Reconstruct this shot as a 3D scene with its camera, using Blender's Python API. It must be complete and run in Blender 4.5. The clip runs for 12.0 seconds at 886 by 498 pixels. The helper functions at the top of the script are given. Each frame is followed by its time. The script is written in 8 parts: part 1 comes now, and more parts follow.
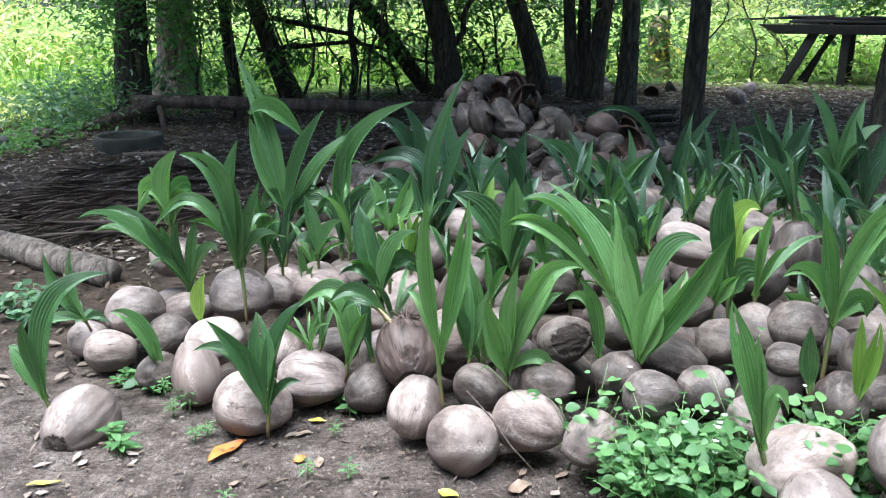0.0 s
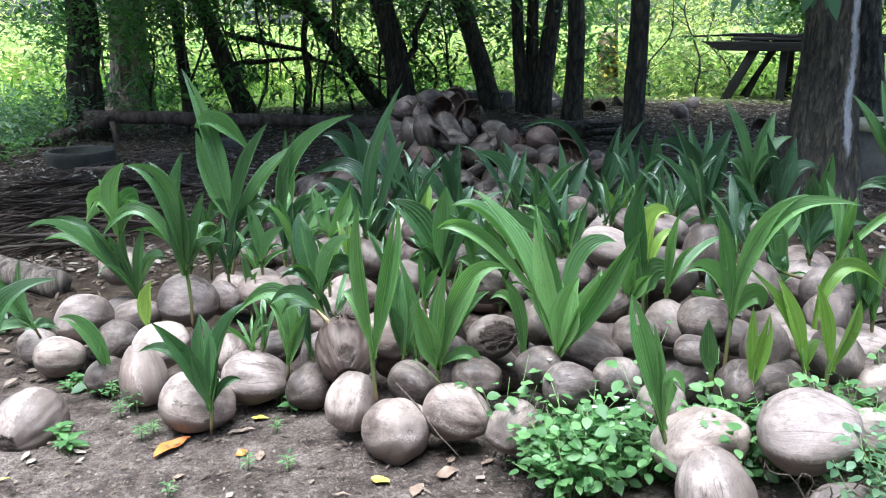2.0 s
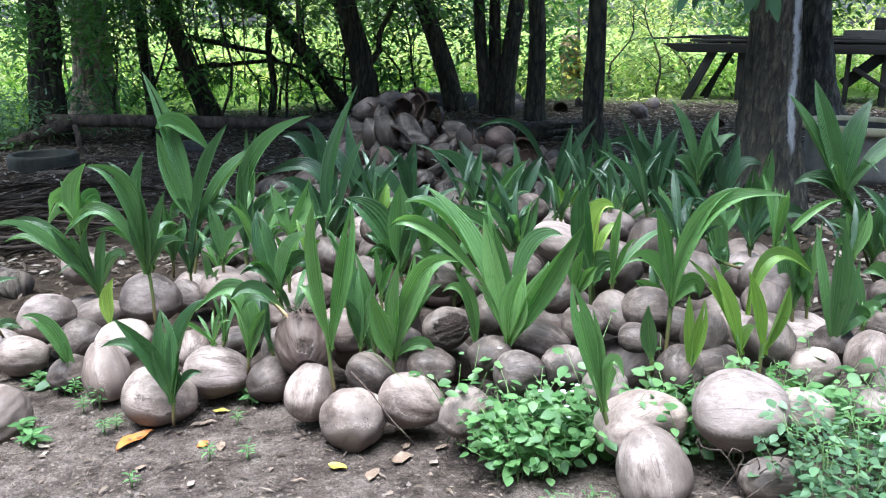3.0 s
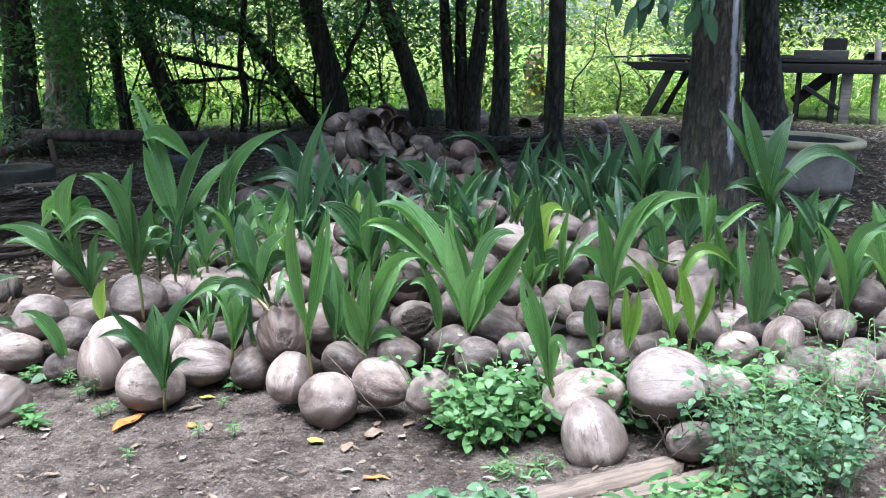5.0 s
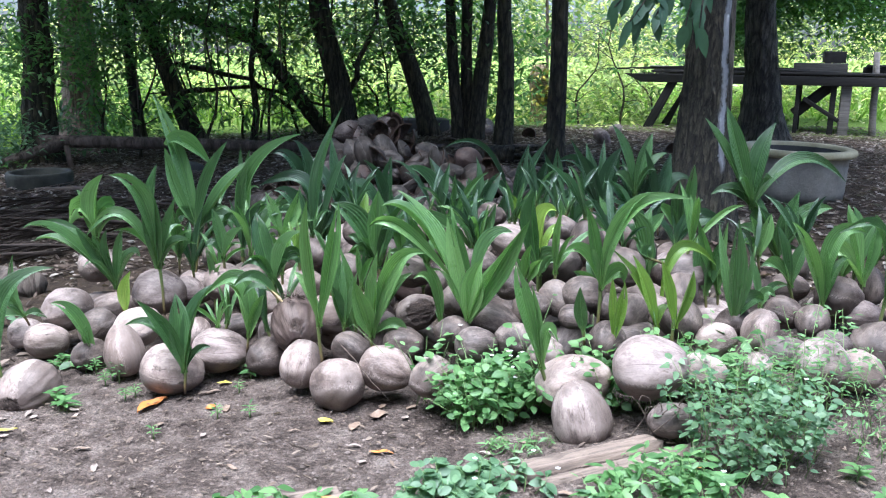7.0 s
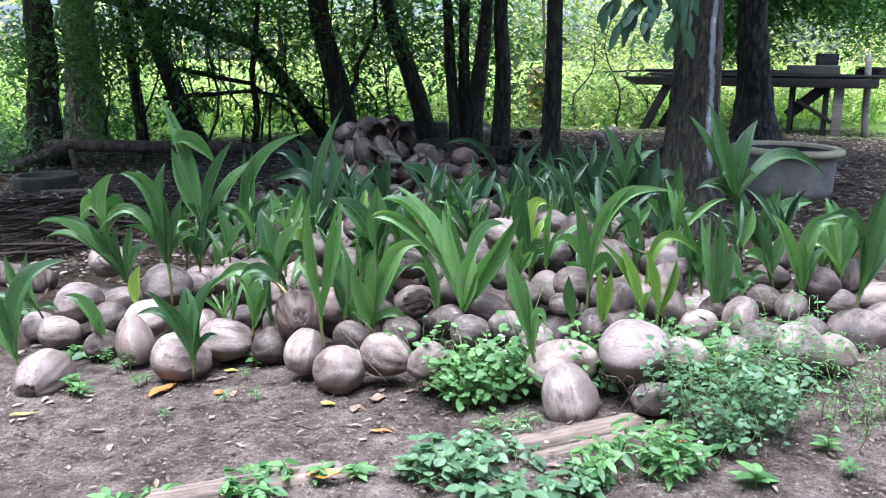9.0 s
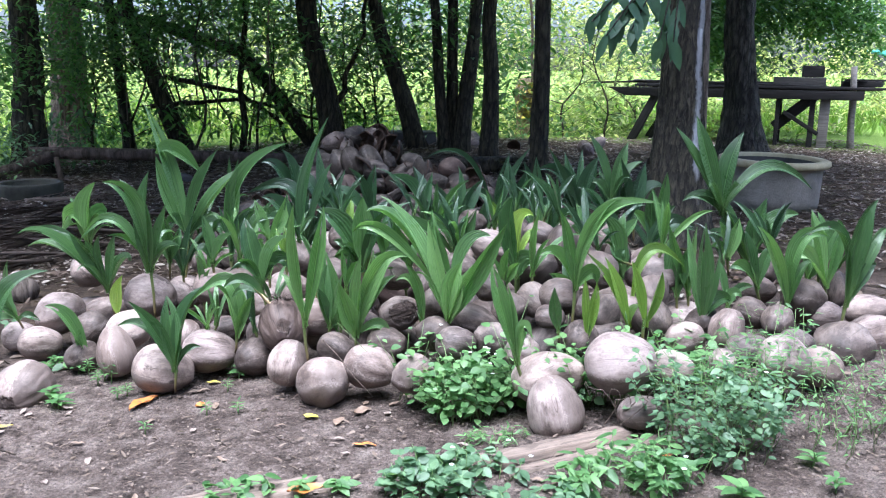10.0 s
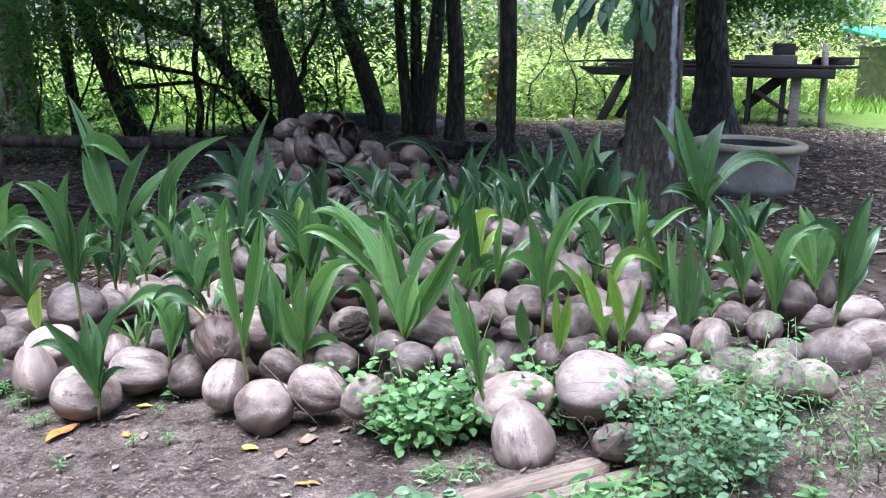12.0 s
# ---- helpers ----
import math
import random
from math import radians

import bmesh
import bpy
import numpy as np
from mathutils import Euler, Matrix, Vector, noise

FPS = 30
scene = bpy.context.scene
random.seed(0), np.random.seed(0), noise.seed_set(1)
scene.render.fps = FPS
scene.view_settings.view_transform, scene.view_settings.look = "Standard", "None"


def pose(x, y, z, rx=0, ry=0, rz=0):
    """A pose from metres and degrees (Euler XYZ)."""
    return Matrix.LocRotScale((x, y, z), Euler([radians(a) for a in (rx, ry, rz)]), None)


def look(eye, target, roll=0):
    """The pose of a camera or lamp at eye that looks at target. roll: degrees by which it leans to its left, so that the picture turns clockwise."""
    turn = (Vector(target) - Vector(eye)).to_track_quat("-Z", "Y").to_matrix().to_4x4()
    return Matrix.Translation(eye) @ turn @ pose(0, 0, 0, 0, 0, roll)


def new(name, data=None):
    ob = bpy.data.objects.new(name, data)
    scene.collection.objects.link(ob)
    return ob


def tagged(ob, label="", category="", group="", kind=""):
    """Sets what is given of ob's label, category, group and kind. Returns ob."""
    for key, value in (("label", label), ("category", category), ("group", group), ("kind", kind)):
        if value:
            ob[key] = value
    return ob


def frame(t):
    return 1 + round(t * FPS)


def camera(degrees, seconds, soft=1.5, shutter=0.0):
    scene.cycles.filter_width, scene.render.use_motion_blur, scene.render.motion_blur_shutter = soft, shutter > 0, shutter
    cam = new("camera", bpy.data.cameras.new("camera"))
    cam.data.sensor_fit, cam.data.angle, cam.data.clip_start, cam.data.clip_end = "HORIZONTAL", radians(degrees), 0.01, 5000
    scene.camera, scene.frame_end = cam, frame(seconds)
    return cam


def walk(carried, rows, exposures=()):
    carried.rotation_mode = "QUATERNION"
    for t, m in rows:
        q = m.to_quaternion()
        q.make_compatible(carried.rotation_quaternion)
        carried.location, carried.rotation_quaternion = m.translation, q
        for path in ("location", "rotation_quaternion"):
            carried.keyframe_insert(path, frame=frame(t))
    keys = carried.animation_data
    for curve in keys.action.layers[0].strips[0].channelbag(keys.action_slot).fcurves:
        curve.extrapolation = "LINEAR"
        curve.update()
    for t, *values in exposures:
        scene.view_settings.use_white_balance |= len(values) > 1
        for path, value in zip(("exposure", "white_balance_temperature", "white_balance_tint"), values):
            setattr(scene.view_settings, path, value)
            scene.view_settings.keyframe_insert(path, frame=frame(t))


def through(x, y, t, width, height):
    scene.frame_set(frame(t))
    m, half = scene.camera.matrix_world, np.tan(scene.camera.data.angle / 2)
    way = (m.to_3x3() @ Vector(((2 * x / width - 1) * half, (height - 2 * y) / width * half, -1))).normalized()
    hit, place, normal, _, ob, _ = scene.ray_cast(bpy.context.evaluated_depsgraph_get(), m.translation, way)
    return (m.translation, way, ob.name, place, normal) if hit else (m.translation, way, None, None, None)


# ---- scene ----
cam = camera(55.3, 12.0, soft=1.15)
METRES, EYE, TILT, LEAN, TURN = 1.5, 1.29, -16.0, 0.0, 0.0
ROWS = [
    (0.0, 0.0, 0.0, 0.0, 0.0, 0.0, -0.0),
    (0.5, 0.0158, -0.0196, -0.0036, -0.37, 0.26, 0.19),
    (1.0, 0.0307, -0.0421, -0.0065, -1.19, 0.63, 0.42),
    (1.5, 0.047, -0.0723, -0.0162, -2.02, 0.84, 0.64),
    (2.0, 0.0574, -0.1112, -0.0254, -2.63, 1.01, 0.59),
    (2.5, 0.072, -0.147, -0.0357, -3.5, 1.06, 0.74),
    (3.0, 0.0891, -0.1796, -0.0442, -4.62, 1.14, 1.28),
    (3.5, 0.1169, -0.2238, -0.0538, -5.49, 1.2, 1.92),
    (5.5, 0.0617, -0.4276, -0.1016, -6.82, 2.32, 1.54),
    (6.0, 0.0529, -0.4542, -0.1101, -6.5, 2.08, 1.81),
    (6.5, 0.0601, -0.4799, -0.1159, -6.5, 2.35, 1.71),
    (7.0, 0.0709, -0.5381, -0.1319, -6.28, 2.88, 1.17),
    (9.0, 0.0689, -0.645, -0.1712, -6.27, 3.2, 1.44),
    (9.5, 0.0747, -0.641, -0.168, -6.64, 3.64, 1.41),
    (10.0, 0.0797, -0.6308, -0.1649, -7.04, 3.79, 1.29),
    (10.5, 0.0833, -0.5948, -0.1563, -7.26, 3.55, 0.61),
    (11.0, 0.0842, -0.5005, -0.1263, -7.72, 3.44, 0.91),
    (11.5, 0.0927, -0.4407, -0.1029, -8.9, 2.88, 2.28),
    (12.0, 0.1472, -0.4163, -0.0874, -8.98, 2.32, 2.16),
]
walk(cam, [(t, pose(0, 0, EYE, TILT, LEAN, TURN) @ pose(METRES * x, METRES * y, METRES * z, 90 + pitch, roll, yaw)) for t, x, y, z, yaw, pitch, roll in ROWS],
     [(0.0, 2.13, 5400, 4), (3.5, 2.17, 5380, 5), (6.5, 2.11, 5340, 9), (12.0, 2.13, 5310, 14)])

# ---------------- light ----------------
world = bpy.data.worlds.new("sky")
scene.world = world
world.use_nodes = True
wn, wl = world.node_tree.nodes, world.node_tree.links
sky = wn.new("ShaderNodeTexSky")
sky.sky_type = "NISHITA"
sky.sun_disc = False
sky.sun_elevation, sky.sun_rotation = radians(76), radians(210)
sky.air_density, sky.dust_density, sky.ozone_density = 0.7, 4.5, 0.6
wn["Background"].inputs["Strength"].default_value = 0.11
wl.new(sky.outputs[0], wn["Background"].inputs["Color"])
sun = new("sun", bpy.data.lights.new("sun", "SUN"))
sun.data.energy, sun.data.angle, sun.data.color = 2.8, radians(44.0), (1.0, 0.98, 0.95)
sun.matrix_world = look((-1.5, -2.6, 12.0), (0, 0, 0))

# ---------------- materials ----------------


def material(name):
    m = bpy.data.materials.new(name)
    m.use_nodes = True
    return m, m.node_tree.nodes, m.node_tree.links, m.node_tree.nodes["Principled BSDF"]


def node(nodes, kind, **values):
    n = nodes.new(kind)
    for key, value in values.items():
        if key in ("inputs",):
            for k, v in value.items():
                n.inputs[k].default_value = v
    return n


def ramp(nodes, links, source, stops):
    n = nodes.new("ShaderNodeValToRGB")
    el = n.color_ramp.elements
    while len(el) < len(stops):
        el.new(0.5)
    for e, (p, c) in zip(el, stops):
        e.position, e.color = p, (*c, 1)
    links.new(source, n.inputs[0])
    return n.outputs[0]


def noise_tex(nodes, links, vector, scale, detail=4.0, rough=0.6, dist=0.0):
    n = node(nodes, "ShaderNodeTexNoise", inputs={"Scale": scale, "Detail": detail, "Roughness": rough, "Distortion": dist})
    if vector is not None:
        links.new(vector, n.inputs["Vector"])
    return n.outputs["Fac"]


def mapped(nodes, links, vector, scale):
    n = nodes.new("ShaderNodeMapping")
    n.inputs["Scale"].default_value = scale
    links.new(vector, n.inputs["Vector"])
    return n.outputs[0]


def mix(nodes, links, fac, a, b, mode="MIX"):
    n = nodes.new("ShaderNodeMix")
    n.data_type, n.blend_type = "RGBA", mode
    for sock, v in ((n.inputs[0], fac), (n.inputs[6], a), (n.inputs[7], b)):
        if isinstance(v, (int, float)):
            sock.default_value = v
        elif isinstance(v, tuple):
            sock.default_value = (*v, 1)
        else:
            links.new(v, sock)
    return n.outputs[2]


def bump(nodes, links, height, bsdf, strength, distance):
    n = nodes.new("ShaderNodeBump")
    n.inputs["Strength"].default_value, n.inputs["Distance"].default_value = strength, distance
    links.new(height, n.inputs["Height"])
    links.new(n.outputs[0], bsdf.inputs["Normal"])


def math_node(nodes, links, op, a, b=0.0):
    n = nodes.new("ShaderNodeMath")
    n.operation = op
    for sock, v in ((n.inputs[0], a), (n.inputs[1], b)):
        if isinstance(v, (int, float)):
            sock.default_value = v
        else:
            links.new(v, sock)
    return n.outputs[0]


def husk_material(name, dark, mid, light, stain):
    """Dry coconut husk: long fibres from end to end, blotches and dark stains."""
    m, n, l, b = material(name)
    co = n.new("ShaderNodeTexCoord").outputs["Object"]
    info = n.new("ShaderNodeObjectInfo").outputs["Random"]
    shift = n.new("ShaderNodeVectorMath")
    shift.operation = "ADD"
    seed = math_node(n, l, "MULTIPLY", info, 37.0)
    l.new(co, shift.inputs[0])
    l.new(seed, shift.inputs[1])
    v = shift.outputs[0]
    flat = n.new("ShaderNodeVectorMath")
    flat.operation = "NORMALIZE"
    l.new(mapped(n, l, co, (1, 1, 0.0001)), flat.inputs[0])
    along = n.new("ShaderNodeCombineXYZ")
    axis = n.new("ShaderNodeSeparateXYZ")
    l.new(flat.outputs[0], axis.inputs[0])
    l.new(axis.outputs[0], along.inputs[0])
    l.new(axis.outputs[1], along.inputs[1])
    up = n.new("ShaderNodeSeparateXYZ")
    l.new(co, up.inputs[0])
    l.new(math_node(n, l, "ADD", math_node(n, l, "MULTIPLY", up.outputs[2], 0.16), seed), along.inputs[2])
    mer = along.outputs[0]
    fibre = noise_tex(n, l, mer, 7.0, 8, 0.75, 0.15)
    hair = noise_tex(n, l, mer, 26.0, 5, 0.7, 0.1)
    blotch = noise_tex(n, l, mapped(n, l, v, (1, 1, 0.5)), 1.9, 6, 0.68, 0.2)
    spots = noise_tex(n, l, mapped(n, l, v, (1, 1, 0.7)), 3.4, 8, 0.8, 0.25)
    base = ramp(n, l, blotch, [(0.37, dark), (0.49, mid), (0.62, light)])
    streak = ramp(n, l, fibre, [(0.3, (0.4, 0.36, 0.33)), (0.42, (0.87, 0.85, 0.83)), (0.56, (1.0, 1.0, 1.0)), (0.75, (1.12, 1.12, 1.11))])
    col = mix(n, l, 0.16, base, streak, "MULTIPLY")
    threads = ramp(n, l, hair, [(0.33, (0.5, 0.45, 0.42)), (0.43, (0.93, 0.92, 0.91)), (0.6, (1.0, 1.0, 1.0)), (0.7, (1.14, 1.14, 1.13))])
    col = mix(n, l, 0.2, col, threads, "MULTIPLY")
    speck = noise_tex(n, l, v, 30.0, 6, 0.8)
    col = mix(n, l, 0.3, col, ramp(n, l, speck, [(0.36, (0.4, 0.36, 0.33)), (0.47, (0.96, 0.96, 0.96)), (0.56, (1.0, 1.0, 1.0)), (0.68, (1.18, 1.18, 1.17))]), "MULTIPLY")
    crack = noise_tex(n, l, mer, 1.7, 3, 0.5, 0.5)
    line = ramp(n, l, math_node(n, l, "ABSOLUTE", math_node(n, l, "SUBTRACT", crack, 0.5)), [(0.0, (0.22, 0.18, 0.16)), (0.008, (1.0, 1.0, 1.0))])
    col = mix(n, l, 0.75, col, line, "MULTIPLY")
    tint = ramp(n, l, info, [(0.0, (0.55, 0.48, 0.45)), (0.3, (0.86, 0.82, 0.8)), (0.6, (1.06, 1.02, 0.98)), (0.8, (0.95, 0.95, 0.99)), (1.0, (0.68, 0.62, 0.6))])
    col = mix(n, l, 0.8, col, tint, "MULTIPLY")
    mask = ramp(n, l, spots, [(0.5, (0, 0, 0)), (0.63, (1, 1, 1))])
    col = mix(n, l, math_node(n, l, "MULTIPLY", mask, 0.7), col, tuple(1.5 * q for q in stain))
    scuff = noise_tex(n, l, mapped(n, l, v, (1, 1, 0.45)), 4.6, 8, 0.78, 0.3)
    col = mix(n, l, math_node(n, l, "MULTIPLY", ramp(n, l, scuff, [(0.5, (0, 0, 0)), (0.68, (1, 1, 1))]), 0.55), col, tuple(1.12 * q for q in light))
    ends = n.new("ShaderNodeSeparateXYZ")
    l.new(co, ends.inputs[0])
    scar = math_node(n, l, "ADD", ends.outputs[2], math_node(n, l, "MULTIPLY", spots, 0.35))
    col = mix(n, l, math_node(n, l, "MULTIPLY", ramp(n, l, scar, [(0.52, (0, 0, 0)), (0.66, (1, 1, 1))]), 0.55), col, dark)
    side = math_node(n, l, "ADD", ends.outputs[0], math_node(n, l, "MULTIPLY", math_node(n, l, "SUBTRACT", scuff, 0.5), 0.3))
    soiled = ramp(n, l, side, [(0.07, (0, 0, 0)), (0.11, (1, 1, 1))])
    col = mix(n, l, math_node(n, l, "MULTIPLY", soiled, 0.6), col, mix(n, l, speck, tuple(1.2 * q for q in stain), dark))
    crust = ramp(n, l, side, [(0.03, (0, 0, 0)), (0.08, (1, 1, 1)), (0.15, (0, 0, 0))])
    flecks = math_node(n, l, "MULTIPLY", crust, ramp(n, l, speck, [(0.48, (0, 0, 0)), (0.56, (1, 1, 1))]))
    col = mix(n, l, math_node(n, l, "MULTIPLY", flecks, 0.6), col, tuple(1.1 * q for q in light))
    torn = noise_tex(n, l, mapped(n, l, v, (1, 1, 0.6)), 1.5, 7, 0.68, 0.3)
    rot = ramp(n, l, fibre, [(0.35, tuple(0.35 * q for q in stain)), (0.65, tuple(2.2 * q for q in stain))])
    col = mix(n, l, math_node(n, l, "MULTIPLY", ramp(n, l, torn, [(0.62, (0, 0, 0)), (0.645, (1, 1, 1))]), 0.85), col, rot)
    l.new(col, b.inputs["Base Color"])
    b.inputs["Roughness"].default_value = 0.6
    b.inputs["Specular IOR Level"].default_value = 0.35
    height = math_node(n, l, "ADD", fibre, math_node(n, l, "ADD", math_node(n, l, "MULTIPLY", spots, 0.8), math_node(n, l, "MULTIPLY", hair, 0.2)))
    bump(n, l, height, b, 0.32, 0.010)
    return m


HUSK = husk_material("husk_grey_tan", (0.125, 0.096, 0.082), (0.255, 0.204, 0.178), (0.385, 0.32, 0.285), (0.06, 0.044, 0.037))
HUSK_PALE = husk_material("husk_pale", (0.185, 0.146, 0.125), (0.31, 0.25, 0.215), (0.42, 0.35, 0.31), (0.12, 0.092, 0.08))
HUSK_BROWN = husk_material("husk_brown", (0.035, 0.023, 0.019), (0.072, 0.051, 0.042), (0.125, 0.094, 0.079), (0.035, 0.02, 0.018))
# Dirty husk, darkened further for nuts in the shaded rows of the heap.
HUSK_DARK = husk_material("husk_dirty_shaded", (0.042, 0.032, 0.027), (0.105, 0.083, 0.071), (0.225, 0.186, 0.163), (0.026, 0.018, 0.015))
# Weathered husk, darkened for the shade over the husk heap.
HUSK_OLD = husk_material("husk_weathered_shaded", (0.025, 0.021, 0.017), (0.07, 0.058, 0.048), (0.18, 0.156, 0.134), (0.018, 0.012, 0.009))


def fibre_material():
    m, n, l, b = material("red_coir_fibre")
    co = n.new("ShaderNodeTexCoord").outputs["Object"]
    f = noise_tex(n, l, mapped(n, l, co, (14, 14, 1.5)), 5.0, 6, 0.75)
    l.new(ramp(n, l, f, [(0.3, (0.016, 0.009, 0.006)), (0.55, (0.06, 0.034, 0.021)), (0.8, (0.135, 0.082, 0.053))]), b.inputs["Base Color"])
    b.inputs["Roughness"].default_value = 0.95
    bump(n, l, f, b, 0.9, 0.02)
    return m


COIR = fibre_material()


def torn_material():
    m, n, l, b = material("torn_husk_fibre")
    co = n.new("ShaderNodeTexCoord").outputs["Object"]
    f = noise_tex(n, l, mapped(n, l, co, (8, 8, 3)), 2.4, 7, 0.75, 0.6)
    l.new(ramp(n, l, f, [(0.3, (0.016, 0.011, 0.009)), (0.52, (0.075, 0.05, 0.038)), (0.75, (0.2, 0.15, 0.12))]), b.inputs["Base Color"])
    b.inputs["Roughness"].default_value = 0.95
    bump(n, l, f, b, 1.0, 0.03)
    return m


TORN = torn_material()


def blade_material(name, dark, light, through):
    """Young palm leaf: glossy, ribbed along its length, letting light through."""
    m, n, l, b = material(name)
    sheet = n.new("ShaderNodeUVMap").outputs[0]
    info = n.new("ShaderNodeObjectInfo").outputs["Random"]
    moved = n.new("ShaderNodeVectorMath")
    moved.operation = "ADD"
    l.new(sheet, moved.inputs[0])
    l.new(math_node(n, l, "MULTIPLY", info, 19.0), moved.inputs[1])
    uv = moved.outputs[0]
    ribs = noise_tex(n, l, mapped(n, l, uv, (34, 0.5, 1)), 1.0, 3, 0.6)
    patch = noise_tex(n, l, mapped(n, l, uv, (2, 5, 1)), 1.0, 4, 0.6)
    base = ramp(n, l, info, [(0.0, dark), (0.65, tuple(0.5 * (a + c) for a, c in zip(dark, light))), (1.0, light)])
    rib = ramp(n, l, ribs, [(0.34, (0.42, 0.48, 0.42)), (0.5, (0.92, 0.93, 0.92)), (0.66, (1.3, 1.24, 1.2))])
    col = mix(n, l, 0.75, base, rib, "MULTIPLY")
    col = mix(n, l, math_node(n, l, "MULTIPLY", ramp(n, l, patch, [(0.5, (0, 0, 0)), (0.8, (1, 1, 1))]), 0.4), col, light)
    tip = n.new("ShaderNodeSeparateXYZ")
    l.new(sheet, tip.inputs[0])
    low = ramp(n, l, math_node(n, l, "ADD", tip.outputs[1], math_node(n, l, "MULTIPLY", patch, 0.2)), [(0.1, (0.4, 0.4, 0.4)), (0.3, (0, 0, 0))])
    col = mix(n, l, low, col, tuple(1.25 * a + 0.03 * k for a, k in zip(light, (2, 1.2, 0))))
    keel = ramp(n, l, math_node(n, l, "ABSOLUTE", math_node(n, l, "SUBTRACT", tip.outputs[0], 0.5)), [(0.008, (0.5, 0.5, 0.5)), (0.025, (0, 0, 0))])
    col = mix(n, l, keel, col, tuple(1.3 * a for a in light))
    scorch = noise_tex(n, l, mapped(n, l, uv, (3, 2, 1)), 1.0, 3, 0.6)
    dry = ramp(n, l, math_node(n, l, "ADD", tip.outputs[1], math_node(n, l, "MULTIPLY", scorch, 0.10)), [(1.035, (0, 0, 0)), (1.06, (1, 1, 1))])
    col = mix(n, l, dry, col, (0.32, 0.24, 0.09))
    l.new(col, b.inputs["Base Color"])
    l.new(ramp(n, l, patch, [(0.3, (0.26,) * 3), (0.8, (0.42,) * 3)]), b.inputs["Roughness"])
    b.inputs["Specular IOR Level"].default_value = 0.8
    b.inputs["Coat Weight"].default_value = 0.55
    b.inputs["Coat Roughness"].default_value = 0.28
    bump(n, l, ribs, b, 0.4, 0.008)
    t = n.new("ShaderNodeBsdfTranslucent")
    l.new(mix(n, l, 1.0, col, through, "MULTIPLY"), t.inputs["Color"])
    sh = n.new("ShaderNodeMixShader")
    sh.inputs[0].default_value = 0.27
    l.new(b.outputs[0], sh.inputs[1])
    l.new(t.outputs[0], sh.inputs[2])
    l.new(sh.outputs[0], n["Material Output"].inputs["Surface"])
    return m


BLADE = blade_material("palm_leaf_green", (0.03, 0.076, 0.023), (0.12, 0.228, 0.083), (1.6, 1.8, 0.9))
BLADE_FRESH = blade_material("palm_leaf_fresh", (0.072, 0.165, 0.044), (0.19, 0.325, 0.115), (1.5, 1.7, 0.9))
BLADE_LIME = blade_material("palm_leaf_lime", (0.25, 0.4, 0.06), (0.38, 0.5, 0.12), (1.3, 1.4, 0.8))
BLADE_YOUNG = blade_material("palm_leaf_young", (0.08, 0.16, 0.025), (0.19, 0.31, 0.05), (1.6, 1.7, 0.8))
# Leaf of the back rows and gaps: green darkened to stand for shade.
BLADE_SHADE = blade_material("palm_leaf_shaded", (0.02, 0.051, 0.022), (0.07, 0.14, 0.065), (1.4, 1.7, 1.0))


def foliage_material(name, colors, through=0.45, rough=0.5, vary=0.0):
    """Broad leaves, each one its own green."""
    m, n, l, b = material(name)
    geo = n.new("ShaderNodeNewGeometry").outputs["Random Per Island"]
    col = ramp(n, l, geo, [(i / max(1, len(colors) - 1), c) for i, c in enumerate(colors)])
    co = n.new("ShaderNodeTexCoord").outputs["Object"]
    col = mix(n, l, 0.5, col, ramp(n, l, noise_tex(n, l, co, 30.0, 3), [(0.3, (0.7, 0.7, 0.7)), (0.7, (1.2, 1.2, 1.2))]), "MULTIPLY")
    # Bush-wide tones: plants differ; sunlit patches and dark gaps are painted in too.
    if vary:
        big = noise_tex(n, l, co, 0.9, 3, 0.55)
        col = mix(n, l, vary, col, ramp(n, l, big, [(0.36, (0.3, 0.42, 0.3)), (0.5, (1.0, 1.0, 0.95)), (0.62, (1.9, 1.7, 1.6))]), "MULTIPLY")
    l.new(col, b.inputs["Base Color"])
    b.inputs["Roughness"].default_value = rough
    t = n.new("ShaderNodeBsdfTranslucent")
    l.new(mix(n, l, 1.0, col, (1.35, 1.5, 0.85), "MULTIPLY"), t.inputs["Color"])
    sh = n.new("ShaderNodeMixShader")
    sh.inputs[0].default_value = through
    l.new(b.outputs[0], sh.inputs[1])
    l.new(t.outputs[0], sh.inputs[2])
    l.new(sh.outputs[0], n["Material Output"].inputs["Surface"])
    return m


WEED = foliage_material("weed_leaf", [(0.045, 0.11, 0.034), (0.095, 0.2, 0.064), (0.165, 0.295, 0.108), (0.07, 0.155, 0.05)], 0.38)
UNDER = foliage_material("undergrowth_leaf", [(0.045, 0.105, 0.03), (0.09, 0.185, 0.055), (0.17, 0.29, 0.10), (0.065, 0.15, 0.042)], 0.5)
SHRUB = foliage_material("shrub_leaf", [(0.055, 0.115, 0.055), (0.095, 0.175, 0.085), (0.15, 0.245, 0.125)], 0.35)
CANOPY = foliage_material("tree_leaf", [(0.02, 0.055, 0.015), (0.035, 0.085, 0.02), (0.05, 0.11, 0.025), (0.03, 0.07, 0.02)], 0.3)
# Leaf colours raised towards white so that the bushes look sunlit.
SUNNY = foliage_material("sunlit_thicket_leaf", [(0.12, 0.15, 0.06), (0.24, 0.28, 0.12), (0.4, 0.43, 0.21), (0.52, 0.53, 0.33), (0.33, 0.36, 0.15), (0.15, 0.185, 0.075)], 0.5, 0.5, 1.0)
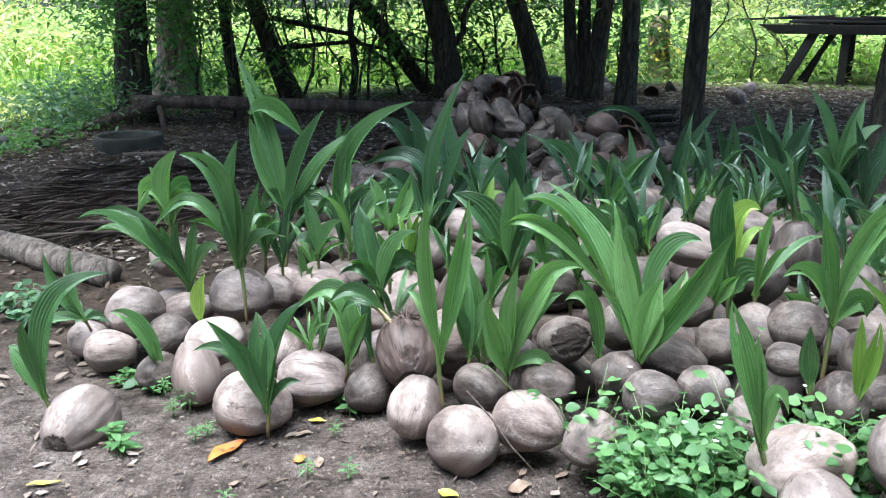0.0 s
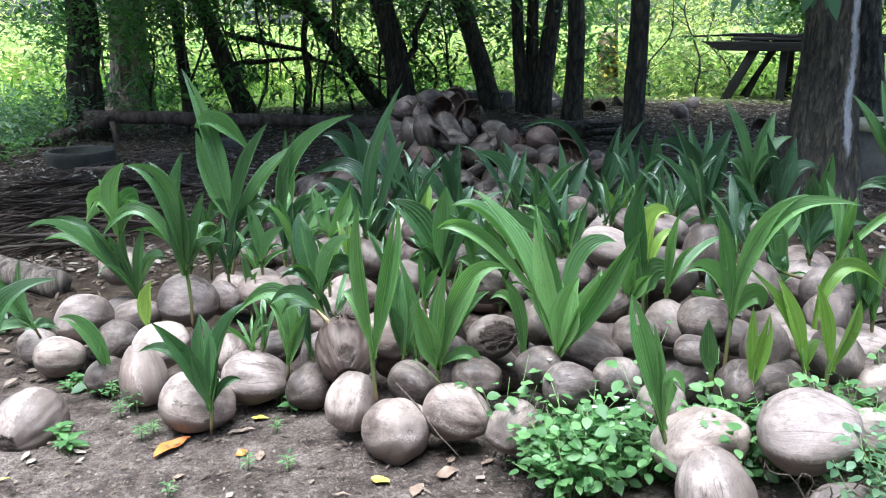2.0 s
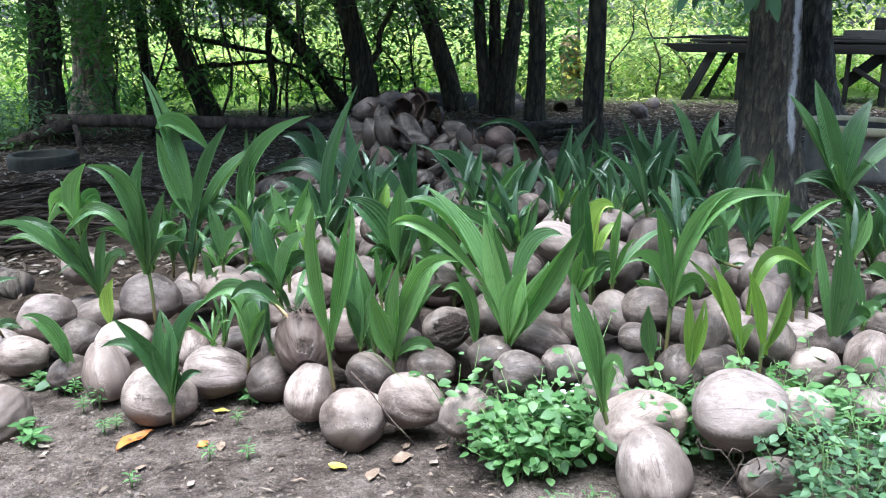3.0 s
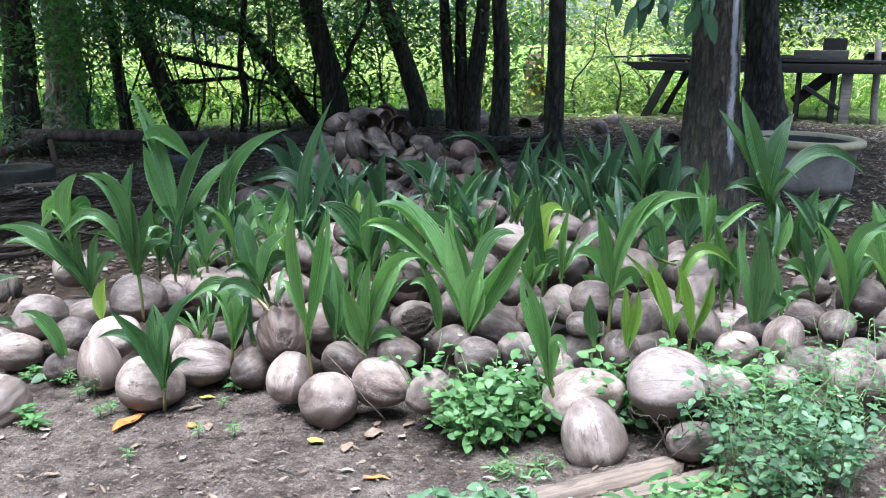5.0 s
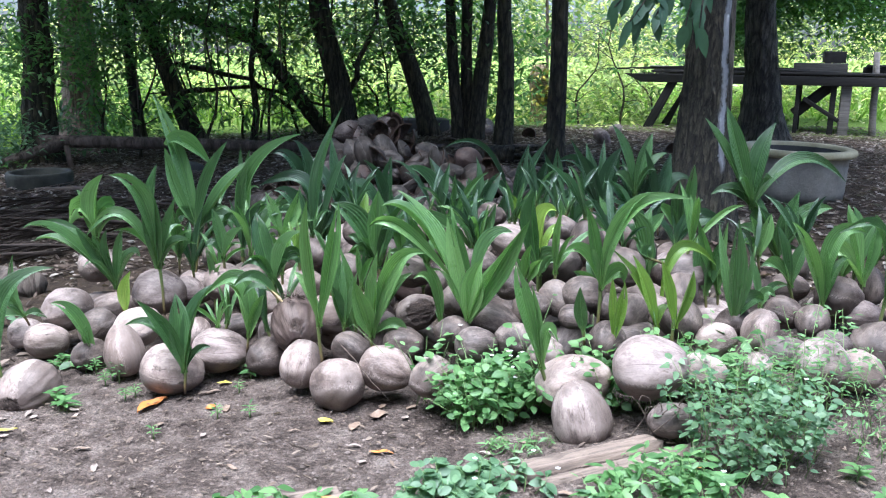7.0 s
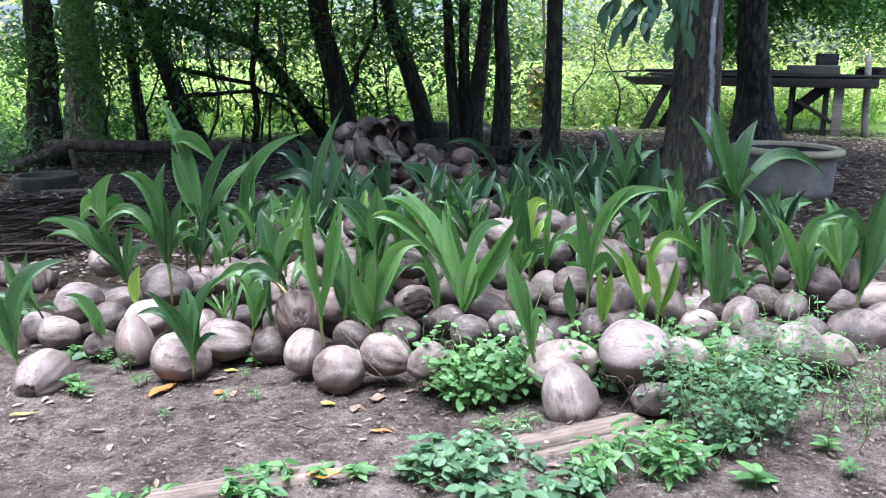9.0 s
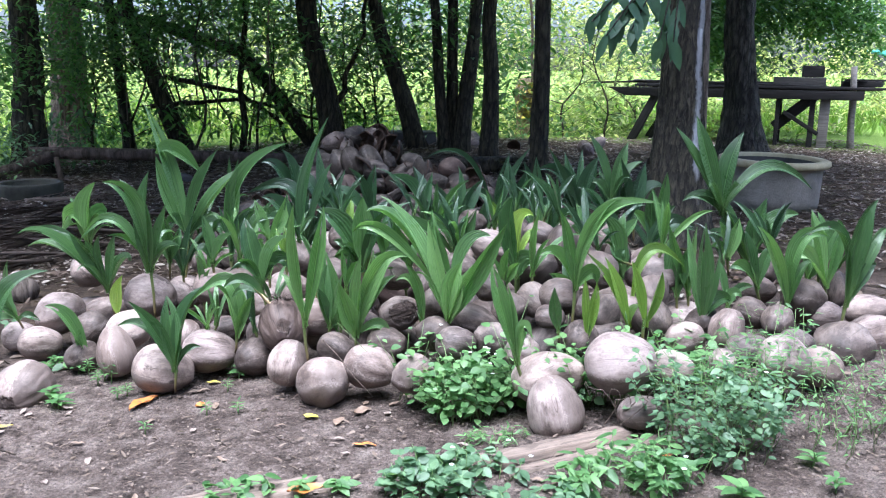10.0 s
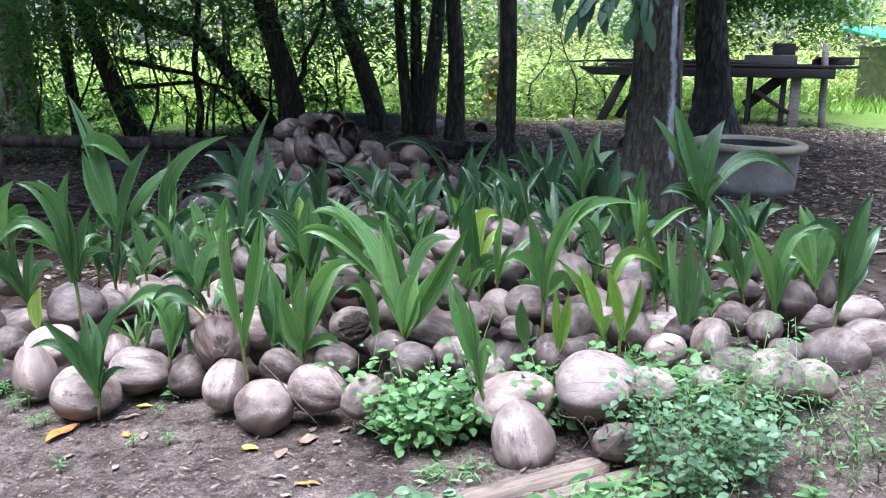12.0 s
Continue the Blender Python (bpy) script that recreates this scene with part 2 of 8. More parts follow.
BROAD = foliage_material("broad_leaf", [(0.025, 0.06, 0.03), (0.04, 0.09, 0.042), (0.065, 0.12, 0.06)], 0.25, 0.4)
GRASS = foliage_material("grass", [(0.12, 0.22, 0.03), (0.22, 0.34, 0.05), (0.34, 0.46, 0.12)], 0.4)
# The palest tones also stand for sun flecks on the litter.
LITTER = foliage_material("dead_leaf", [(0.06, 0.044, 0.032), (0.12, 0.087, 0.06), (0.2, 0.157, 0.12), (0.36, 0.31, 0.255), (0.11, 0.072, 0.05), (0.08, 0.058, 0.042), (0.48, 0.43, 0.37)], 0.1, 0.6)
SCRAP = foliage_material("dry_scrap", [(0.06, 0.042, 0.03), (0.12, 0.085, 0.06), (0.16, 0.12, 0.09), (0.21, 0.162, 0.125)], 0.1, 0.7)
PETAL = foliage_material("white_petal", [(0.8, 0.8, 0.78), (0.75, 0.76, 0.74)], 0.3)


def plain_leaf(name, a, c):
    m, n, l, b = material(name)
    co = n.new("ShaderNodeTexCoord").outputs["Object"]
    l.new(ramp(n, l, noise_tex(n, l, co, 40.0, 5, 0.7), [(0.3, a), (0.7, c)]), b.inputs["Base Color"])
    b.inputs["Roughness"].default_value = 0.55
    return m


LEAF_ORANGE = plain_leaf("fallen_leaf_orange", (0.36, 0.12, 0.02), (0.46, 0.18, 0.04))
LEAF_YELLOW = plain_leaf("fallen_leaf_yellow", (0.36, 0.29, 0.03), (0.45, 0.38, 0.06))
LEAF_TAN = plain_leaf("fallen_leaf_tan", (0.13, 0.088, 0.06), (0.25, 0.18, 0.13))


def bark_material(name, dark, light, scale=1.0, patches=None, plates=0.0):
    m, n, l, b = material(name)
    co = n.new("ShaderNodeTexCoord").outputs["Object"]
    f = noise_tex(n, l, mapped(n, l, co, (11 * scale, 11 * scale, 2.4 * scale)), 2.2, 8, 0.75, 0.4)
    big = noise_tex(n, l, co, 1.6, 4, 0.6)
    col = ramp(n, l, f, [(0.4, dark), (0.62, light)])
    col = mix(n, l, 0.6, col, ramp(n, l, big, [(0.3, (0.55, 0.55, 0.55)), (0.7, (1.25, 1.2, 1.15))]), "MULTIPLY")
    if patches:
        v = noise_tex(n, l, mapped(n, l, co, (7, 7, 1.2)), 1.6, 6, 0.7, 0.6)
        col = mix(n, l, ramp(n, l, v, [(0.6, (0, 0, 0)), (0.68, (1, 1, 1))]), col, patches)
    height = f
    if plates:
        warp = n.new("ShaderNodeVectorMath")
        warp.operation = "ADD"
        l.new(mapped(n, l, co, (16, 16, 4.5)), warp.inputs[0])
        l.new(math_node(n, l, "MULTIPLY", f, 1.6), warp.inputs[1])
        vor = n.new("ShaderNodeTexVoronoi")
        vor.feature = "DISTANCE_TO_EDGE"
        vor.inputs["Scale"].default_value = plates
        l.new(warp.outputs[0], vor.inputs["Vector"])
        edge = ramp(n, l, vor.outputs["Distance"], [(0.0, (0.22, 0.22, 0.22)), (0.16, (1, 1, 1)), (0.4, (1.2, 1.18, 1.16))])
        col = mix(n, l, 0.85, col, edge, "MULTIPLY")
        height = math_node(n, l, "ADD", math_node(n, l, "MULTIPLY", f, 0.5), math_node(n, l, "MINIMUM", vor.outputs["Distance"], 0.3))
    l.new(col, b.inputs["Base Color"])
    b.inputs["Roughness"].default_value = 0.9
    bump(n, l, height, b, 1.0, 0.06)
    return m


BARK = bark_material("bark_dark", (0.03, 0.025, 0.016), (0.125, 0.106, 0.066), 1.0, None, 0.9)
BARK_BIG = bark_material("bark_rough", (0.014, 0.0125, 0.0085), (0.125, 0.113, 0.076), 2.2, (0.15, 0.143, 0.122), 1.3)
BARK_MOSS = bark_material("bark_mossy", (0.03, 0.027, 0.02), (0.145, 0.13, 0.1), 1.2, (0.03, 0.045, 0.014), 0.8)
BARK_PALE = bark_material("bark_pale", (0.10, 0.075, 0.055), (0.27, 0.21, 0.165))
LOG = bark_material("log_grey", (0.09, 0.07, 0.055), (0.38, 0.315, 0.26))
# Wood lightened so that the stump under the boughs looks sunlit.
STUMP = bark_material("sunlit_stump_wood", (0.16, 0.115, 0.06), (0.5, 0.4, 0.25))
RUSTY = bark_material("pipe_rust", (0.05, 0.036, 0.027), (0.17, 0.127, 0.1), 0.5)


def lichen_on(m):
    """White lichen that runs down one side of a trunk in a ragged, branching streak."""
    n, l = m.node_tree.nodes, m.node_tree.links
    b = n["Principled BSDF"]
    co = n.new("ShaderNodeTexCoord").outputs["Object"]
    sep = n.new("ShaderNodeSeparateXYZ")
    l.new(co, sep.inputs[0])
    wander = noise_tex(n, l, mapped(n, l, co, (0.0, 0.0, 1.0)), 3.0, 4, 0.6)
    ragged = noise_tex(n, l, mapped(n, l, co, (1.0, 1.0, 0.35)), 30.0, 5, 0.75, 0.4)
    line = math_node(n, l, "ADD", math_node(n, l, "SUBTRACT", sep.outputs[0], 0.054), math_node(n, l, "MULTIPLY", math_node(n, l, "SUBTRACT", wander, 0.5), 0.10))
    off = math_node(n, l, "ADD", math_node(n, l, "ABSOLUTE", line), math_node(n, l, "MULTIPLY", math_node(n, l, "SUBTRACT", ragged, 0.5), 0.07))
    mask = ramp(n, l, math_node(n, l, "MULTIPLY", off, 10.0), [(0.12, (1, 1, 1)), (0.27, (0, 0, 0))])
    front = ramp(n, l, math_node(n, l, "MULTIPLY", sep.outputs[1], -10.0), [(0.0, (0, 0, 0)), (0.15, (1, 1, 1))])
    low = ramp(n, l, math_node(n, l, "ADD", sep.outputs[2], math_node(n, l, "MULTIPLY", ragged, 0.3)), [(0.62, (0, 0, 0)), (0.72, (1, 1, 1))])
    fac = math_node(n, l, "MULTIPLY", math_node(n, l, "MULTIPLY", mask, front), math_node(n, l, "MULTIPLY", low, 0.85))
    old = b.inputs["Base Color"].links[0].from_socket
    crust = ramp(n, l, ragged, [(0.3, (0.4, 0.42, 0.45)), (0.6, (0.66, 0.68, 0.72))])
    l.new(mix(n, l, fac, old, crust), b.inputs["Base Color"])


lichen_on(BARK_BIG)


def wood_material(name, dark, light):
    m, n, l, b = material(name)
    co = n.new("ShaderNodeTexCoord").outputs["Object"]
    g = noise_tex(n, l, mapped(n, l, co, (1.2, 22, 22)), 2.0, 7, 0.7, 0.5)
    big = noise_tex(n, l, co, 4.0, 4)
    col = mix(n, l, 0.5, ramp(n, l, g, [(0.3, dark), (0.65, light)]), ramp(n, l, big, [(0.3, (0.6, 0.6, 0.6)), (0.7, (1.2, 1.18, 1.15))]), "MULTIPLY")
    l.new(col, b.inputs["Base Color"])
    b.inputs["Roughness"].default_value = 0.85
    bump(n, l, g, b, 0.7, 0.01)
    return m


PLANK = wood_material("weathered_plank", (0.04, 0.029, 0.022), (0.27, 0.207, 0.163))
# Dark brown wood, taken almost to black for the shade under the trees.
TABLE_WOOD = wood_material("old_table_wood_shaded", (0.004, 0.0034, 0.003), (0.022, 0.0185, 0.016))
POST_WOOD = wood_material("grey_post_wood", (0.09, 0.08, 0.07), (0.26, 0.235, 0.21))
TRAY_WOOD = wood_material("grey_tray_wood", (0.03, 0.027, 0.024), (0.10, 0.092, 0.083))


def concrete_material(name, a, c):
    m, n, l, b = material(name)
    co = n.new("ShaderNodeTexCoord").outputs["Object"]
    f = noise_tex(n, l, co, 6.0, 8, 0.7)
    g = noise_tex(n, l, co, 60.0, 4, 0.7)
    col = mix(n, l, 0.4, ramp(n, l, f, [(0.3, a), (0.7, c)]), ramp(n, l, g, [(0.3, (0.7, 0.7, 0.7)), (0.7, (1.15, 1.15, 1.15))]), "MULTIPLY")
    l.new(col, b.inputs["Base Color"])
    b.inputs["Roughness"].default_value = 0.9
    bump(n, l, g, b, 0.4, 0.01)
    return m


CONCRETE = concrete_material("concrete", (0.16, 0.148, 0.125), (0.34, 0.315, 0.27))
CONCRETE_RIM = concrete_material("concrete_rim_mossy", (0.34, 0.305, 0.175), (0.58, 0.525, 0.34))
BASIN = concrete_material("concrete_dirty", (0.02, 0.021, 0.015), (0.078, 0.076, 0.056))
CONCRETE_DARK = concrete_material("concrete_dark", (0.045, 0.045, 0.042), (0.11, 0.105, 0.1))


def metal_sheet(name, a, c):
    m, n, l, b = material(name)
    co = n.new("ShaderNodeTexCoord").outputs["Object"]
    l.new(ramp(n, l, noise_tex(n, l, co, 3.0, 5), [(0.3, a), (0.7, c)]), b.inputs["Base Color"])
    b.inputs["Roughness"].default_value = 0.5
    return m


TEAL = metal_sheet("teal_sheet_roof", (0.05, 0.30, 0.26), (0.09, 0.40, 0.34))
ORANGE = metal_sheet("orange_cloth", (0.62, 0.16, 0.05), (0.75, 0.24, 0.08))


def stem_material():
    m, n, l, b = material("shoot_stem")
    uv = n.new("ShaderNodeUVMap").outputs[0]
    sep = n.new("ShaderNodeSeparateXYZ")
    l.new(uv, sep.inputs[0])
    f = noise_tex(n, l, mapped(n, l, uv, (12, 2, 1)), 1.0, 4)
    k = math_node(n, l, "ADD", sep.outputs[1], math_node(n, l, "MULTIPLY", f, 0.3))
    l.new(ramp(n, l, k, [(0.12, (0.085, 0.052, 0.03)), (0.38, (0.13, 0.098, 0.04)), (0.65, (0.10, 0.13, 0.038)), (1.0, (0.055, 0.12, 0.028))]), b.inputs["Base Color"])
    b.inputs["Roughness"].default_value = 0.5
    bump(n, l, f, b, 0.3, 0.005)
    return m


STEM = stem_material()
TWIG = bark_material("twig", (0.14, 0.10, 0.08), (0.34, 0.27, 0.21), 6.0)
GREEN_STEM = plain_leaf("weed_stem", (0.10, 0.17, 0.05), (0.16, 0.24, 0.08))
SHOOT_PALE = plain_leaf("shoot_pale", (0.52, 0.38, 0.20), (0.66, 0.52, 0.32))


def soil_material():
    """Sandy soil in front, darker leaf mould under the trees, grass out in the open."""
    m, n, l, b = material("soil")
    pos = n.new("ShaderNodeNewGeometry").outputs["Position"]
    sep = n.new("ShaderNodeSeparateXYZ")
    l.new(pos, sep.inputs[0])
    big = noise_tex(n, l, pos, 1.1, 5, 0.6)
    mid = noise_tex(n, l, pos, 9.0, 6, 0.7, 0.3)
    fine = noise_tex(n, l, pos, 70.0, 6, 0.75)
    grit = n.new("ShaderNodeTexVoronoi")
    grit.inputs["Scale"].default_value = 55.0
    l.new(pos, grit.inputs["Vector"])
    sand = ramp(n, l, mid, [(0.32, (0.04, 0.03, 0.024)), (0.47, (0.135, 0.106, 0.09)), (0.58, (0.205, 0.166, 0.143)), (0.72, (0.32, 0.27, 0.237))])
    scrap = noise_tex(n, l, pos, 26.0, 5, 0.8, 0.8)
    sand = mix(n, l, math_node(n, l, "MULTIPLY", ramp(n, l, scrap, [(0.58, (0, 0, 0)), (0.64, (1, 1, 1))]), 0.7), sand, (0.055, 0.04, 0.03))
    sand = mix(n, l, 0.6, sand, ramp(n, l, fine, [(0.34, (0.35, 0.33, 0.31)), (0.5, (0.97, 0.97, 0.97)), (0.68, (1.35, 1.33, 1.31))]), "MULTIPLY")
    sand = mix(n, l, 0.7, sand, ramp(n, l, big, [(0.35, (0.5, 0.47, 0.45)), (0.65, (1.2, 1.2, 1.2))]), "MULTIPLY")
    grain = noise_tex(n, l, pos, 190.0, 4, 0.7)
    sand = mix(n, l, 0.6, sand, ramp(n, l, grain, [(0.36, (0.3, 0.28, 0.26)), (0.48, (0.95, 0.95, 0.95)), (0.66, (1.5, 1.48, 1.46))]), "MULTIPLY")
    mould = ramp(n, l, mid, [(0.3, (0.03, 0.022, 0.016)), (0.55, (0.08, 0.058, 0.041)), (0.8, (0.17, 0.128, 0.095))])
    mould = mix(n, l, 0.6, mould, ramp(n, l, fine, [(0.35, (0.5, 0.5, 0.5)), (0.7, (1.5, 1.5, 1.5))]), "MULTIPLY")
    turf = ramp(n, l, mid, [(0.3, (0.13, 0.22, 0.035)), (0.7, (0.26, 0.36, 0.08))])
    edge = math_node(n, l, "ADD", sep.outputs[1], math_node(n, l, "MULTIPLY", big, 1.6))
    col = mix(n, l, ramp(n, l, math_node(n, l, "MULTIPLY", edge, 0.1), [(0.34, (0, 0, 0)), (0.44, (1, 1, 1))]), sand, mould)
    far = math_node(n, l, "ADD", edge, math_node(n, l, "MULTIPLY", math_node(n, l, "ABSOLUTE", math_node(n, l, "SUBTRACT", sep.outputs[0], 1.0)), 0.4))
    col = mix(n, l, ramp(n, l, math_node(n, l, "MULTIPLY", far, 0.05), [(0.68, (0, 0, 0)), (0.74, (1, 1, 1))]), col, turf)
    l.new(col, b.inputs["Base Color"])
    b.inputs["Roughness"].default_value = 0.97
    b.inputs["Specular IOR Level"].default_value = 0.15
    h = math_node(n, l, "ADD", math_node(n, l, "MULTIPLY", mid, 0.6), math_node(n, l, "ADD", math_node(n, l, "ADD", math_node(n, l, "MULTIPLY", fine, 0.5), math_node(n, l, "MULTIPLY", grain, 0.25)), math_node(n, l, "MULTIPLY", grit.outputs["Distance"], -0.4)))
    bump(n, l, h, b, 1.0, 0.04)
    return m


SOIL = soil_material()

# ---------------- helpers for building ----------------
RNG = random.Random(11)
NPR = np.random.RandomState(7)


def smooth(me):
    me.polygons.foreach_set("use_smooth", [True] * len(me.polygons))
    me.update()
    return me


def mesh_of(name, bm, mat_, flat=False):
    me = bpy.data.meshes.new(name)
    bm.to_mesh(me)
    bm.free()
    me.materials.append(mat_)
    if not flat:
        smooth(me)
    return me


def part(name, bm, mat_, parent, label="", flat=False):
    """One mesh under a thing or a part, in the parent's own coordinates."""
    me = bm if isinstance(bm, bpy.types.Mesh) else mesh_of(name, bm, mat_, flat)
    ob = new(name, me)
    ob.parent = parent
    return tagged(ob, label)


def thing(name, place, label, category, group="", kind=""):
    ob = new(name)
    ob.empty_display_size = 0.05
    ob.location = place
    return tagged(ob, label, category, group, kind)


HILL = [(-1.25, 2.95, -0.05), (-0.8, 1.95, -0.02), (-0.6, 2.33, 0.0), (0.0, 1.94, 0.055), (0.27, 2.04, 0.04), (0.2, 1.6, 0.085), (1.0, 1.47, 0.125),
        (1.14, 1.3, 0.14), (1.5, 1.18, 0.17), (-1.2, 0.9, 0.03), (0.3, 0.6, 0.12), (0.3, -2.0, 0.12), (-3.0, 9.5, 0.0), (2.0, 7.0, 0.27), (3.7, 5.5, 0.2), (2.2, 4.1, 0.25),
        (0.5, 5.4, 0.24), (-2.2, 5.0, 0.0), (-1.6, 3.9, 0.0), (0.6, 3.3, 0.14), (2.3, 2.2, 0.22), (5.0, 12.0, 0.22), (-6.0, 14.0, 0.0), (1.5, 10.0, 0.25), (0.0, 40.0, 0.2), (4.0, 1.5, 0.2)]


def ground_z(x, y):
    top = low = 0.0
    for a, c, z in HILL:
        w = 1.0 / ((x - a) ** 2 + (y - c) ** 2 + 0.12) ** 1.6
        top, low = top + w * z, low + w
    z = top / low
    if abs(x) < 12 and -3 < y < 16:
        z += 0.010 * noise.noise((x * 2.3, y * 2.3, 0.3)) + 0.007 * noise.noise((x * 7, y * 7, 4.3)) + 0.004 * noise.noise((x * 19, y * 19, 8.1))
    return z


def tube(points, radii, sides=10, rough=0.0, caps=True, seed=0, uv=False, bark=0.0):
    """A round, tapering, bent rod along a line of points."""
    bm = bmesh.new()
    rings = []
    pts = [Vector(p) for p in points]
    lay = bm.loops.layers.uv.new("UVMap") if uv else None
    for i, p in enumerate(pts):
        d = (pts[min(i + 1, len(pts) - 1)] - pts[max(i - 1, 0)]).normalized()
        a = d.cross(Vector((0.31, -0.95, 0.05))).normalized()
        if a.length < 0.1:
            a = d.cross(Vector((1, 0, 0))).normalized()
        c = d.cross(a)
        ring = []
        for k in range(sides):
            t = 2 * math.pi * k / sides
            r = radii[i] * (1 + rough * noise.noise((2.2 * math.cos(t) + seed, 2.2 * math.sin(t), i * 0.45 + seed)))
            if bark:
                r += bark * (noise.noise((7 * math.cos(t) + seed, 7 * math.sin(t), p.z * 2.5)) + 0.6 * noise.noise((15 * math.cos(t), 15 * math.sin(t), p.z * 5 + seed)))
            ring.append(bm.verts.new(p + (a * math.cos(t) + c * math.sin(t)) * r))
        rings.append(ring)
    for i in range(len(rings) - 1):
        for k in range(sides):
            f = bm.faces.new((rings[i][k], rings[i][(k + 1) % sides], rings[i + 1][(k + 1) % sides], rings[i + 1][k]))
            if uv:
                for lo, (u, v) in zip(f.loops, ((k, i), (k + 1, i), (k + 1, i + 1), (k, i + 1))):
                    lo[lay].uv = (u / sides, v / (len(rings) - 1))
    if caps:
        bm.faces.new(rings[0][::-1])
        bm.faces.new(rings[-1])
    bmesh.ops.recalc_face_normals(bm, faces=bm.faces)
    return bm


def bent(a, b, n, wobble, seed):
    """Points from a to b with an uneven bend."""
    a, b = Vector(a), Vector(b)
    out = []
    for i in range(n):
        t = i / (n - 1)
        o = Vector((noise.noise((seed, t * 2.1, 0)), noise.noise((seed, t * 2.1, 7)), 0.3 * noise.noise((seed, t * 2.1, 3)))) * wobble * math.sin(math.pi * min(1, t * 1.1))
        out.append(a.lerp(b, t) + o)
    return out


def unit(v):
    return v / np.maximum(np.linalg.norm(v, axis=1, keepdims=True), 1e-6)


def leaf_mesh(name, pos, aim, up, length, width, mat_, fold=0.12, droop=0.15):
    """Many single leaves, each folded along its midrib, as one mesh."""
    pos, aim, up = np.asarray(pos, float), unit(np.asarray(aim, float)), np.asarray(up, float)
    L, W = np.asarray(length, float)[:, None], np.asarray(width, float)[:, None]
    side = unit(np.cross(aim, up))
    nrm = np.cross(side, aim)
    z = np.array([[0, 0, -1.0]])
    v = np.stack([pos, pos + aim * L * 0.3 + side * W * 0.47 + nrm * W * fold, pos + aim * L * 0.68 + side * W * 0.36 + nrm * W * fold + z * L * droop * 0.45,
                  pos + aim * L + z * L * droop, pos + aim * L * 0.68 - side * W * 0.36 + nrm * W * fold + z * L * droop * 0.45,
                  pos + aim * L * 0.3 - side * W * 0.47 + nrm * W * fold, pos + aim * L * 0.5 + z * L * droop * 0.25], axis=1).reshape(-1, 3)
    n = len(pos)
    base = (np.arange(n) * 7)[:, None]
    quads = np.concatenate([base + np.array([[0, 1, 2, 6]]), base + np.array([[6, 2, 3, 4]]), base + np.array([[0, 6, 4, 5]])], axis=0)
    me = bpy.data.meshes.new(name)
    me.from_pydata(v.tolist(), [], quads.tolist())
    me.materials.append(mat_)
    return smooth(me)


def round_leaf_mesh(name, pos, aim, up, length, width, mat_, fold=0.1, droop=0.12):
    """Many single broad leaves with a rounded, heart-like outline, as one mesh."""
    pos, aim, up = np.asarray(pos, float), unit(np.asarray(aim, float)), np.asarray(up, float)
    L, W = np.asarray(length, float)[:, None], np.asarray(width, float)[:, None]
    side = unit(np.cross(aim, up))
    nrm = np.cross(side, aim)
    z = np.array([[0, 0, -1.0]])
    ts, ws = (0.0, 0.14, 0.36, 0.62, 0.84, 1.0), (0.10, 0.40, 0.5, 0.42, 0.23, 0.02)
    cols = []
    for t, w in zip(ts, ws):
        mid = pos + aim * L * (t - (0.06 if t == 0 else 0)) + z * L * droop * t * t
        cols += [mid + side * W * w + nrm * W * fold * w * 2, mid, mid - side * W * w + nrm * W * fold * w * 2]
    v = np.stack(cols, axis=1).reshape(-1, 3)
    base = (np.arange(len(pos)) * 18)[:, None]
    quads = []
    for i in range(5):
        a = 3 * i
        quads += [base + np.array([[a, a + 3, a + 4, a + 1]]), base + np.array([[a + 1, a + 4, a + 5, a + 2]])]
    me = bpy.data.meshes.new(name)
    me.from_pydata(v.tolist(), [], np.concatenate(quads, axis=0).tolist())
    me.materials.append(mat_)
    return smooth(me)


def scatter_dirs(n, flat=0.5):
    """Random aims, more level the nearer flat is to 0, and upward-facing sides."""
    a = NPR.uniform(0, 2 * np.pi, n)
    aim = np.stack([np.cos(a), np.sin(a), NPR.uniform(-1, 1, n) * flat], axis=1)
    up = np.stack([NPR.normal(0, 0.45, n), NPR.normal(0, 0.45, n), np.ones(n)], axis=1)
    return aim, up


def clumps(centres, per, spread, rng_scale=1.0):
    """Points gathered round the centres, denser inside."""
    c = np.repeat(np.asarray(centres, float), per, axis=0)
    return c + NPR.normal(0, 1, c.shape) * np.asarray(spread)


def rounded_box(sx, sy, sz, bevel=0.01, seed=0, wear=0.0):
    bm = bmesh.new()
    bmesh.ops.create_cube(bm, size=1.0)
    bmesh.ops.scale(bm, vec=(sx, sy, sz), verts=bm.verts)
    if wear:
        cuts = [e for e in bm.edges if abs((e.verts[0].co - e.verts[1].co).normalized().x) > 0.9]
        bmesh.ops.subdivide_edges(bm, edges=cuts, cuts=9, use_grid_fill=True)
    bmesh.ops.bevel(bm, geom=list(bm.edges), offset=bevel, segments=2, affect="EDGES", profile=0.6) if not wear else None
    if wear:
        for v in bm.verts:
            v.co += Vector((0, noise.noise(v.co * 5 + Vector((seed, 0, 0))), noise.noise(v.co * 5 + Vector((0, seed, 3))))) * wear
    return bm


# ---------------- ground ----------------


def spaced(a, b, step):
    return list(np.arange(a, b, step))


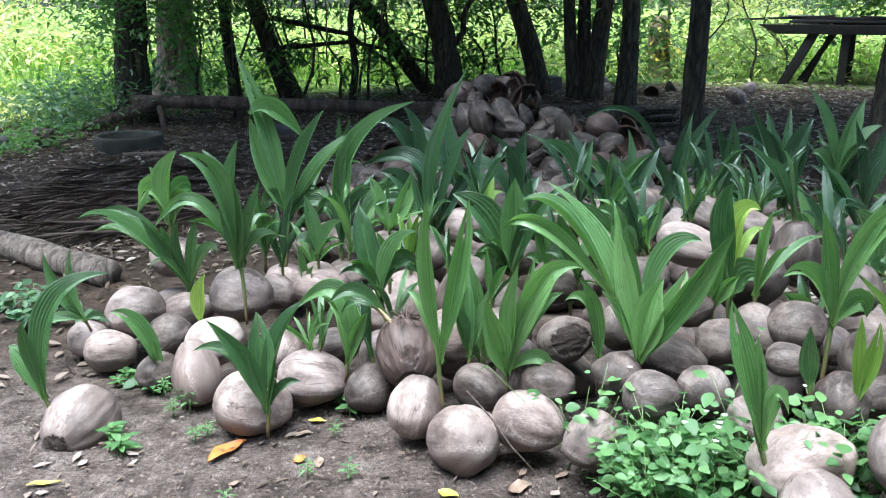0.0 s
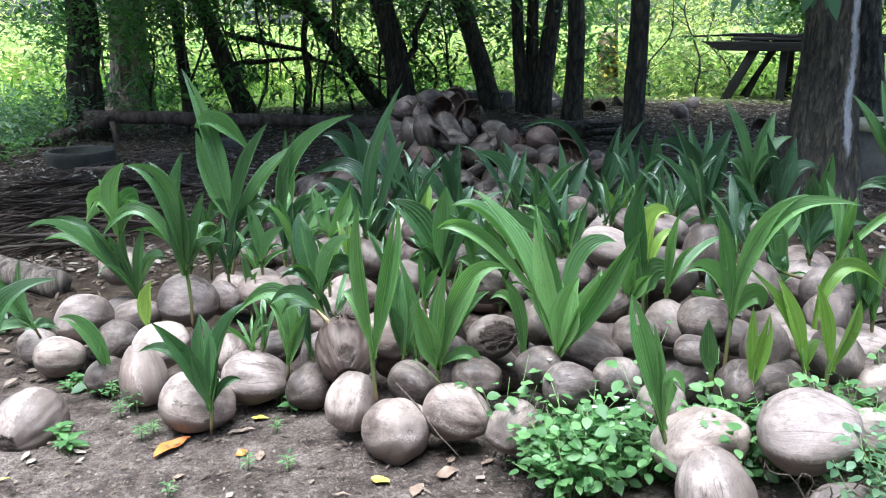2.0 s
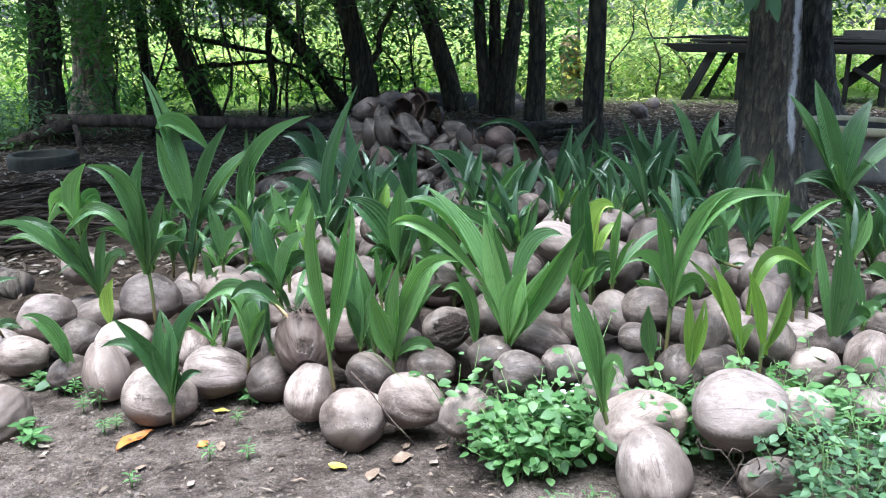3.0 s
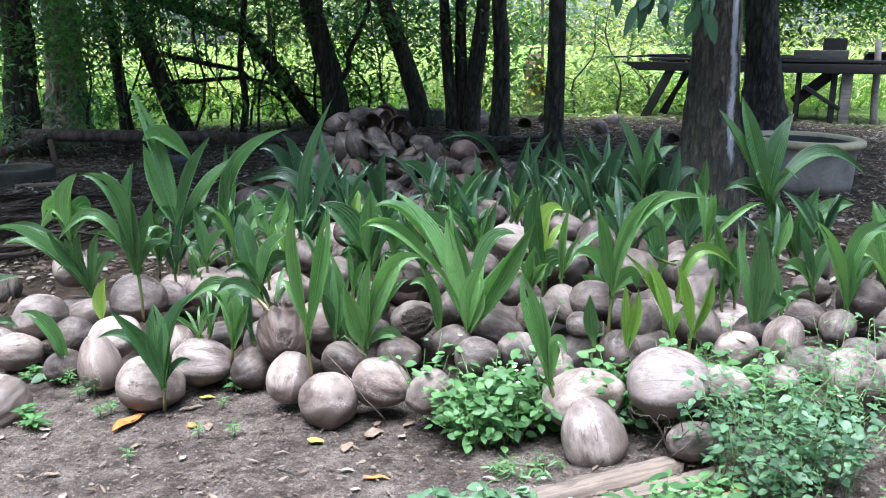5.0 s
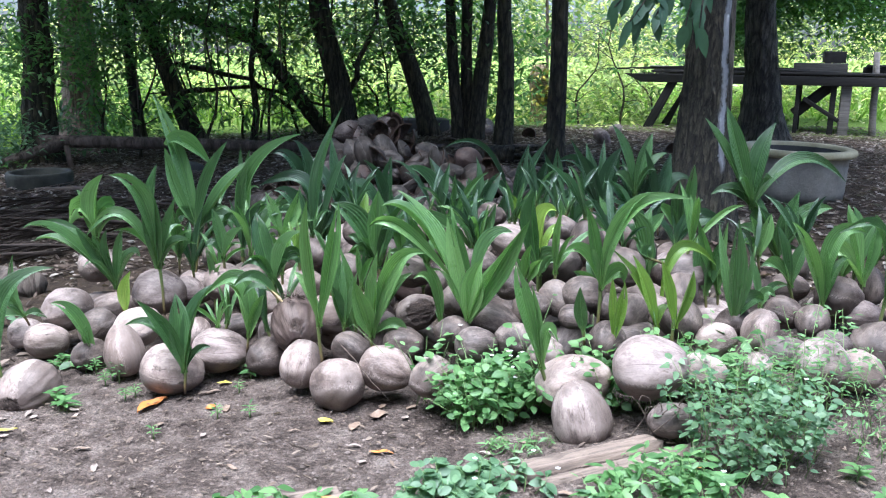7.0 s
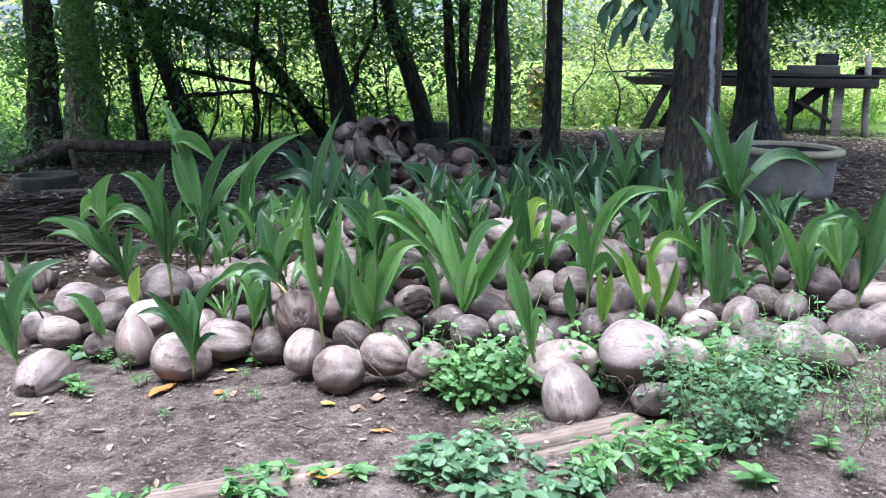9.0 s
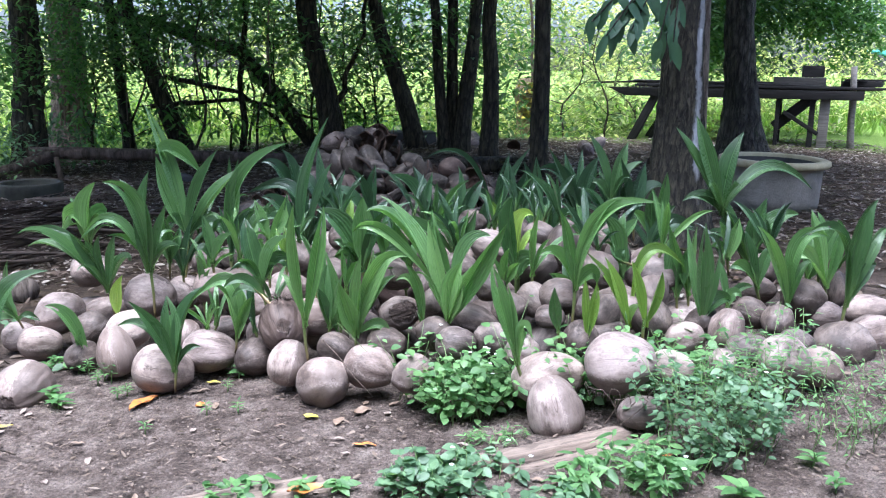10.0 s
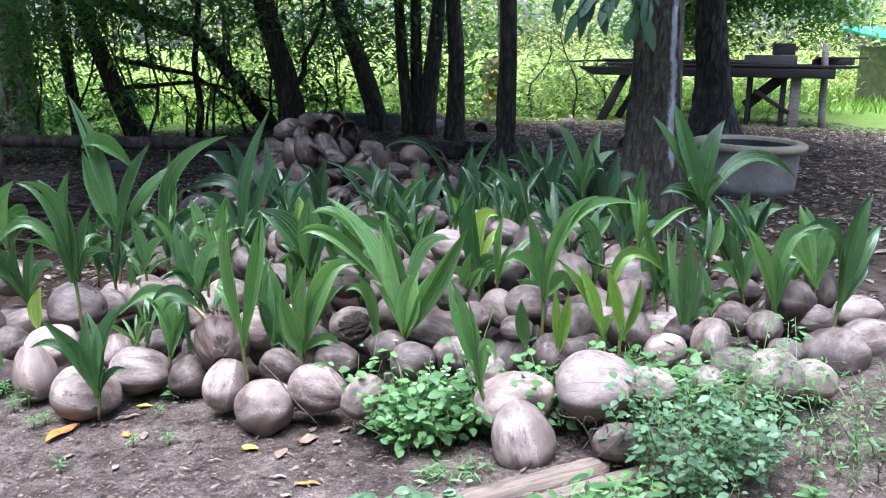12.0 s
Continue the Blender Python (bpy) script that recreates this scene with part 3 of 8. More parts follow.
def ground():
    xs = [-400, -160, -70, -35, -22, -15] + spaced(-11, -2.4, 0.3) + spaced(-2.4, 3.2, 0.035) + spaced(3.2, 12, 0.3) + [14, 20, 32, 70, 160, 400]
    ys = [-300, -80, -25, -10, -5, -2.5, -1.2] + spaced(-0.6, 0.8, 0.12) + spaced(0.8, 4.4, 0.035) + spaced(4.4, 15, 0.16) + [16, 19, 24, 32, 45, 70, 130, 250, 500]
    verts = [(x, y, ground_z(x, y)) for y in ys for x in xs]
    w = len(xs)
    faces = [(j * w + i, j * w + i + 1, (j + 1) * w + i + 1, (j + 1) * w + i) for j in range(len(ys) - 1) for i in range(w - 1)]
    me = bpy.data.meshes.new("ground")
    me.from_pydata(verts, [], faces)
    me.materials.append(SOIL)
    tagged(new("ground", smooth(me)), "bare grey-brown sandy soil with leaf mould and grass", "ground", kind="structure")


ground()

# ---------------- coconuts and seedlings ----------------
NUTS = []


def nut_mesh(name, seed, cleft=0.0, torn=None, seg=44, rings=24):
    """A whole coconut in its husk, half a unit to each side: three blunt ridges, a pointed end, dents, and where torn is given (a direction and a size) a patch of broken husk."""
    rng = random.Random(seed * 31)
    dents = []
    for q in range(4):
        dents.append((Vector((rng.gauss(0, 1), rng.gauss(0, 1), rng.gauss(0, 0.7))).normalized(), rng.uniform(0.25, 0.5), rng.uniform(0.015, 0.06)))
    if torn:
        seg, rings = 110, 66
    bm = bmesh.new()
    rows = []

    def inside(d):
        return (d - torn[0]).length + 0.16 * noise.noise(d * 5 + Vector((seed, 0, 0))) + 0.05 * noise.noise(d * 13) < torn[1]

    for i in range(1, rings):
        a = math.pi * i / rings
        z = -math.cos(a)
        r = math.sin(a) ** 0.88 * (1.02 - 0.06 * z)
        row = []
        for k in range(seg):
            t = 2 * math.pi * k / seg
            d = Vector((math.sin(a) * math.cos(t), math.sin(a) * math.sin(t), z))
            ridge = 1 + 0.13 * ((1 - abs(math.sin(1.5 * t + seed))) ** 1.3 - 0.35) * (0.45 + 0.55 * (z + 1) / 2) - 0.03 * abs(math.sin(3.5 * t + seed * 2 + 0.6 * z)) ** 10 + 0.065 * noise.noise((d.x * 1.5 + seed, d.y * 1.5, z * 1.5))
            ridge += 0.035 * noise.noise((d.x * 4, d.y * 4 + seed, z * 1.4)) + 0.016 * noise.noise((math.cos(t) * 9, math.sin(t) * 9 + seed, z * 0.9)) + 0.006 * noise.noise((math.cos(t) * 21, math.sin(t) * 21 + seed, z * 2.5))
            for c, w, h in dents:
                ridge -= h * math.exp(-((d - c).length / w) ** 2)
            if cleft:
                ridge -= cleft * math.exp(-((t - 4.4) / 0.22) ** 2) * max(0.0, math.cos(z * 1.4))
            if torn and inside(d):
                ridge -= 0.12 + 0.06 * abs(noise.noise((math.cos(t) * 17, math.sin(t) * 17, z * 3 + seed)))
            zz = z + 0.13 * max(0, z) ** 4
            if z > 0.93:
                zz -= 0.05
            row.append(bm.verts.new((0.5 * r * ridge * math.cos(t), 0.5 * r * ridge * math.sin(t), 0.5 * zz)))
        rows.append(row)
    lo, hi = bm.verts.new((0, 0, -0.5)), bm.verts.new((0, 0, 0.485))
    for k in range(seg):
        q = (k + 1) % seg
        bm.faces.new((lo, rows[0][q], rows[0][k]))
        bm.faces.new((hi, rows[-1][k], rows[-1][q]))
        for i in range(rings - 2):
            f = bm.faces.new((rows[i][k], rows[i][q], rows[i + 1][q], rows[i + 1][k]))
            if torn:
                a, t = math.pi * (i + 1.5) / rings, 2 * math.pi * (k + 0.5) / seg
                if inside(Vector((math.sin(a) * math.cos(t), math.sin(a) * math.sin(t), -math.cos(a)))):
                    f.material_index = 1
    return bm


def husk_mesh(mat_, *args):
    me = mesh_of("coconut", nut_mesh("coconut", *args), mat_)
    me.materials.append(TORN)
    return me


NUT_KINDS = {"": HUSK, "pale": HUSK_PALE, "brown": HUSK_BROWN, "heart": HUSK, "split": HUSK_OLD, "dark": HUSK_DARK}
NUT_MESHES = {}
for i, (k, m) in enumerate(NUT_KINDS.items()):
    NUT_MESHES[k] = []
    for s in range({"": 10, "pale": 6, "dark": 7}.get(k, 3)):
        NUT_MESHES[k].append(husk_mesh(m, s * 2.3 + 0.7 * i, 0.3 if k in ("heart", "split") else 0.0))
NUT_WORDS = {"dark": "dirty brown weathered coconut with shade in its colour, lying in the heap", "": "grey-tan dry coconut in its fibrous husk lying in the heap", "pale": "pale bleached coconut in a streaky dry husk",
             "brown": "dark brown frayed coconut with a broken husk", "heart": "pale coconut with a deep cleft lying on bare soil", "split": "weathered coconut with a cracked husk on the heap"}


def calyx_mesh():
    """The dry cap left at the stalk end: a ragged star of short bracts round a scar."""
    bm = bmesh.new()
    mid = bm.verts.new((0, 0, 0.47))
    rings = []
    for r, h, wave in ((0.035, 0.508, 0.0), (0.07, 0.510, 0.006), (0.10, 0.497, 0.014)):
        rings.append([bm.verts.new(((r + wave * math.cos(6 * a)) * math.cos(a), (r + wave * math.cos(6 * a)) * math.sin(a), h - 0.35 * wave * math.cos(6 * a))) for a in (k * math.pi / 12 for k in range(24))])
    for k in range(24):
        q = (k + 1) % 24
        bm.faces.new((mid, rings[0][k], rings[0][q]))
        for u, v in zip(rings, rings[1:]):
            bm.faces.new((u[k], v[k], v[q], u[q]))
    return mesh_of("calyx", bm, HUSK_BROWN)


CAP = calyx_mesh()


def coconut(x, y, z, across, tall, roll=0, kind=""):
    """Notes down a coconut: its middle, half its breadth and half its height as it lies."""
    NUTS.append({"c": Vector((x, y, z)), "a": across, "b": tall, "roll": roll, "kind": kind, "shoots": []})


def nut_pose(n, rng):
    """Lays the long axis the way the nut looks broadest."""
    a, b = n["a"], n["b"]
    if n["kind"] == "heart":
        return Euler((radians(102), 0, radians(-16))).to_matrix().to_4x4(), (2.05 * a, 2.05 * b, 2.1 * a)
    if a >= b * 1.1:
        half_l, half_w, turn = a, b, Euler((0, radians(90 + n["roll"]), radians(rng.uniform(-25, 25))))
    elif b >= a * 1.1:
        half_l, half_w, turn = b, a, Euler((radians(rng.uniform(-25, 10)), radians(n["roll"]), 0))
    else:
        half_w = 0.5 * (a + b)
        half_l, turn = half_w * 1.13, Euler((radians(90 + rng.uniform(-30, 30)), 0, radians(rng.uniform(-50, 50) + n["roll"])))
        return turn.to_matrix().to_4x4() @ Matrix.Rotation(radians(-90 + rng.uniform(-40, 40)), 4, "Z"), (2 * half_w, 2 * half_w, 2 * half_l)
    return turn.to_matrix().to_4x4(), (2 * half_w, 2 * half_w * rng.uniform(0.95, 1.05), 2 * half_l)


def seedling(foot, crown, leaves, kind=""):
    """A shoot on the nearest free coconut: foot and crown of its stem; for each leaf the tip, the middle, the width and, where it differs, the start."""
    foot = Vector(foot)
    near = [n for n in NUTS if (n["c"] - foot).length < 0.15]
    if near:
        n = min(near, key=lambda q: (q["c"] - foot).length)
    else:
        coconut(foot.x, foot.y + 0.03, foot.z - 0.075, 0.1, 0.088, 0, "")
        n = NUTS[-1]
    leaves = list(leaves)
    crown = Vector(crown)
    rng = random.Random(round(foot.x * 1000) + round(foot.y * 777))
    if len(leaves) >= 3 and foot.y > 2.5 and kind == "":
        mean = sum((Vector(q[0:3]) - crown).length for q in leaves) / len(leaves)
        for i in range(2):
            a, lean, ln = rng.uniform(0, 6.283), rng.uniform(0.5, 0.95), mean * rng.uniform(0.5, 0.8)
            tip = crown + Vector((math.cos(a) * lean, math.sin(a) * lean, 0.85 - 0.75 * lean)) * ln
            mid = crown.lerp(tip, 0.5) + Vector((0, 0, 0.17 * ln))
            leaves.append((*tip, *mid, ln * rng.uniform(0.12, 0.18)))
    n["shoots"].append((foot, crown, leaves, kind))


def young_seedling(x, y, tall, n, rng):
    """A small seedling of the rows behind, rooted on the nearest coconut, with its leaves spread round."""
    nut = min(NUTS, key=lambda q: (q["c"].x - x) ** 2 + (q["c"].y - y) ** 2 - 0.05 * q["c"].z)
    foot = nut["c"] + Vector((rng.uniform(-0.03, 0.03), rng.uniform(-0.01, 0.03), nut["b"] * 0.8))
    crown = foot + Vector((rng.uniform(-0.03, 0.03), 0.0, tall * 0.26))
    leaves = []
    for i in range(n):
        a = rng.uniform(0, 6.283)
        lean = rng.uniform(0.2, 0.95)
        ln = tall * rng.uniform(0.6, 1.0)
        tip = crown + Vector((math.cos(a) * lean, math.sin(a) * lean, 1.0 - 0.6 * lean * lean)) * ln
        mid = crown.lerp(tip, 0.5) + Vector((0, 0, 0.16 * lean * ln))
        leaves.append((*tip, *mid, ln * rng.uniform(0.1, 0.17)))
    # Most get the leaf colour that already has shade in it.
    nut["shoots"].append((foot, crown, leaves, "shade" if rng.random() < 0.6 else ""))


def blade(start, mid, tip, width, seed, split=False):
    """A pleated young palm leaf along a curve."""
    s, m, t = Vector(start), Vector(mid), Vector(tip)
    ctrl = 2 * m - 0.5 * (s + t)
    rng = random.Random(seed)
    face = Vector((rng.uniform(-0.7, 0.7) - 0.8 * (t.x - s.x) / max(0.05, (t - s).length), -1, rng.uniform(0.2, 1.15)))
    bm = bmesh.new()
    lay = bm.loops.layers.uv.new("UVMap")
    nl, nw = 15, 20
    grid = []
    twist, keel = rng.uniform(-0.5, 0.5), rng.uniform(0.35, 0.68)
    pleats = rng.uniform(0.010, 0.017)
    for i in range(nl + 1):
        q = i / nl
        p = s * (1 - q) ** 2 + ctrl * 2 * q * (1 - q) + t * q * q
        d = ((ctrl - s) * (1 - q) + (t - ctrl) * q).normalized()
        f = Matrix.Rotation(twist * q, 3, d) @ face
        side = d.cross(f).normalized()
        nrm = side.cross(d).normalized()
        w = max(width * (0.06 + 0.94 * math.sin(math.pi * min(1, q * 0.985 + 0.015) ** 0.92) ** 1.2), 0.016 * (1 - q) ** 6)
        fold = keel + (0.9 - keel) * max(0.0, 1 - q / 0.3) ** 1.5
        if i == nl:
            w = width * 0.02
        row = []
        for k in range(nw + 1):
            u = k / nw - 0.5
            pleat = pleats * w * (1 if k % 2 else -1)
            cup = (abs(u) * 2) ** 1.15 * w * fold
            ruffle = 0.04 * w * noise.noise((seed * 0.37, u * 3, q * 6))
            row.append(bm.verts.new(p + side * u * w * (1 + 0.06 * noise.noise((seed, q * 9, u))) + nrm * (pleat + cup + ruffle)))
        grid.append(row)
    for i in range(nl):
        for k in range(nw):
            if split and i >= nl - 5 and k in (nw // 2, nw // 2 + 1):
                continue
            f = bm.faces.new((grid[i][k], grid[i][k + 1], grid[i + 1][k + 1], grid[i + 1][k]))
            for lo, (a, c) in zip(f.loops, ((k, i), (k + 1, i), (k + 1, i + 1), (k, i + 1))):
                lo[lay].uv = (a / nw, c / nl)
    for i in range(nl):
        for k in range(1, nw):
            e = bm.edges.get((grid[i][k], grid[i + 1][k]))
            if e:
                e.smooth = False
    return bm


def build_nuts():
    rng = random.Random(5)
    for j, n in enumerate(NUTS):
        turn, size = nut_pose(n, rng)
        me = rng.choice(NUT_MESHES[n["kind"]])
        if n["kind"] == "heart":
            me = husk_mesh(HUSK, 1.9, 0.16, (Vector((0.0, 0.0, 1.0)), 0.36))
        if n["kind"] == "brown" and (n["c"] - Vector((-0.13, 2.45, 0.24))).length < 0.12:
            aim = (turn.to_3x3().inverted() @ Vector((0.1, -1, 0.34))).normalized()
            me = husk_mesh(HUSK_BROWN, 4.4, 0.0, (aim, 0.26))
        if n["kind"] == "brown" and (n["c"] - Vector((0.374, 2.42, 0.309))).length < 0.06:
            aim = (turn.to_3x3().inverted() @ Vector((0.25, -1, 0.3))).normalized()
            me = husk_mesh(HUSK_DARK, 7.1, 0.0, (aim, 0.75))
        m = Matrix.Translation(n["c"]) @ turn @ Matrix.Diagonal((*size, 1))
        if not n["shoots"]:
            ob = new("coconut", me)
            ob.matrix_world = m
            tagged(ob, NUT_WORDS[n["kind"]], "coconut", "coconuts in the heap")
            if rng.random() < 0.9:
                part("calyx", CAP, None, ob, "dry brown calyx scar")
            continue
        count = sum(len(s[2]) for s in n["shoots"])
        words = "sprouted coconut with {} green pleated palm leaves".format({1: "one", 2: "two", 3: "three", 4: "four", 5: "five", 6: "six"}.get(count, "many"))
        top = thing("coconut_seedling", n["c"], words, "seedling", "coconut seedlings")
        back = Matrix.Translation(-n["c"])
        husk = part("husk", me, None, top, {"": "grey-tan fibrous husk", "pale": "pale streaky husk", "brown": "dark frayed husk"}.get(n["kind"], "cracked husk"))
        husk.matrix_local = back @ m
        part("calyx", CAP, None, husk, "dry brown calyx scar")
        for foot, crown, leaves, kind in n["shoots"]:
            f, c = foot - n["c"], crown - n["c"]
            d = (c - f).length
            low = f - (c - f).normalized() * 0.03
            midp = f.lerp(c, 0.5) + Vector((rng.uniform(-0.04, 0.04), 0, 0)) * d
            top_r = 0.007 + 0.009 * min(1, d / 0.3)
            line = [low, f, f.lerp(midp, 0.6), midp.lerp(c, 0.3), c, c + (c - f).normalized() * 0.035]
            part("stem", tube(line, [0.005, 0.005 + 0.004 * min(1, d), 0.006, 0.0075, top_r * 0.55, top_r * 0.12], 8, 0.1, uv=True), SHOOT_PALE if kind == "pale" else STEM, top)
            # Unless set, leaf tone follows place: paler where lit, darker in shaded rows.
            mat_ = {"young": BLADE_YOUNG, "fresh": BLADE_FRESH, "lime": BLADE_LIME, "shade": BLADE_SHADE}[kind] if kind in ("young", "fresh", "lime", "shade") else rng.choice([BLADE, BLADE, BLADE_FRESH] if n["c"].x < -0.1 else [BLADE, BLADE_SHADE, BLADE_SHADE] if n["c"].y > 3.1 else [BLADE, BLADE, BLADE_SHADE] if n["c"].y > 2.7 else [BLADE, BLADE, BLADE_FRESH])
            for i, lf in enumerate(leaves):
                tip, mid, w = Vector(lf[0:3]) - n["c"], Vector(lf[3:6]) - n["c"], lf[6] * 0.82
                start = Vector(lf[7:10]) - n["c"] if len(lf) > 7 else c - (c - f).normalized() * min(0.07, d * 0.45)
                part("leaf", blade(start, mid, tip, w, j * 7 + i, rng.random() < 0.4), mat_, top)


def heap_fill():
    """The coconuts underneath, which carry those on top."""
    rng = random.Random(3)
    seen = [(n["c"].x, n["c"].y, n["c"].z) for n in NUTS]
    arr = np.array(seen)
    placed = [Vector(s) for s in seen]
    y = 2.0
    while y < 4.3:
        x = -1.3
        while x < 2.5:
            px, py = x + rng.uniform(-0.04, 0.04), y + rng.uniform(-0.04, 0.04)
            d2 = (arr[:, 0] - px) ** 2 + (arr[:, 1] - py) ** 2
            w = 1 / (d2 + 0.01) ** 2
            h = float((arr[:, 2] * w).sum() / w.sum())
            inside = float(d2.min()) < 0.022
            front = 2.55 - 0.42 * (px + 0.4) if px > -0.4 else 2.9
            g = ground_z(px, py)
            z = g + 0.082
            while inside and py > front and z < h - 0.2:
                p = Vector((px, py, z))
                if all((p - q).length > 0.145 for q in placed):
                    placed.append(p)
                    # Dark husks only, so the gaps between the upper nuts look shaded.
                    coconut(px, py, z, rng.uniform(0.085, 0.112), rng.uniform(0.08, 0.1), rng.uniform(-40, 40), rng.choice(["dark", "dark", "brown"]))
                z += 0.145
            x += 0.19
        y += 0.17

# -- coconuts that lie open to view --
coconut(-1.142, 2.420, 0.029, 0.111, 0.107, 12, "heart")
coconut(-1.251, 2.950, 0.050, 0.093, 0.078, 10)
coconut(-1.384, 3.080, 0.043, 0.081, 0.070, -10)
coconut(-1.198, 3.100, 0.147, 0.100, 0.100, 40)
coconut(-1.012, 3.150, 0.132, 0.101, 0.075, -15)
coconut(-1.020, 2.950, 0.106, 0.086, 0.083, 20, "dark")
coconut(-0.799, 2.750, 0.161, 0.100, 0.086, -20, "pale")
coconut(-0.825, 2.600, 0.112, 0.078, 0.107, -15, "pale")
coconut(-1.017, 2.780, 0.035, 0.072, 0.070, 0, "dark")
coconut(-0.596, 2.400, 0.098, 0.118, 0.098, 15)
coconut(-0.429, 2.540, 0.124, 0.112, 0.090, 8)
coconut(-0.770, 3.050, 0.234, 0.117, 0.104, 0)
coconut(-0.663, 3.200, 0.194, 0.070, 0.070, 30)
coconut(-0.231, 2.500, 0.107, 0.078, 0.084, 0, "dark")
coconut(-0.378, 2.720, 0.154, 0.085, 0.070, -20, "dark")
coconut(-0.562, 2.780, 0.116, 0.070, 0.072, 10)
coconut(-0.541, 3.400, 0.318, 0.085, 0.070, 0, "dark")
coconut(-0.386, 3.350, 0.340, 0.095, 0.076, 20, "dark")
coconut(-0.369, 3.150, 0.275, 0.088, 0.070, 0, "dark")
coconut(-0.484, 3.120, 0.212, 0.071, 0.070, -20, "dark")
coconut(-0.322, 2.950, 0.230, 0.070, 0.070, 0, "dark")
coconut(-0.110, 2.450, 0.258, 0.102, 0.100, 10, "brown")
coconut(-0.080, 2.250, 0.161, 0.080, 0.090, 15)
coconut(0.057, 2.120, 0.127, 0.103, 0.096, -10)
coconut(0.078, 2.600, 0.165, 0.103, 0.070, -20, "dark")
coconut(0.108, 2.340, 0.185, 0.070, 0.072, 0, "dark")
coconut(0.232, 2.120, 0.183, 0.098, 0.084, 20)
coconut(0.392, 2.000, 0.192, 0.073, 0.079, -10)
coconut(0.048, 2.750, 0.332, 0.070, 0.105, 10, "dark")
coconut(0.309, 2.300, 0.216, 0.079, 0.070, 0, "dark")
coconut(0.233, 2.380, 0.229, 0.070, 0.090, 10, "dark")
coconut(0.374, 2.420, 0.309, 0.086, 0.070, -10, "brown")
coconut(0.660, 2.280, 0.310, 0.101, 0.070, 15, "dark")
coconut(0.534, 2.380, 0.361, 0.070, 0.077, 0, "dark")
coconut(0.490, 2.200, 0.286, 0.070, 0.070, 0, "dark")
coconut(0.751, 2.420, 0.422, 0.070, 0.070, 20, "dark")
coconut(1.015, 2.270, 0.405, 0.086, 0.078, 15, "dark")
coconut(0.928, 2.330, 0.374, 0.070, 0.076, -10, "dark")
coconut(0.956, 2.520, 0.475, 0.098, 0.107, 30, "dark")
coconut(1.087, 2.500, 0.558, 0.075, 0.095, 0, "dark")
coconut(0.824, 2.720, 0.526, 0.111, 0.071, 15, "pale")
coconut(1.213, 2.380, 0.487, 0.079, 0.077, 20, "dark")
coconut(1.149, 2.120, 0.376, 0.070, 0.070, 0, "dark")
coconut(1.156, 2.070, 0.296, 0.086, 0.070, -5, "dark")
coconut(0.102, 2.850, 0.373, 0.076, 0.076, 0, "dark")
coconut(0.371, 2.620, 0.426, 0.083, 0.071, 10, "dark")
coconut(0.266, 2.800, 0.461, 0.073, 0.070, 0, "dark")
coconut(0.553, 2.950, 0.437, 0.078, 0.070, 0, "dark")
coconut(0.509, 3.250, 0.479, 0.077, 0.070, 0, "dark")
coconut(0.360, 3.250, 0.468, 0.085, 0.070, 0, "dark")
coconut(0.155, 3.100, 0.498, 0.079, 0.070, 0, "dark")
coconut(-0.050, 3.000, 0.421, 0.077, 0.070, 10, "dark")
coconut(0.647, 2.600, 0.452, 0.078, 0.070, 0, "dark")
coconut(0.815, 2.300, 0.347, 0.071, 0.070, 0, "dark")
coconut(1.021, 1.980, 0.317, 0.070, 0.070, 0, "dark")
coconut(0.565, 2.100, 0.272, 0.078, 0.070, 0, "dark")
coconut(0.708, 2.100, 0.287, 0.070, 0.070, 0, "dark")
coconut(0.794, 1.950, 0.276, 0.070, 0.070, 0)
coconut(1.052, 2.800, 0.553, 0.070, 0.070, 0, "dark")
coconut(0.802, 3.200, 0.543, 0.070, 0.070, 0, "dark")
coconut(0.998, 3.100, 0.531, 0.070, 0.070, 0, "dark")
coconut(1.486, 2.420, 0.447, 0.098, 0.081, 0, "dark")
coconut(1.330, 2.060, 0.368, 0.080, 0.075, 10, "dark")
coconut(1.415, 2.280, 0.410, 0.073, 0.068, 0, "dark")
coconut(1.423, 1.960, 0.317, 0.073, 0.065, -20)
coconut(1.583, 1.940, 0.352, 0.067, 0.078, 10)
coconut(1.445, 1.680, 0.324, 0.047, 0.045, 0, "pale")
coconut(1.596, 1.780, 0.322, 0.086, 0.064, 0, "dark")
coconut(1.683, 1.700, 0.313, 0.097, 0.088, 0)
coconut(1.874, 1.780, 0.256, 0.081, 0.073, 20, "pale")
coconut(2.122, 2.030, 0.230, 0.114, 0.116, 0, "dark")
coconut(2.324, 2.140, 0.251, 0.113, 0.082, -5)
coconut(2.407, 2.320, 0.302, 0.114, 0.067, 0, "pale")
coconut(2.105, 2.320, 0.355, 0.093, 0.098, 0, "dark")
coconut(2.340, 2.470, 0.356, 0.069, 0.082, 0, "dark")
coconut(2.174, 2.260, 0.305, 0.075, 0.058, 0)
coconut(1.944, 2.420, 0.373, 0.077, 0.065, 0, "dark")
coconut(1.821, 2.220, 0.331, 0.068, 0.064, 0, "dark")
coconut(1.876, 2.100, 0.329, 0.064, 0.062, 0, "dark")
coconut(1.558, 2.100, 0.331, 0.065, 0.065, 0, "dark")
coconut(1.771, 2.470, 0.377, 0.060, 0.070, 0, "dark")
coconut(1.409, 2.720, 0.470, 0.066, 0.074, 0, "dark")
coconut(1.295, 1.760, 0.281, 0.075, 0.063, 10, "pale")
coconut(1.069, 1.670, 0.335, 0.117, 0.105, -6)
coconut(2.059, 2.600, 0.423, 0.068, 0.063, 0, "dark")
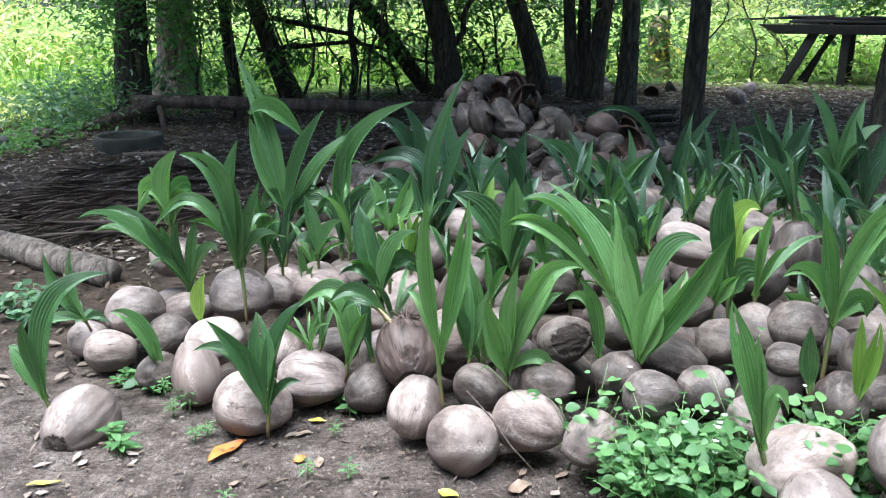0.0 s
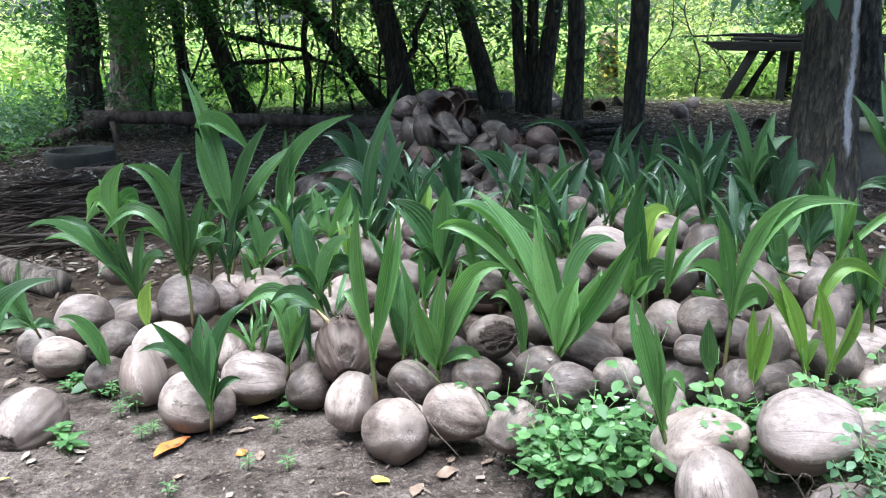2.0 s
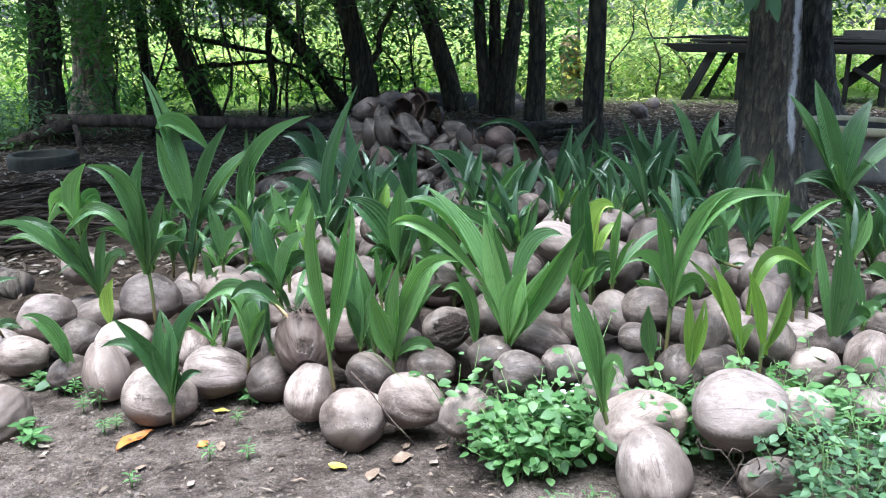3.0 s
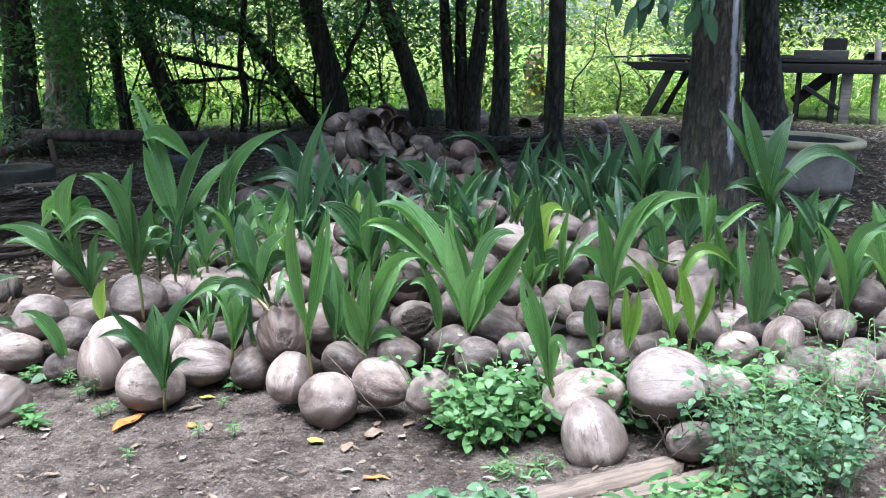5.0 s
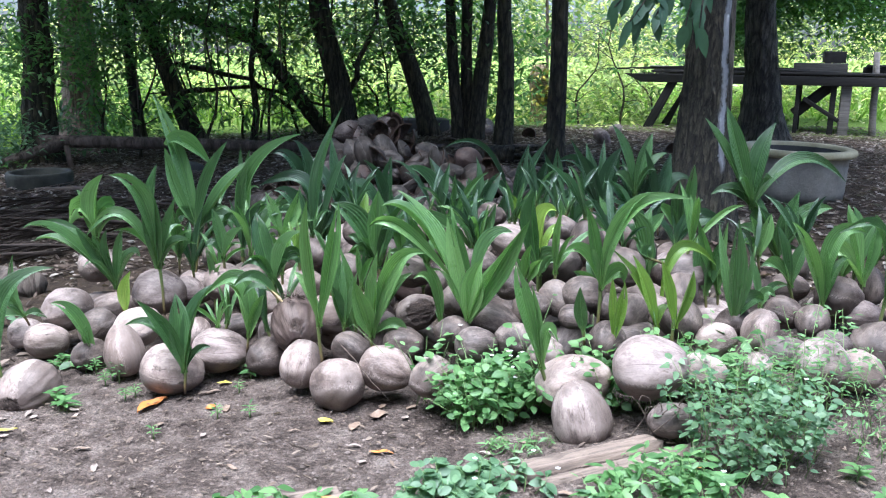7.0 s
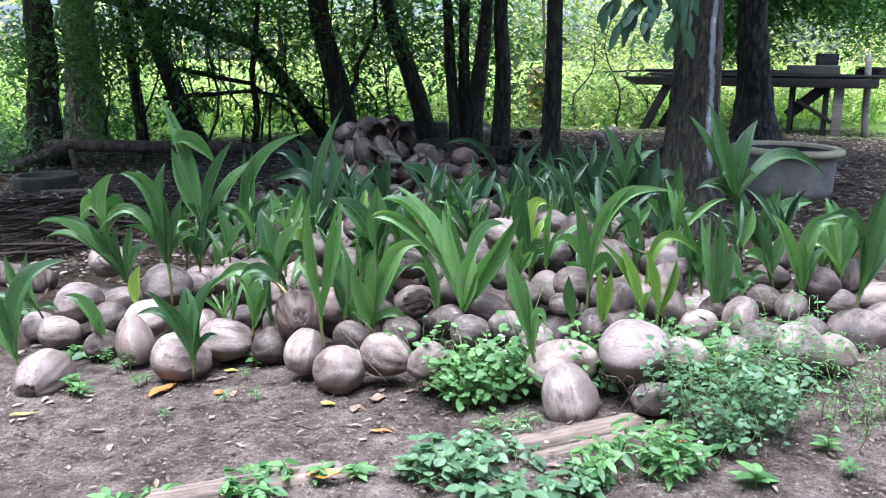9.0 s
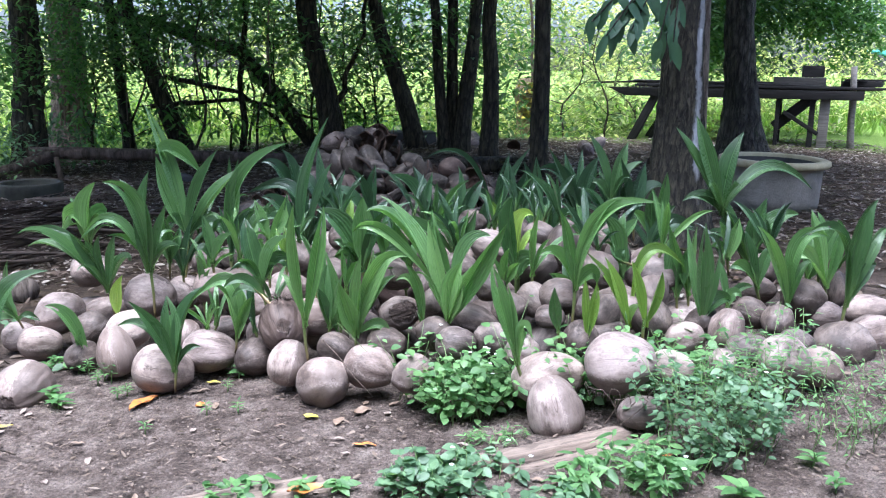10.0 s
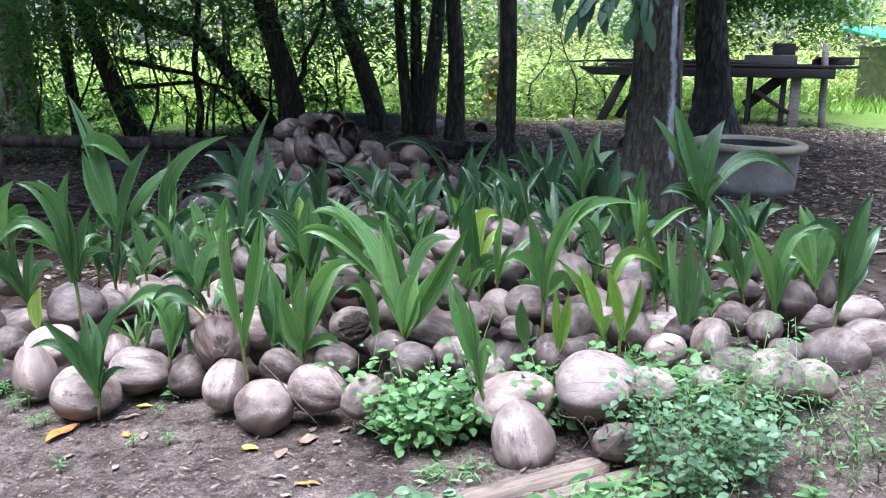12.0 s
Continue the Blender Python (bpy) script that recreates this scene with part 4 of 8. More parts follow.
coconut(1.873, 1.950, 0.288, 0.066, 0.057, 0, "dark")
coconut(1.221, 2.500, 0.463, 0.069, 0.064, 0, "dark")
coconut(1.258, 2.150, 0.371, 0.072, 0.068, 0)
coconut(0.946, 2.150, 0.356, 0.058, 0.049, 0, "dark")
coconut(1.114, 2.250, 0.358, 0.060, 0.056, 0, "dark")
coconut(0.846, 1.660, 0.178, 0.094, 0.108, -14)
coconut(0.858, 1.800, 0.239, 0.139, 0.093, 4)
coconut(1.110, 1.540, 0.207, 0.083, 0.056, 0, "dark")

# -- sprouting coconuts --
seedling((-0.002, 2.200, 0.203), (-0.010, 2.200, 0.398), [(-0.037, 2.124, 0.819, -0.036, 2.166, 0.624, 0.060), (0.069, 2.199, 0.800, 0.041, 2.200, 0.614, 0.068), (-0.100, 2.237, 0.526, -0.057, 2.217, 0.478, 0.040)], kind="fresh")
seedling((-0.862, 2.820, 0.194), (-0.857, 2.820, 0.224), [(-0.821, 2.781, 0.405, -0.852, 2.803, 0.318, 0.068)], kind="lime")
seedling((-0.032, 3.100, 0.423), (-0.034, 3.100, 0.515), [(0.086, 3.011, 1.085, -0.015, 3.060, 0.767, 0.079), (-0.313, 3.190, 0.706, -0.106, 3.141, 0.725, 0.089), (0.098, 3.108, 0.859, 0.049, 3.103, 0.734, 0.053), (0.163, 3.139, 0.829, 0.083, 3.118, 0.679, 0.058)])
seedling((-0.663, 3.400, 0.227), (-0.635, 3.400, 0.514), [(-0.464, 3.321, 0.904, -0.565, 3.364, 0.704, 0.102), (-0.364, 3.477, 0.799, -0.499, 3.435, 0.651, 0.085), (-0.780, 3.416, 0.861, -0.744, 3.407, 0.673, 0.136), (-0.825, 3.444, 1.113, -0.724, 3.420, 0.828, 0.091), (-0.561, 3.453, 0.761, -0.684, 3.424, 0.885, 0.097, -0.769, 3.400, 0.873), (-0.455, 3.349, 0.453, -0.525, 3.377, 0.532, 0.085), (-0.753, 3.381, 0.473, -0.699, 3.391, 0.533, 0.085)])
seedling((-0.723, 2.920, 0.195), (-0.739, 2.920, 0.448), [(-0.896, 2.851, 0.807, -0.785, 2.889, 0.698, 0.100), (-0.852, 2.961, 0.805, -0.784, 2.938, 0.653, 0.090), (-0.712, 2.921, 0.846, -0.736, 2.920, 0.656, 0.110), (-0.644, 2.913, 0.703, -0.678, 2.917, 0.558, 0.065), (-1.035, 2.931, 0.527, -0.876, 2.925, 0.621, 0.065), (-0.601, 2.960, 0.497, -0.670, 2.938, 0.479, 0.060)])
seedling((-1.119, 3.350, 0.366), (-1.107, 3.350, 0.488), [(-1.049, 3.308, 0.747, -1.094, 3.331, 0.626, 0.118), (-1.241, 3.327, 0.478, -1.176, 3.340, 0.581, 0.112), (-0.989, 3.348, 0.513, -1.043, 3.349, 0.576, 0.095)])
seedling((-0.912, 2.950, 0.192), (-0.940, 2.950, 0.353), [(-1.258, 2.827, 0.587, -1.124, 2.895, 0.540, 0.061), (-1.277, 2.993, 0.497, -1.124, 2.969, 0.479, 0.056), (-1.263, 3.029, 0.568, -1.101, 2.985, 0.529, 0.051), (-1.162, 2.949, 0.563, -1.061, 2.950, 0.501, 0.051), (-1.063, 2.876, 0.576, -1.011, 2.917, 0.488, 0.056), (-1.005, 2.913, 0.538, -0.984, 2.933, 0.464, 0.045), (-0.941, 2.919, 0.559, -0.950, 2.936, 0.462, 0.051), (-0.880, 2.939, 0.558, -0.906, 2.945, 0.459, 0.051), (-0.819, 2.960, 0.427, -0.860, 2.955, 0.425, 0.076)])
seedling((-0.402, 3.200, 0.246), (-0.407, 3.200, 0.530), [(-0.105, 3.137, 0.954, -0.325, 3.172, 0.781, 0.097), (-0.300, 3.198, 0.628, -0.344, 3.199, 0.563, 0.054), (-0.505, 3.209, 0.485, -0.458, 3.204, 0.543, 0.070), (-0.340, 3.160, 0.854, -0.380, 3.182, 0.703, 0.059)])
seedling((-0.181, 2.600, 0.241), (-0.216, 2.600, 0.442), [(-0.271, 2.655, 0.677, -0.252, 2.625, 0.564, 0.096), (-0.084, 2.553, 0.615, -0.153, 2.579, 0.545, 0.078), (-0.060, 2.583, 0.449, -0.125, 2.592, 0.504, 0.082), (-0.334, 2.578, 0.463, -0.268, 2.590, 0.493, 0.055)])
seedling((-0.153, 2.440, 0.349), (-0.202, 2.440, 0.403), [(-0.342, 2.401, 0.432, -0.268, 2.422, 0.463, 0.057), (-0.316, 2.468, 0.371, -0.259, 2.453, 0.417, 0.043)], kind="pale")
seedling((-0.309, 2.500, 0.157), (-0.299, 2.500, 0.225), [(-0.485, 2.533, 0.351, -0.328, 2.515, 0.430, 0.080), (-0.396, 2.534, 0.416, -0.309, 2.515, 0.347, 0.102), (-0.231, 2.477, 0.375, -0.268, 2.489, 0.315, 0.053)])
seedling((-0.525, 2.290, 0.072), (-0.520, 2.290, 0.172), [(-0.739, 2.322, 0.311, -0.619, 2.305, 0.299, 0.058), (-0.683, 2.283, 0.422, -0.590, 2.287, 0.295, 0.070), (-0.553, 2.352, 0.423, -0.536, 2.318, 0.304, 0.099), (-0.405, 2.336, 0.462, -0.475, 2.311, 0.347, 0.079), (-0.418, 2.281, 0.230, -0.466, 2.286, 0.217, 0.037), (-0.496, 2.305, 0.228, -0.505, 2.297, 0.201, 0.031)])
seedling((-0.966, 2.750, -0.047), (-1.003, 2.750, 0.095), [(-1.134, 2.710, 0.289, -1.060, 2.732, 0.226, 0.08), (-1.001, 2.733, 0.180, -1.005, 2.742, 0.137, 0.048)])
seedling((-1.217, 2.400, 0.042), (-1.250, 2.400, 0.182), [(-1.036, 2.498, 0.496, -1.200, 2.444, 0.402, 0.093), (-1.331, 2.409, 0.291, -1.289, 2.404, 0.241, 0.073), (-1.251, 2.354, 0.394, -1.261, 2.379, 0.289, 0.050)])
seedling((-1.346, 3.000, 0.132), (-1.358, 3.000, 0.161), [(-1.468, 2.976, 0.424, -1.428, 2.989, 0.282, 0.062), (-1.377, 3.009, 0.436, -1.398, 3.004, 0.299, 0.042), (-1.256, 3.007, 0.136, -1.301, 3.003, 0.165, 0.042), (-1.540, 2.976, 0.118, -1.445, 2.989, 0.158, 0.054)])
seedling((0.188, 2.320, 0.184), (0.190, 2.320, 0.285), [(0.122, 2.273, 0.484, 0.143, 2.299, 0.372, 0.096), (0.212, 2.267, 0.597, 0.204, 2.296, 0.435, 0.084), (0.397, 2.272, 0.582, 0.270, 2.298, 0.519, 0.092), (0.330, 2.292, 0.220, 0.283, 2.307, 0.293, 0.054), (0.262, 2.320, 0.604, 0.226, 2.320, 0.450, 0.071), (0.348, 2.313, 0.496, 0.276, 2.317, 0.423, 0.059)], kind="fresh")
seedling((0.077, 2.400, 0.210), (0.090, 2.400, 0.292), [(0.079, 2.444, 0.520, 0.067, 2.420, 0.408, 0.073), (0.137, 2.368, 0.494, 0.122, 2.386, 0.390, 0.056), (0.030, 2.386, 0.437, 0.053, 2.394, 0.367, 0.047)])
seedling((0.132, 2.450, 0.185), (0.129, 2.450, 0.274), [(0.066, 2.469, 0.574, 0.086, 2.458, 0.437, 0.083), (0.124, 2.461, 0.200, 0.075, 2.455, 0.371, 0.079, 0.090, 2.450, 0.424)])
seedling((0.551, 2.200, 0.275), (0.545, 2.200, 0.377), [(0.288, 2.299, 0.823, 0.430, 2.245, 0.644, 0.092), (0.467, 2.214, 0.736, 0.506, 2.206, 0.557, 0.076), (0.754, 2.104, 0.741, 0.652, 2.157, 0.561, 0.104), (0.600, 2.182, 0.582, 0.562, 2.192, 0.475, 0.112), (0.683, 2.264, 0.580, 0.631, 2.229, 0.462, 0.100), (0.439, 2.230, 0.532, 0.489, 2.214, 0.450, 0.060)])
seedling((0.474, 2.300, 0.247), (0.448, 2.300, 0.316), [(0.347, 2.276, 0.484, 0.409, 2.289, 0.470, 0.050), (0.381, 2.260, 0.558, 0.439, 2.282, 0.453, 0.054)])
seedling((0.759, 1.740, 0.230), (0.709, 1.740, 0.381), [(0.637, 1.760, 0.666, 0.667, 1.748, 0.535, 0.076), (0.681, 1.710, 0.608, 0.702, 1.728, 0.489, 0.033), (0.775, 1.720, 0.411, 0.742, 1.732, 0.451, 0.046), (0.678, 1.780, 0.600, 0.695, 1.756, 0.490, 0.030)], kind="fresh")
seedling((1.223, 2.000, 0.312), (1.207, 2.000, 0.386), [(1.047, 2.062, 0.643, 1.149, 2.028, 0.503, 0.064), (1.428, 2.013, 0.584, 1.284, 2.006, 0.650, 0.056, 1.221, 2.000, 0.478), (1.261, 2.009, 0.435, 1.240, 2.004, 0.414, 0.049), (1.120, 2.037, 0.623, 1.169, 2.017, 0.505, 0.056)], kind="young")
seedling((1.260, 1.960, 0.310), (1.266, 1.960, 0.417), [(1.203, 1.968, 0.622, 1.228, 1.964, 0.518, 0.052), (1.308, 1.929, 0.589, 1.290, 1.946, 0.501, 0.052)], kind="young")
seedling((1.024, 2.100, 0.327), (1.032, 2.100, 0.548), [(0.942, 2.048, 0.803, 0.987, 2.076, 0.678, 0.054), (1.315, 1.989, 0.829, 1.102, 2.050, 0.767, 0.072), (1.178, 2.020, 0.854, 1.078, 2.060, 0.742, 0.055), (1.111, 2.084, 0.505, 1.091, 2.093, 0.548, 0.074), (0.871, 2.064, 0.623, 0.948, 2.084, 0.616, 0.070)])
seedling((1.027, 1.930, 0.263), (1.040, 1.930, 0.385), [(1.013, 1.921, 0.571, 1.022, 1.926, 0.477, 0.036), (1.053, 1.907, 0.560, 1.054, 1.920, 0.458, 0.051)], kind="young")
seedling((0.940, 1.980, 0.331), (0.938, 1.980, 0.368), [(0.909, 1.955, 0.531, 0.919, 1.969, 0.447, 0.059)])
seedling((1.536, 2.060, 0.288), (1.527, 2.060, 0.386), [(1.498, 2.011, 0.755, 1.508, 2.038, 0.571, 0.088), (1.476, 2.125, 0.721, 1.494, 2.089, 0.537, 0.046), (1.659, 2.081, 0.428, 1.597, 2.069, 0.429, 0.076), (1.585, 2.052, 0.627, 1.557, 2.056, 0.502, 0.050)])
seedling((1.605, 2.350, 0.326), (1.597, 2.350, 0.419), [(1.473, 2.305, 0.698, 1.529, 2.330, 0.563, 0.051), (1.574, 2.358, 0.463, 1.573, 2.354, 0.446, 0.063), (1.600, 2.309, 0.685, 1.590, 2.331, 0.561, 0.042)])
seedling((2.009, 2.250, 0.272), (1.990, 2.250, 0.388), [(1.799, 2.190, 0.707, 1.901, 2.223, 0.578, 0.065), (1.970, 2.218, 0.588, 1.986, 2.236, 0.483, 0.061), (2.144, 2.234, 0.646, 2.022, 2.243, 0.619, 0.082), (2.101, 2.269, 0.535, 2.042, 2.258, 0.487, 0.049)])
seedling((2.062, 2.720, 0.353), (1.866, 2.720, 0.717), [(1.677, 2.787, 1.058, 1.764, 2.750, 0.904, 0.081), (1.775, 2.789, 1.109, 1.821, 2.751, 0.928, 0.085), (1.997, 2.763, 1.040, 1.924, 2.739, 0.879, 0.104), (2.388, 2.809, 0.764, 2.112, 2.760, 0.869, 0.081), (1.719, 2.755, 0.719, 1.797, 2.736, 0.740, 0.062)])
seedling((2.064, 2.700, 0.332), (2.021, 2.700, 0.487), [(1.728, 2.776, 0.720, 1.887, 2.734, 0.709, 0.080), (2.102, 2.691, 0.742, 2.074, 2.696, 0.600, 0.099), (2.272, 2.702, 0.662, 2.138, 2.701, 0.615, 0.104), (1.882, 2.724, 0.511, 1.926, 2.711, 0.608, 0.118), (1.807, 2.664, 0.588, 1.909, 2.684, 0.556, 0.071), (2.112, 2.672, 0.415, 2.077, 2.687, 0.463, 0.080)])
seedling((2.222, 2.400, 0.349), (2.215, 2.400, 0.499), [(2.207, 2.444, 0.717, 2.210, 2.420, 0.617, 0.094), (2.313, 2.398, 0.665, 2.250, 2.399, 0.597, 0.077), (2.098, 2.410, 0.505, 2.153, 2.405, 0.528, 0.064)])
seedling((2.148, 2.100, 0.277), (2.167, 2.100, 0.454), [(1.929, 2.086, 0.679, 2.098, 2.094, 0.682, 0.064), (2.229, 2.072, 0.829, 2.162, 2.087, 0.671, 0.102), (2.340, 2.155, 0.694, 2.248, 2.125, 0.618, 0.068), (2.291, 2.123, 0.551, 2.227, 2.111, 0.525, 0.064)])
seedling((2.230, 2.350, 0.330), (2.216, 2.350, 0.449), [(2.157, 2.406, 0.734, 2.160, 2.375, 0.607, 0.083), (2.026, 2.325, 0.532, 2.100, 2.339, 0.553, 0.083), (2.273, 2.362, 0.653, 2.243, 2.355, 0.563, 0.070)])
seedling((0.289, 3.200, 0.473), (0.290, 3.200, 0.527), [(0.312, 3.180, 0.843, 0.292, 3.191, 0.703, 0.081), (0.176, 3.134, 0.835, 0.255, 3.170, 0.707, 0.070), (0.097, 3.194, 0.719, 0.187, 3.197, 0.677, 0.092), (0.374, 3.234, 0.654, 0.332, 3.215, 0.604, 0.065)])
seedling((0.592, 3.600, 0.424), (0.592, 3.600, 0.484), [(0.541, 3.673, 0.779, 0.563, 3.633, 0.643, 0.113), (0.403, 3.530, 0.748, 0.521, 3.568, 0.668, 0.095), (0.642, 3.606, 0.757, 0.610, 3.603, 0.617, 0.060), (0.726, 3.607, 0.585, 0.666, 3.603, 0.557, 0.071)])
seedling((0.236, 2.700, 0.389), (0.219, 2.700, 0.463), [(0.231, 2.662, 0.764, 0.216, 2.683, 0.621, 0.146), (0.031, 2.699, 0.704, 0.129, 2.699, 0.620, 0.132), (0.364, 2.653, 0.729, 0.285, 2.679, 0.609, 0.071), (0.099, 2.729, 0.483, 0.157, 2.713, 0.497, 0.071)])
seedling((0.660, 2.850, 0.412), (0.659, 2.850, 0.476), [(0.617, 2.829, 0.649, 0.637, 2.840, 0.567, 0.088), (0.757, 2.817, 0.680, 0.705, 2.835, 0.579, 0.088), (0.531, 2.878, 0.607, 0.595, 2.863, 0.583, 0.074), (0.290, 2.762, 0.596, 0.474, 2.810, 0.606, 0.074)])
seedling((1.019, 3.700, 0.409), (1.001, 3.700, 0.503), [(1.087, 3.695, 0.850, 1.031, 3.698, 0.655, 0.097), (0.610, 3.628, 0.830, 0.837, 3.668, 0.822, 0.04), (1.209, 3.712, 0.877, 1.091, 3.705, 0.683, 0.061), (0.885, 3.668, 0.662, 0.950, 3.686, 0.598, 0.067)])
seedling((1.029, 3.300, 0.318), (1.036, 3.300, 0.375), [(1.071, 3.325, 0.626, 1.052, 3.311, 0.487, 0.100), (1.300, 3.369, 0.516, 1.168, 3.331, 0.520, 0.100), (0.956, 3.344, 0.540, 0.995, 3.320, 0.458, 0.072)])
seedling((1.215, 3.500, 0.445), (1.213, 3.500, 0.505), [(1.179, 3.443, 0.855, 1.197, 3.474, 0.685, 0.087), (1.115, 3.460, 0.832, 1.160, 3.482, 0.685, 0.070), (1.286, 3.491, 0.629, 1.245, 3.496, 0.579, 0.076)])
seedling((1.507, 3.600, 0.387), (1.481, 3.600, 0.480), [(1.225, 3.602, 0.761, 1.368, 3.601, 0.718, 0.101), (1.421, 3.676, 0.809, 1.446, 3.634, 0.658, 0.071), (1.259, 3.484, 0.896, 1.369, 3.548, 0.701, 0.065), (1.571, 3.613, 0.838, 1.529, 3.606, 0.660, 0.077)])
seedling((1.565, 3.300, 0.506), (1.554, 3.300, 0.691), [(1.436, 3.358, 0.986, 1.496, 3.326, 0.842, 0.078), (1.639, 3.315, 0.944, 1.592, 3.307, 0.821, 0.083), (1.729, 3.329, 0.839, 1.646, 3.313, 0.772, 0.072), (1.450, 3.298, 0.735, 1.494, 3.299, 0.720, 0.066)])
seedling((1.692, 3.300, 0.446), (1.679, 3.300, 0.555), [(1.575, 3.234, 0.873, 1.619, 3.270, 0.722, 0.072), (1.739, 3.312, 0.841, 1.703, 3.305, 0.702, 0.089), (1.840, 3.276, 0.704, 1.753, 3.289, 0.681, 0.089)])
seedling((1.687, 3.000, 0.427), (1.679, 3.000, 0.530), [(1.647, 2.945, 0.756, 1.657, 2.975, 0.647, 0.097), (1.712, 2.942, 0.832, 1.704, 2.974, 0.699, 0.072), (1.774, 2.965, 0.662, 1.730, 2.984, 0.604, 0.077), (1.911, 3.022, 0.526, 1.782, 3.010, 0.542, 0.082), (1.551, 2.985, 0.634, 1.611, 2.993, 0.597, 0.067)])
seedling((0.803, 3.900, 0.406), (0.796, 3.900, 0.471), [(0.780, 3.892, 0.637, 0.791, 3.896, 0.551, 0.089), (0.674, 3.891, 0.595, 0.722, 3.896, 0.552, 0.076), (0.905, 3.916, 0.625, 0.851, 3.907, 0.548, 0.076)])
seedling((0.809, 3.200, 0.460), (0.816, 3.200, 0.501), [(0.859, 3.156, 0.671, 0.844, 3.180, 0.586, 0.070), (0.743, 3.214, 0.618, 0.770, 3.206, 0.564, 0.065), (0.901, 3.217, 0.537, 0.858, 3.208, 0.526, 0.059)])
seedling((0.109, 3.800, 0.379), (0.095, 3.800, 0.441), [(0.017, 3.899, 0.871, 0.041, 3.845, 0.650, 0.081), (-0.106, 3.860, 0.765, -0.019, 3.827, 0.654, 0.081), (0.177, 3.847, 0.647, 0.143, 3.821, 0.545, 0.075)])
seedling((-0.196, 3.000, 0.477), (-0.195, 3.000, 0.515), [(-0.264, 2.999, 0.706, -0.239, 2.999, 0.618, 0.067), (-0.112, 2.999, 0.728, -0.141, 3.000, 0.615, 0.077), (-0.044, 2.970, 0.581, -0.118, 2.987, 0.567, 0.077)])
seedling((-0.453, 2.950, 0.369), (-0.455, 2.950, 0.445), [(-0.497, 2.960, 0.643, -0.479, 2.955, 0.545, 0.066), (-0.360, 2.926, 0.560, -0.407, 2.939, 0.509, 0.066), (-0.528, 2.938, 0.475, -0.494, 2.945, 0.472, 0.076)])
seedling((1.189, 3.900, 0.462), (1.181, 3.900, 0.511), [(1.106, 3.878, 0.722, 1.137, 3.890, 0.625, 0.076), (1.236, 3.864, 0.747, 1.213, 3.884, 0.625, 0.076), (1.317, 3.906, 0.588, 1.252, 3.903, 0.564, 0.070)])
seedling((1.519, 3.900, 0.423), (1.509, 3.900, 0.488), [(1.452, 3.942, 0.715, 1.473, 3.919, 0.615, 0.070), (1.565, 3.838, 0.745, 1.540, 3.872, 0.621, 0.076)])
seedling((0.433, 2.550, 0.424), (0.422, 2.550, 0.494), [(0.352, 2.517, 0.681, 0.382, 2.535, 0.591, 0.077), (0.503, 2.569, 0.627, 0.470, 2.558, 0.561, 0.068), (0.322, 2.566, 0.540, 0.371, 2.557, 0.536, 0.068)])
seedling((1.362, 2.600, 0.503), (1.360, 2.600, 0.540), [(1.291, 2.623, 0.608, 1.317, 2.610, 0.587, 0.059), (1.455, 2.616, 0.666, 1.412, 2.607, 0.609, 0.069), (1.395, 2.621, 0.690, 1.378, 2.609, 0.621, 0.059)])
seedling((1.398, 2.500, 0.479), (1.325, 2.500, 0.504), [(1.314, 2.515, 0.572, 1.316, 2.507, 0.538, 0.066), (1.366, 2.504, 0.549, 1.348, 2.502, 0.527, 0.053)])
seedling((1.353, 3.000, 0.436), (1.344, 3.000, 0.490), [(1.294, 3.041, 0.669, 1.313, 3.018, 0.580, 0.067), (1.418, 3.028, 0.656, 1.387, 3.013, 0.579, 0.067), (1.231, 2.971, 0.538, 1.284, 2.987, 0.534, 0.067)])
seedling((-0.502, 2.950, 0.184), (-0.504, 2.950, 0.306), [(-0.529, 2.913, 0.482, -0.515, 2.935, 0.391, 0.039), (-0.461, 2.894, 0.399, -0.481, 2.928, 0.346, 0.034)])
seedling((-0.486, 4.100, 0.423), (-0.488, 4.100, 0.522), [(-0.500, 4.085, 0.791, -0.495, 4.094, 0.648, 0.049), (-0.445, 4.052, 0.782, -0.469, 4.081, 0.642, 0.046), (-0.540, 4.039, 0.637, -0.514, 4.076, 0.582, 0.052)])
seedling((-0.319, 3.450, 0.378), (-0.322, 3.450, 0.464), [(-0.292, 3.436, 0.603, -0.338, 3.444, 0.544, 0.050), (-0.148, 3.509, 0.579, -0.246, 3.473, 0.543, 0.072), (-0.199, 3.492, 0.636, -0.265, 3.467, 0.532, 0.056), (-0.361, 3.487, 0.564, -0.336, 3.465, 0.509, 0.039)])
seedling((-0.020, 3.150, 0.389), (-0.035, 3.150, 0.480), [(-0.236, 3.111, 0.696, -0.147, 3.134, 0.638, 0.102), (-0.226, 3.155, 0.512, -0.128, 3.152, 0.542, 0.066)])
seedling((-0.085, 3.850, 0.340), (-0.089, 3.850, 0.475), [(-0.295, 3.819, 0.786, -0.185, 3.837, 0.719, 0.093), (-0.182, 3.804, 0.858, -0.121, 3.832, 0.715, 0.086), (-0.023, 3.795, 0.656, -0.057, 3.828, 0.559, 0.056)])
seedling((0.164, 3.300, 0.406), (0.156, 3.300, 0.488), [(0.079, 3.260, 0.735, 0.125, 3.284, 0.625, 0.045), (0.200, 3.360, 0.660, 0.181, 3.324, 0.575, 0.053), (0.242, 3.346, 0.570, 0.195, 3.318, 0.542, 0.059)], kind="young")
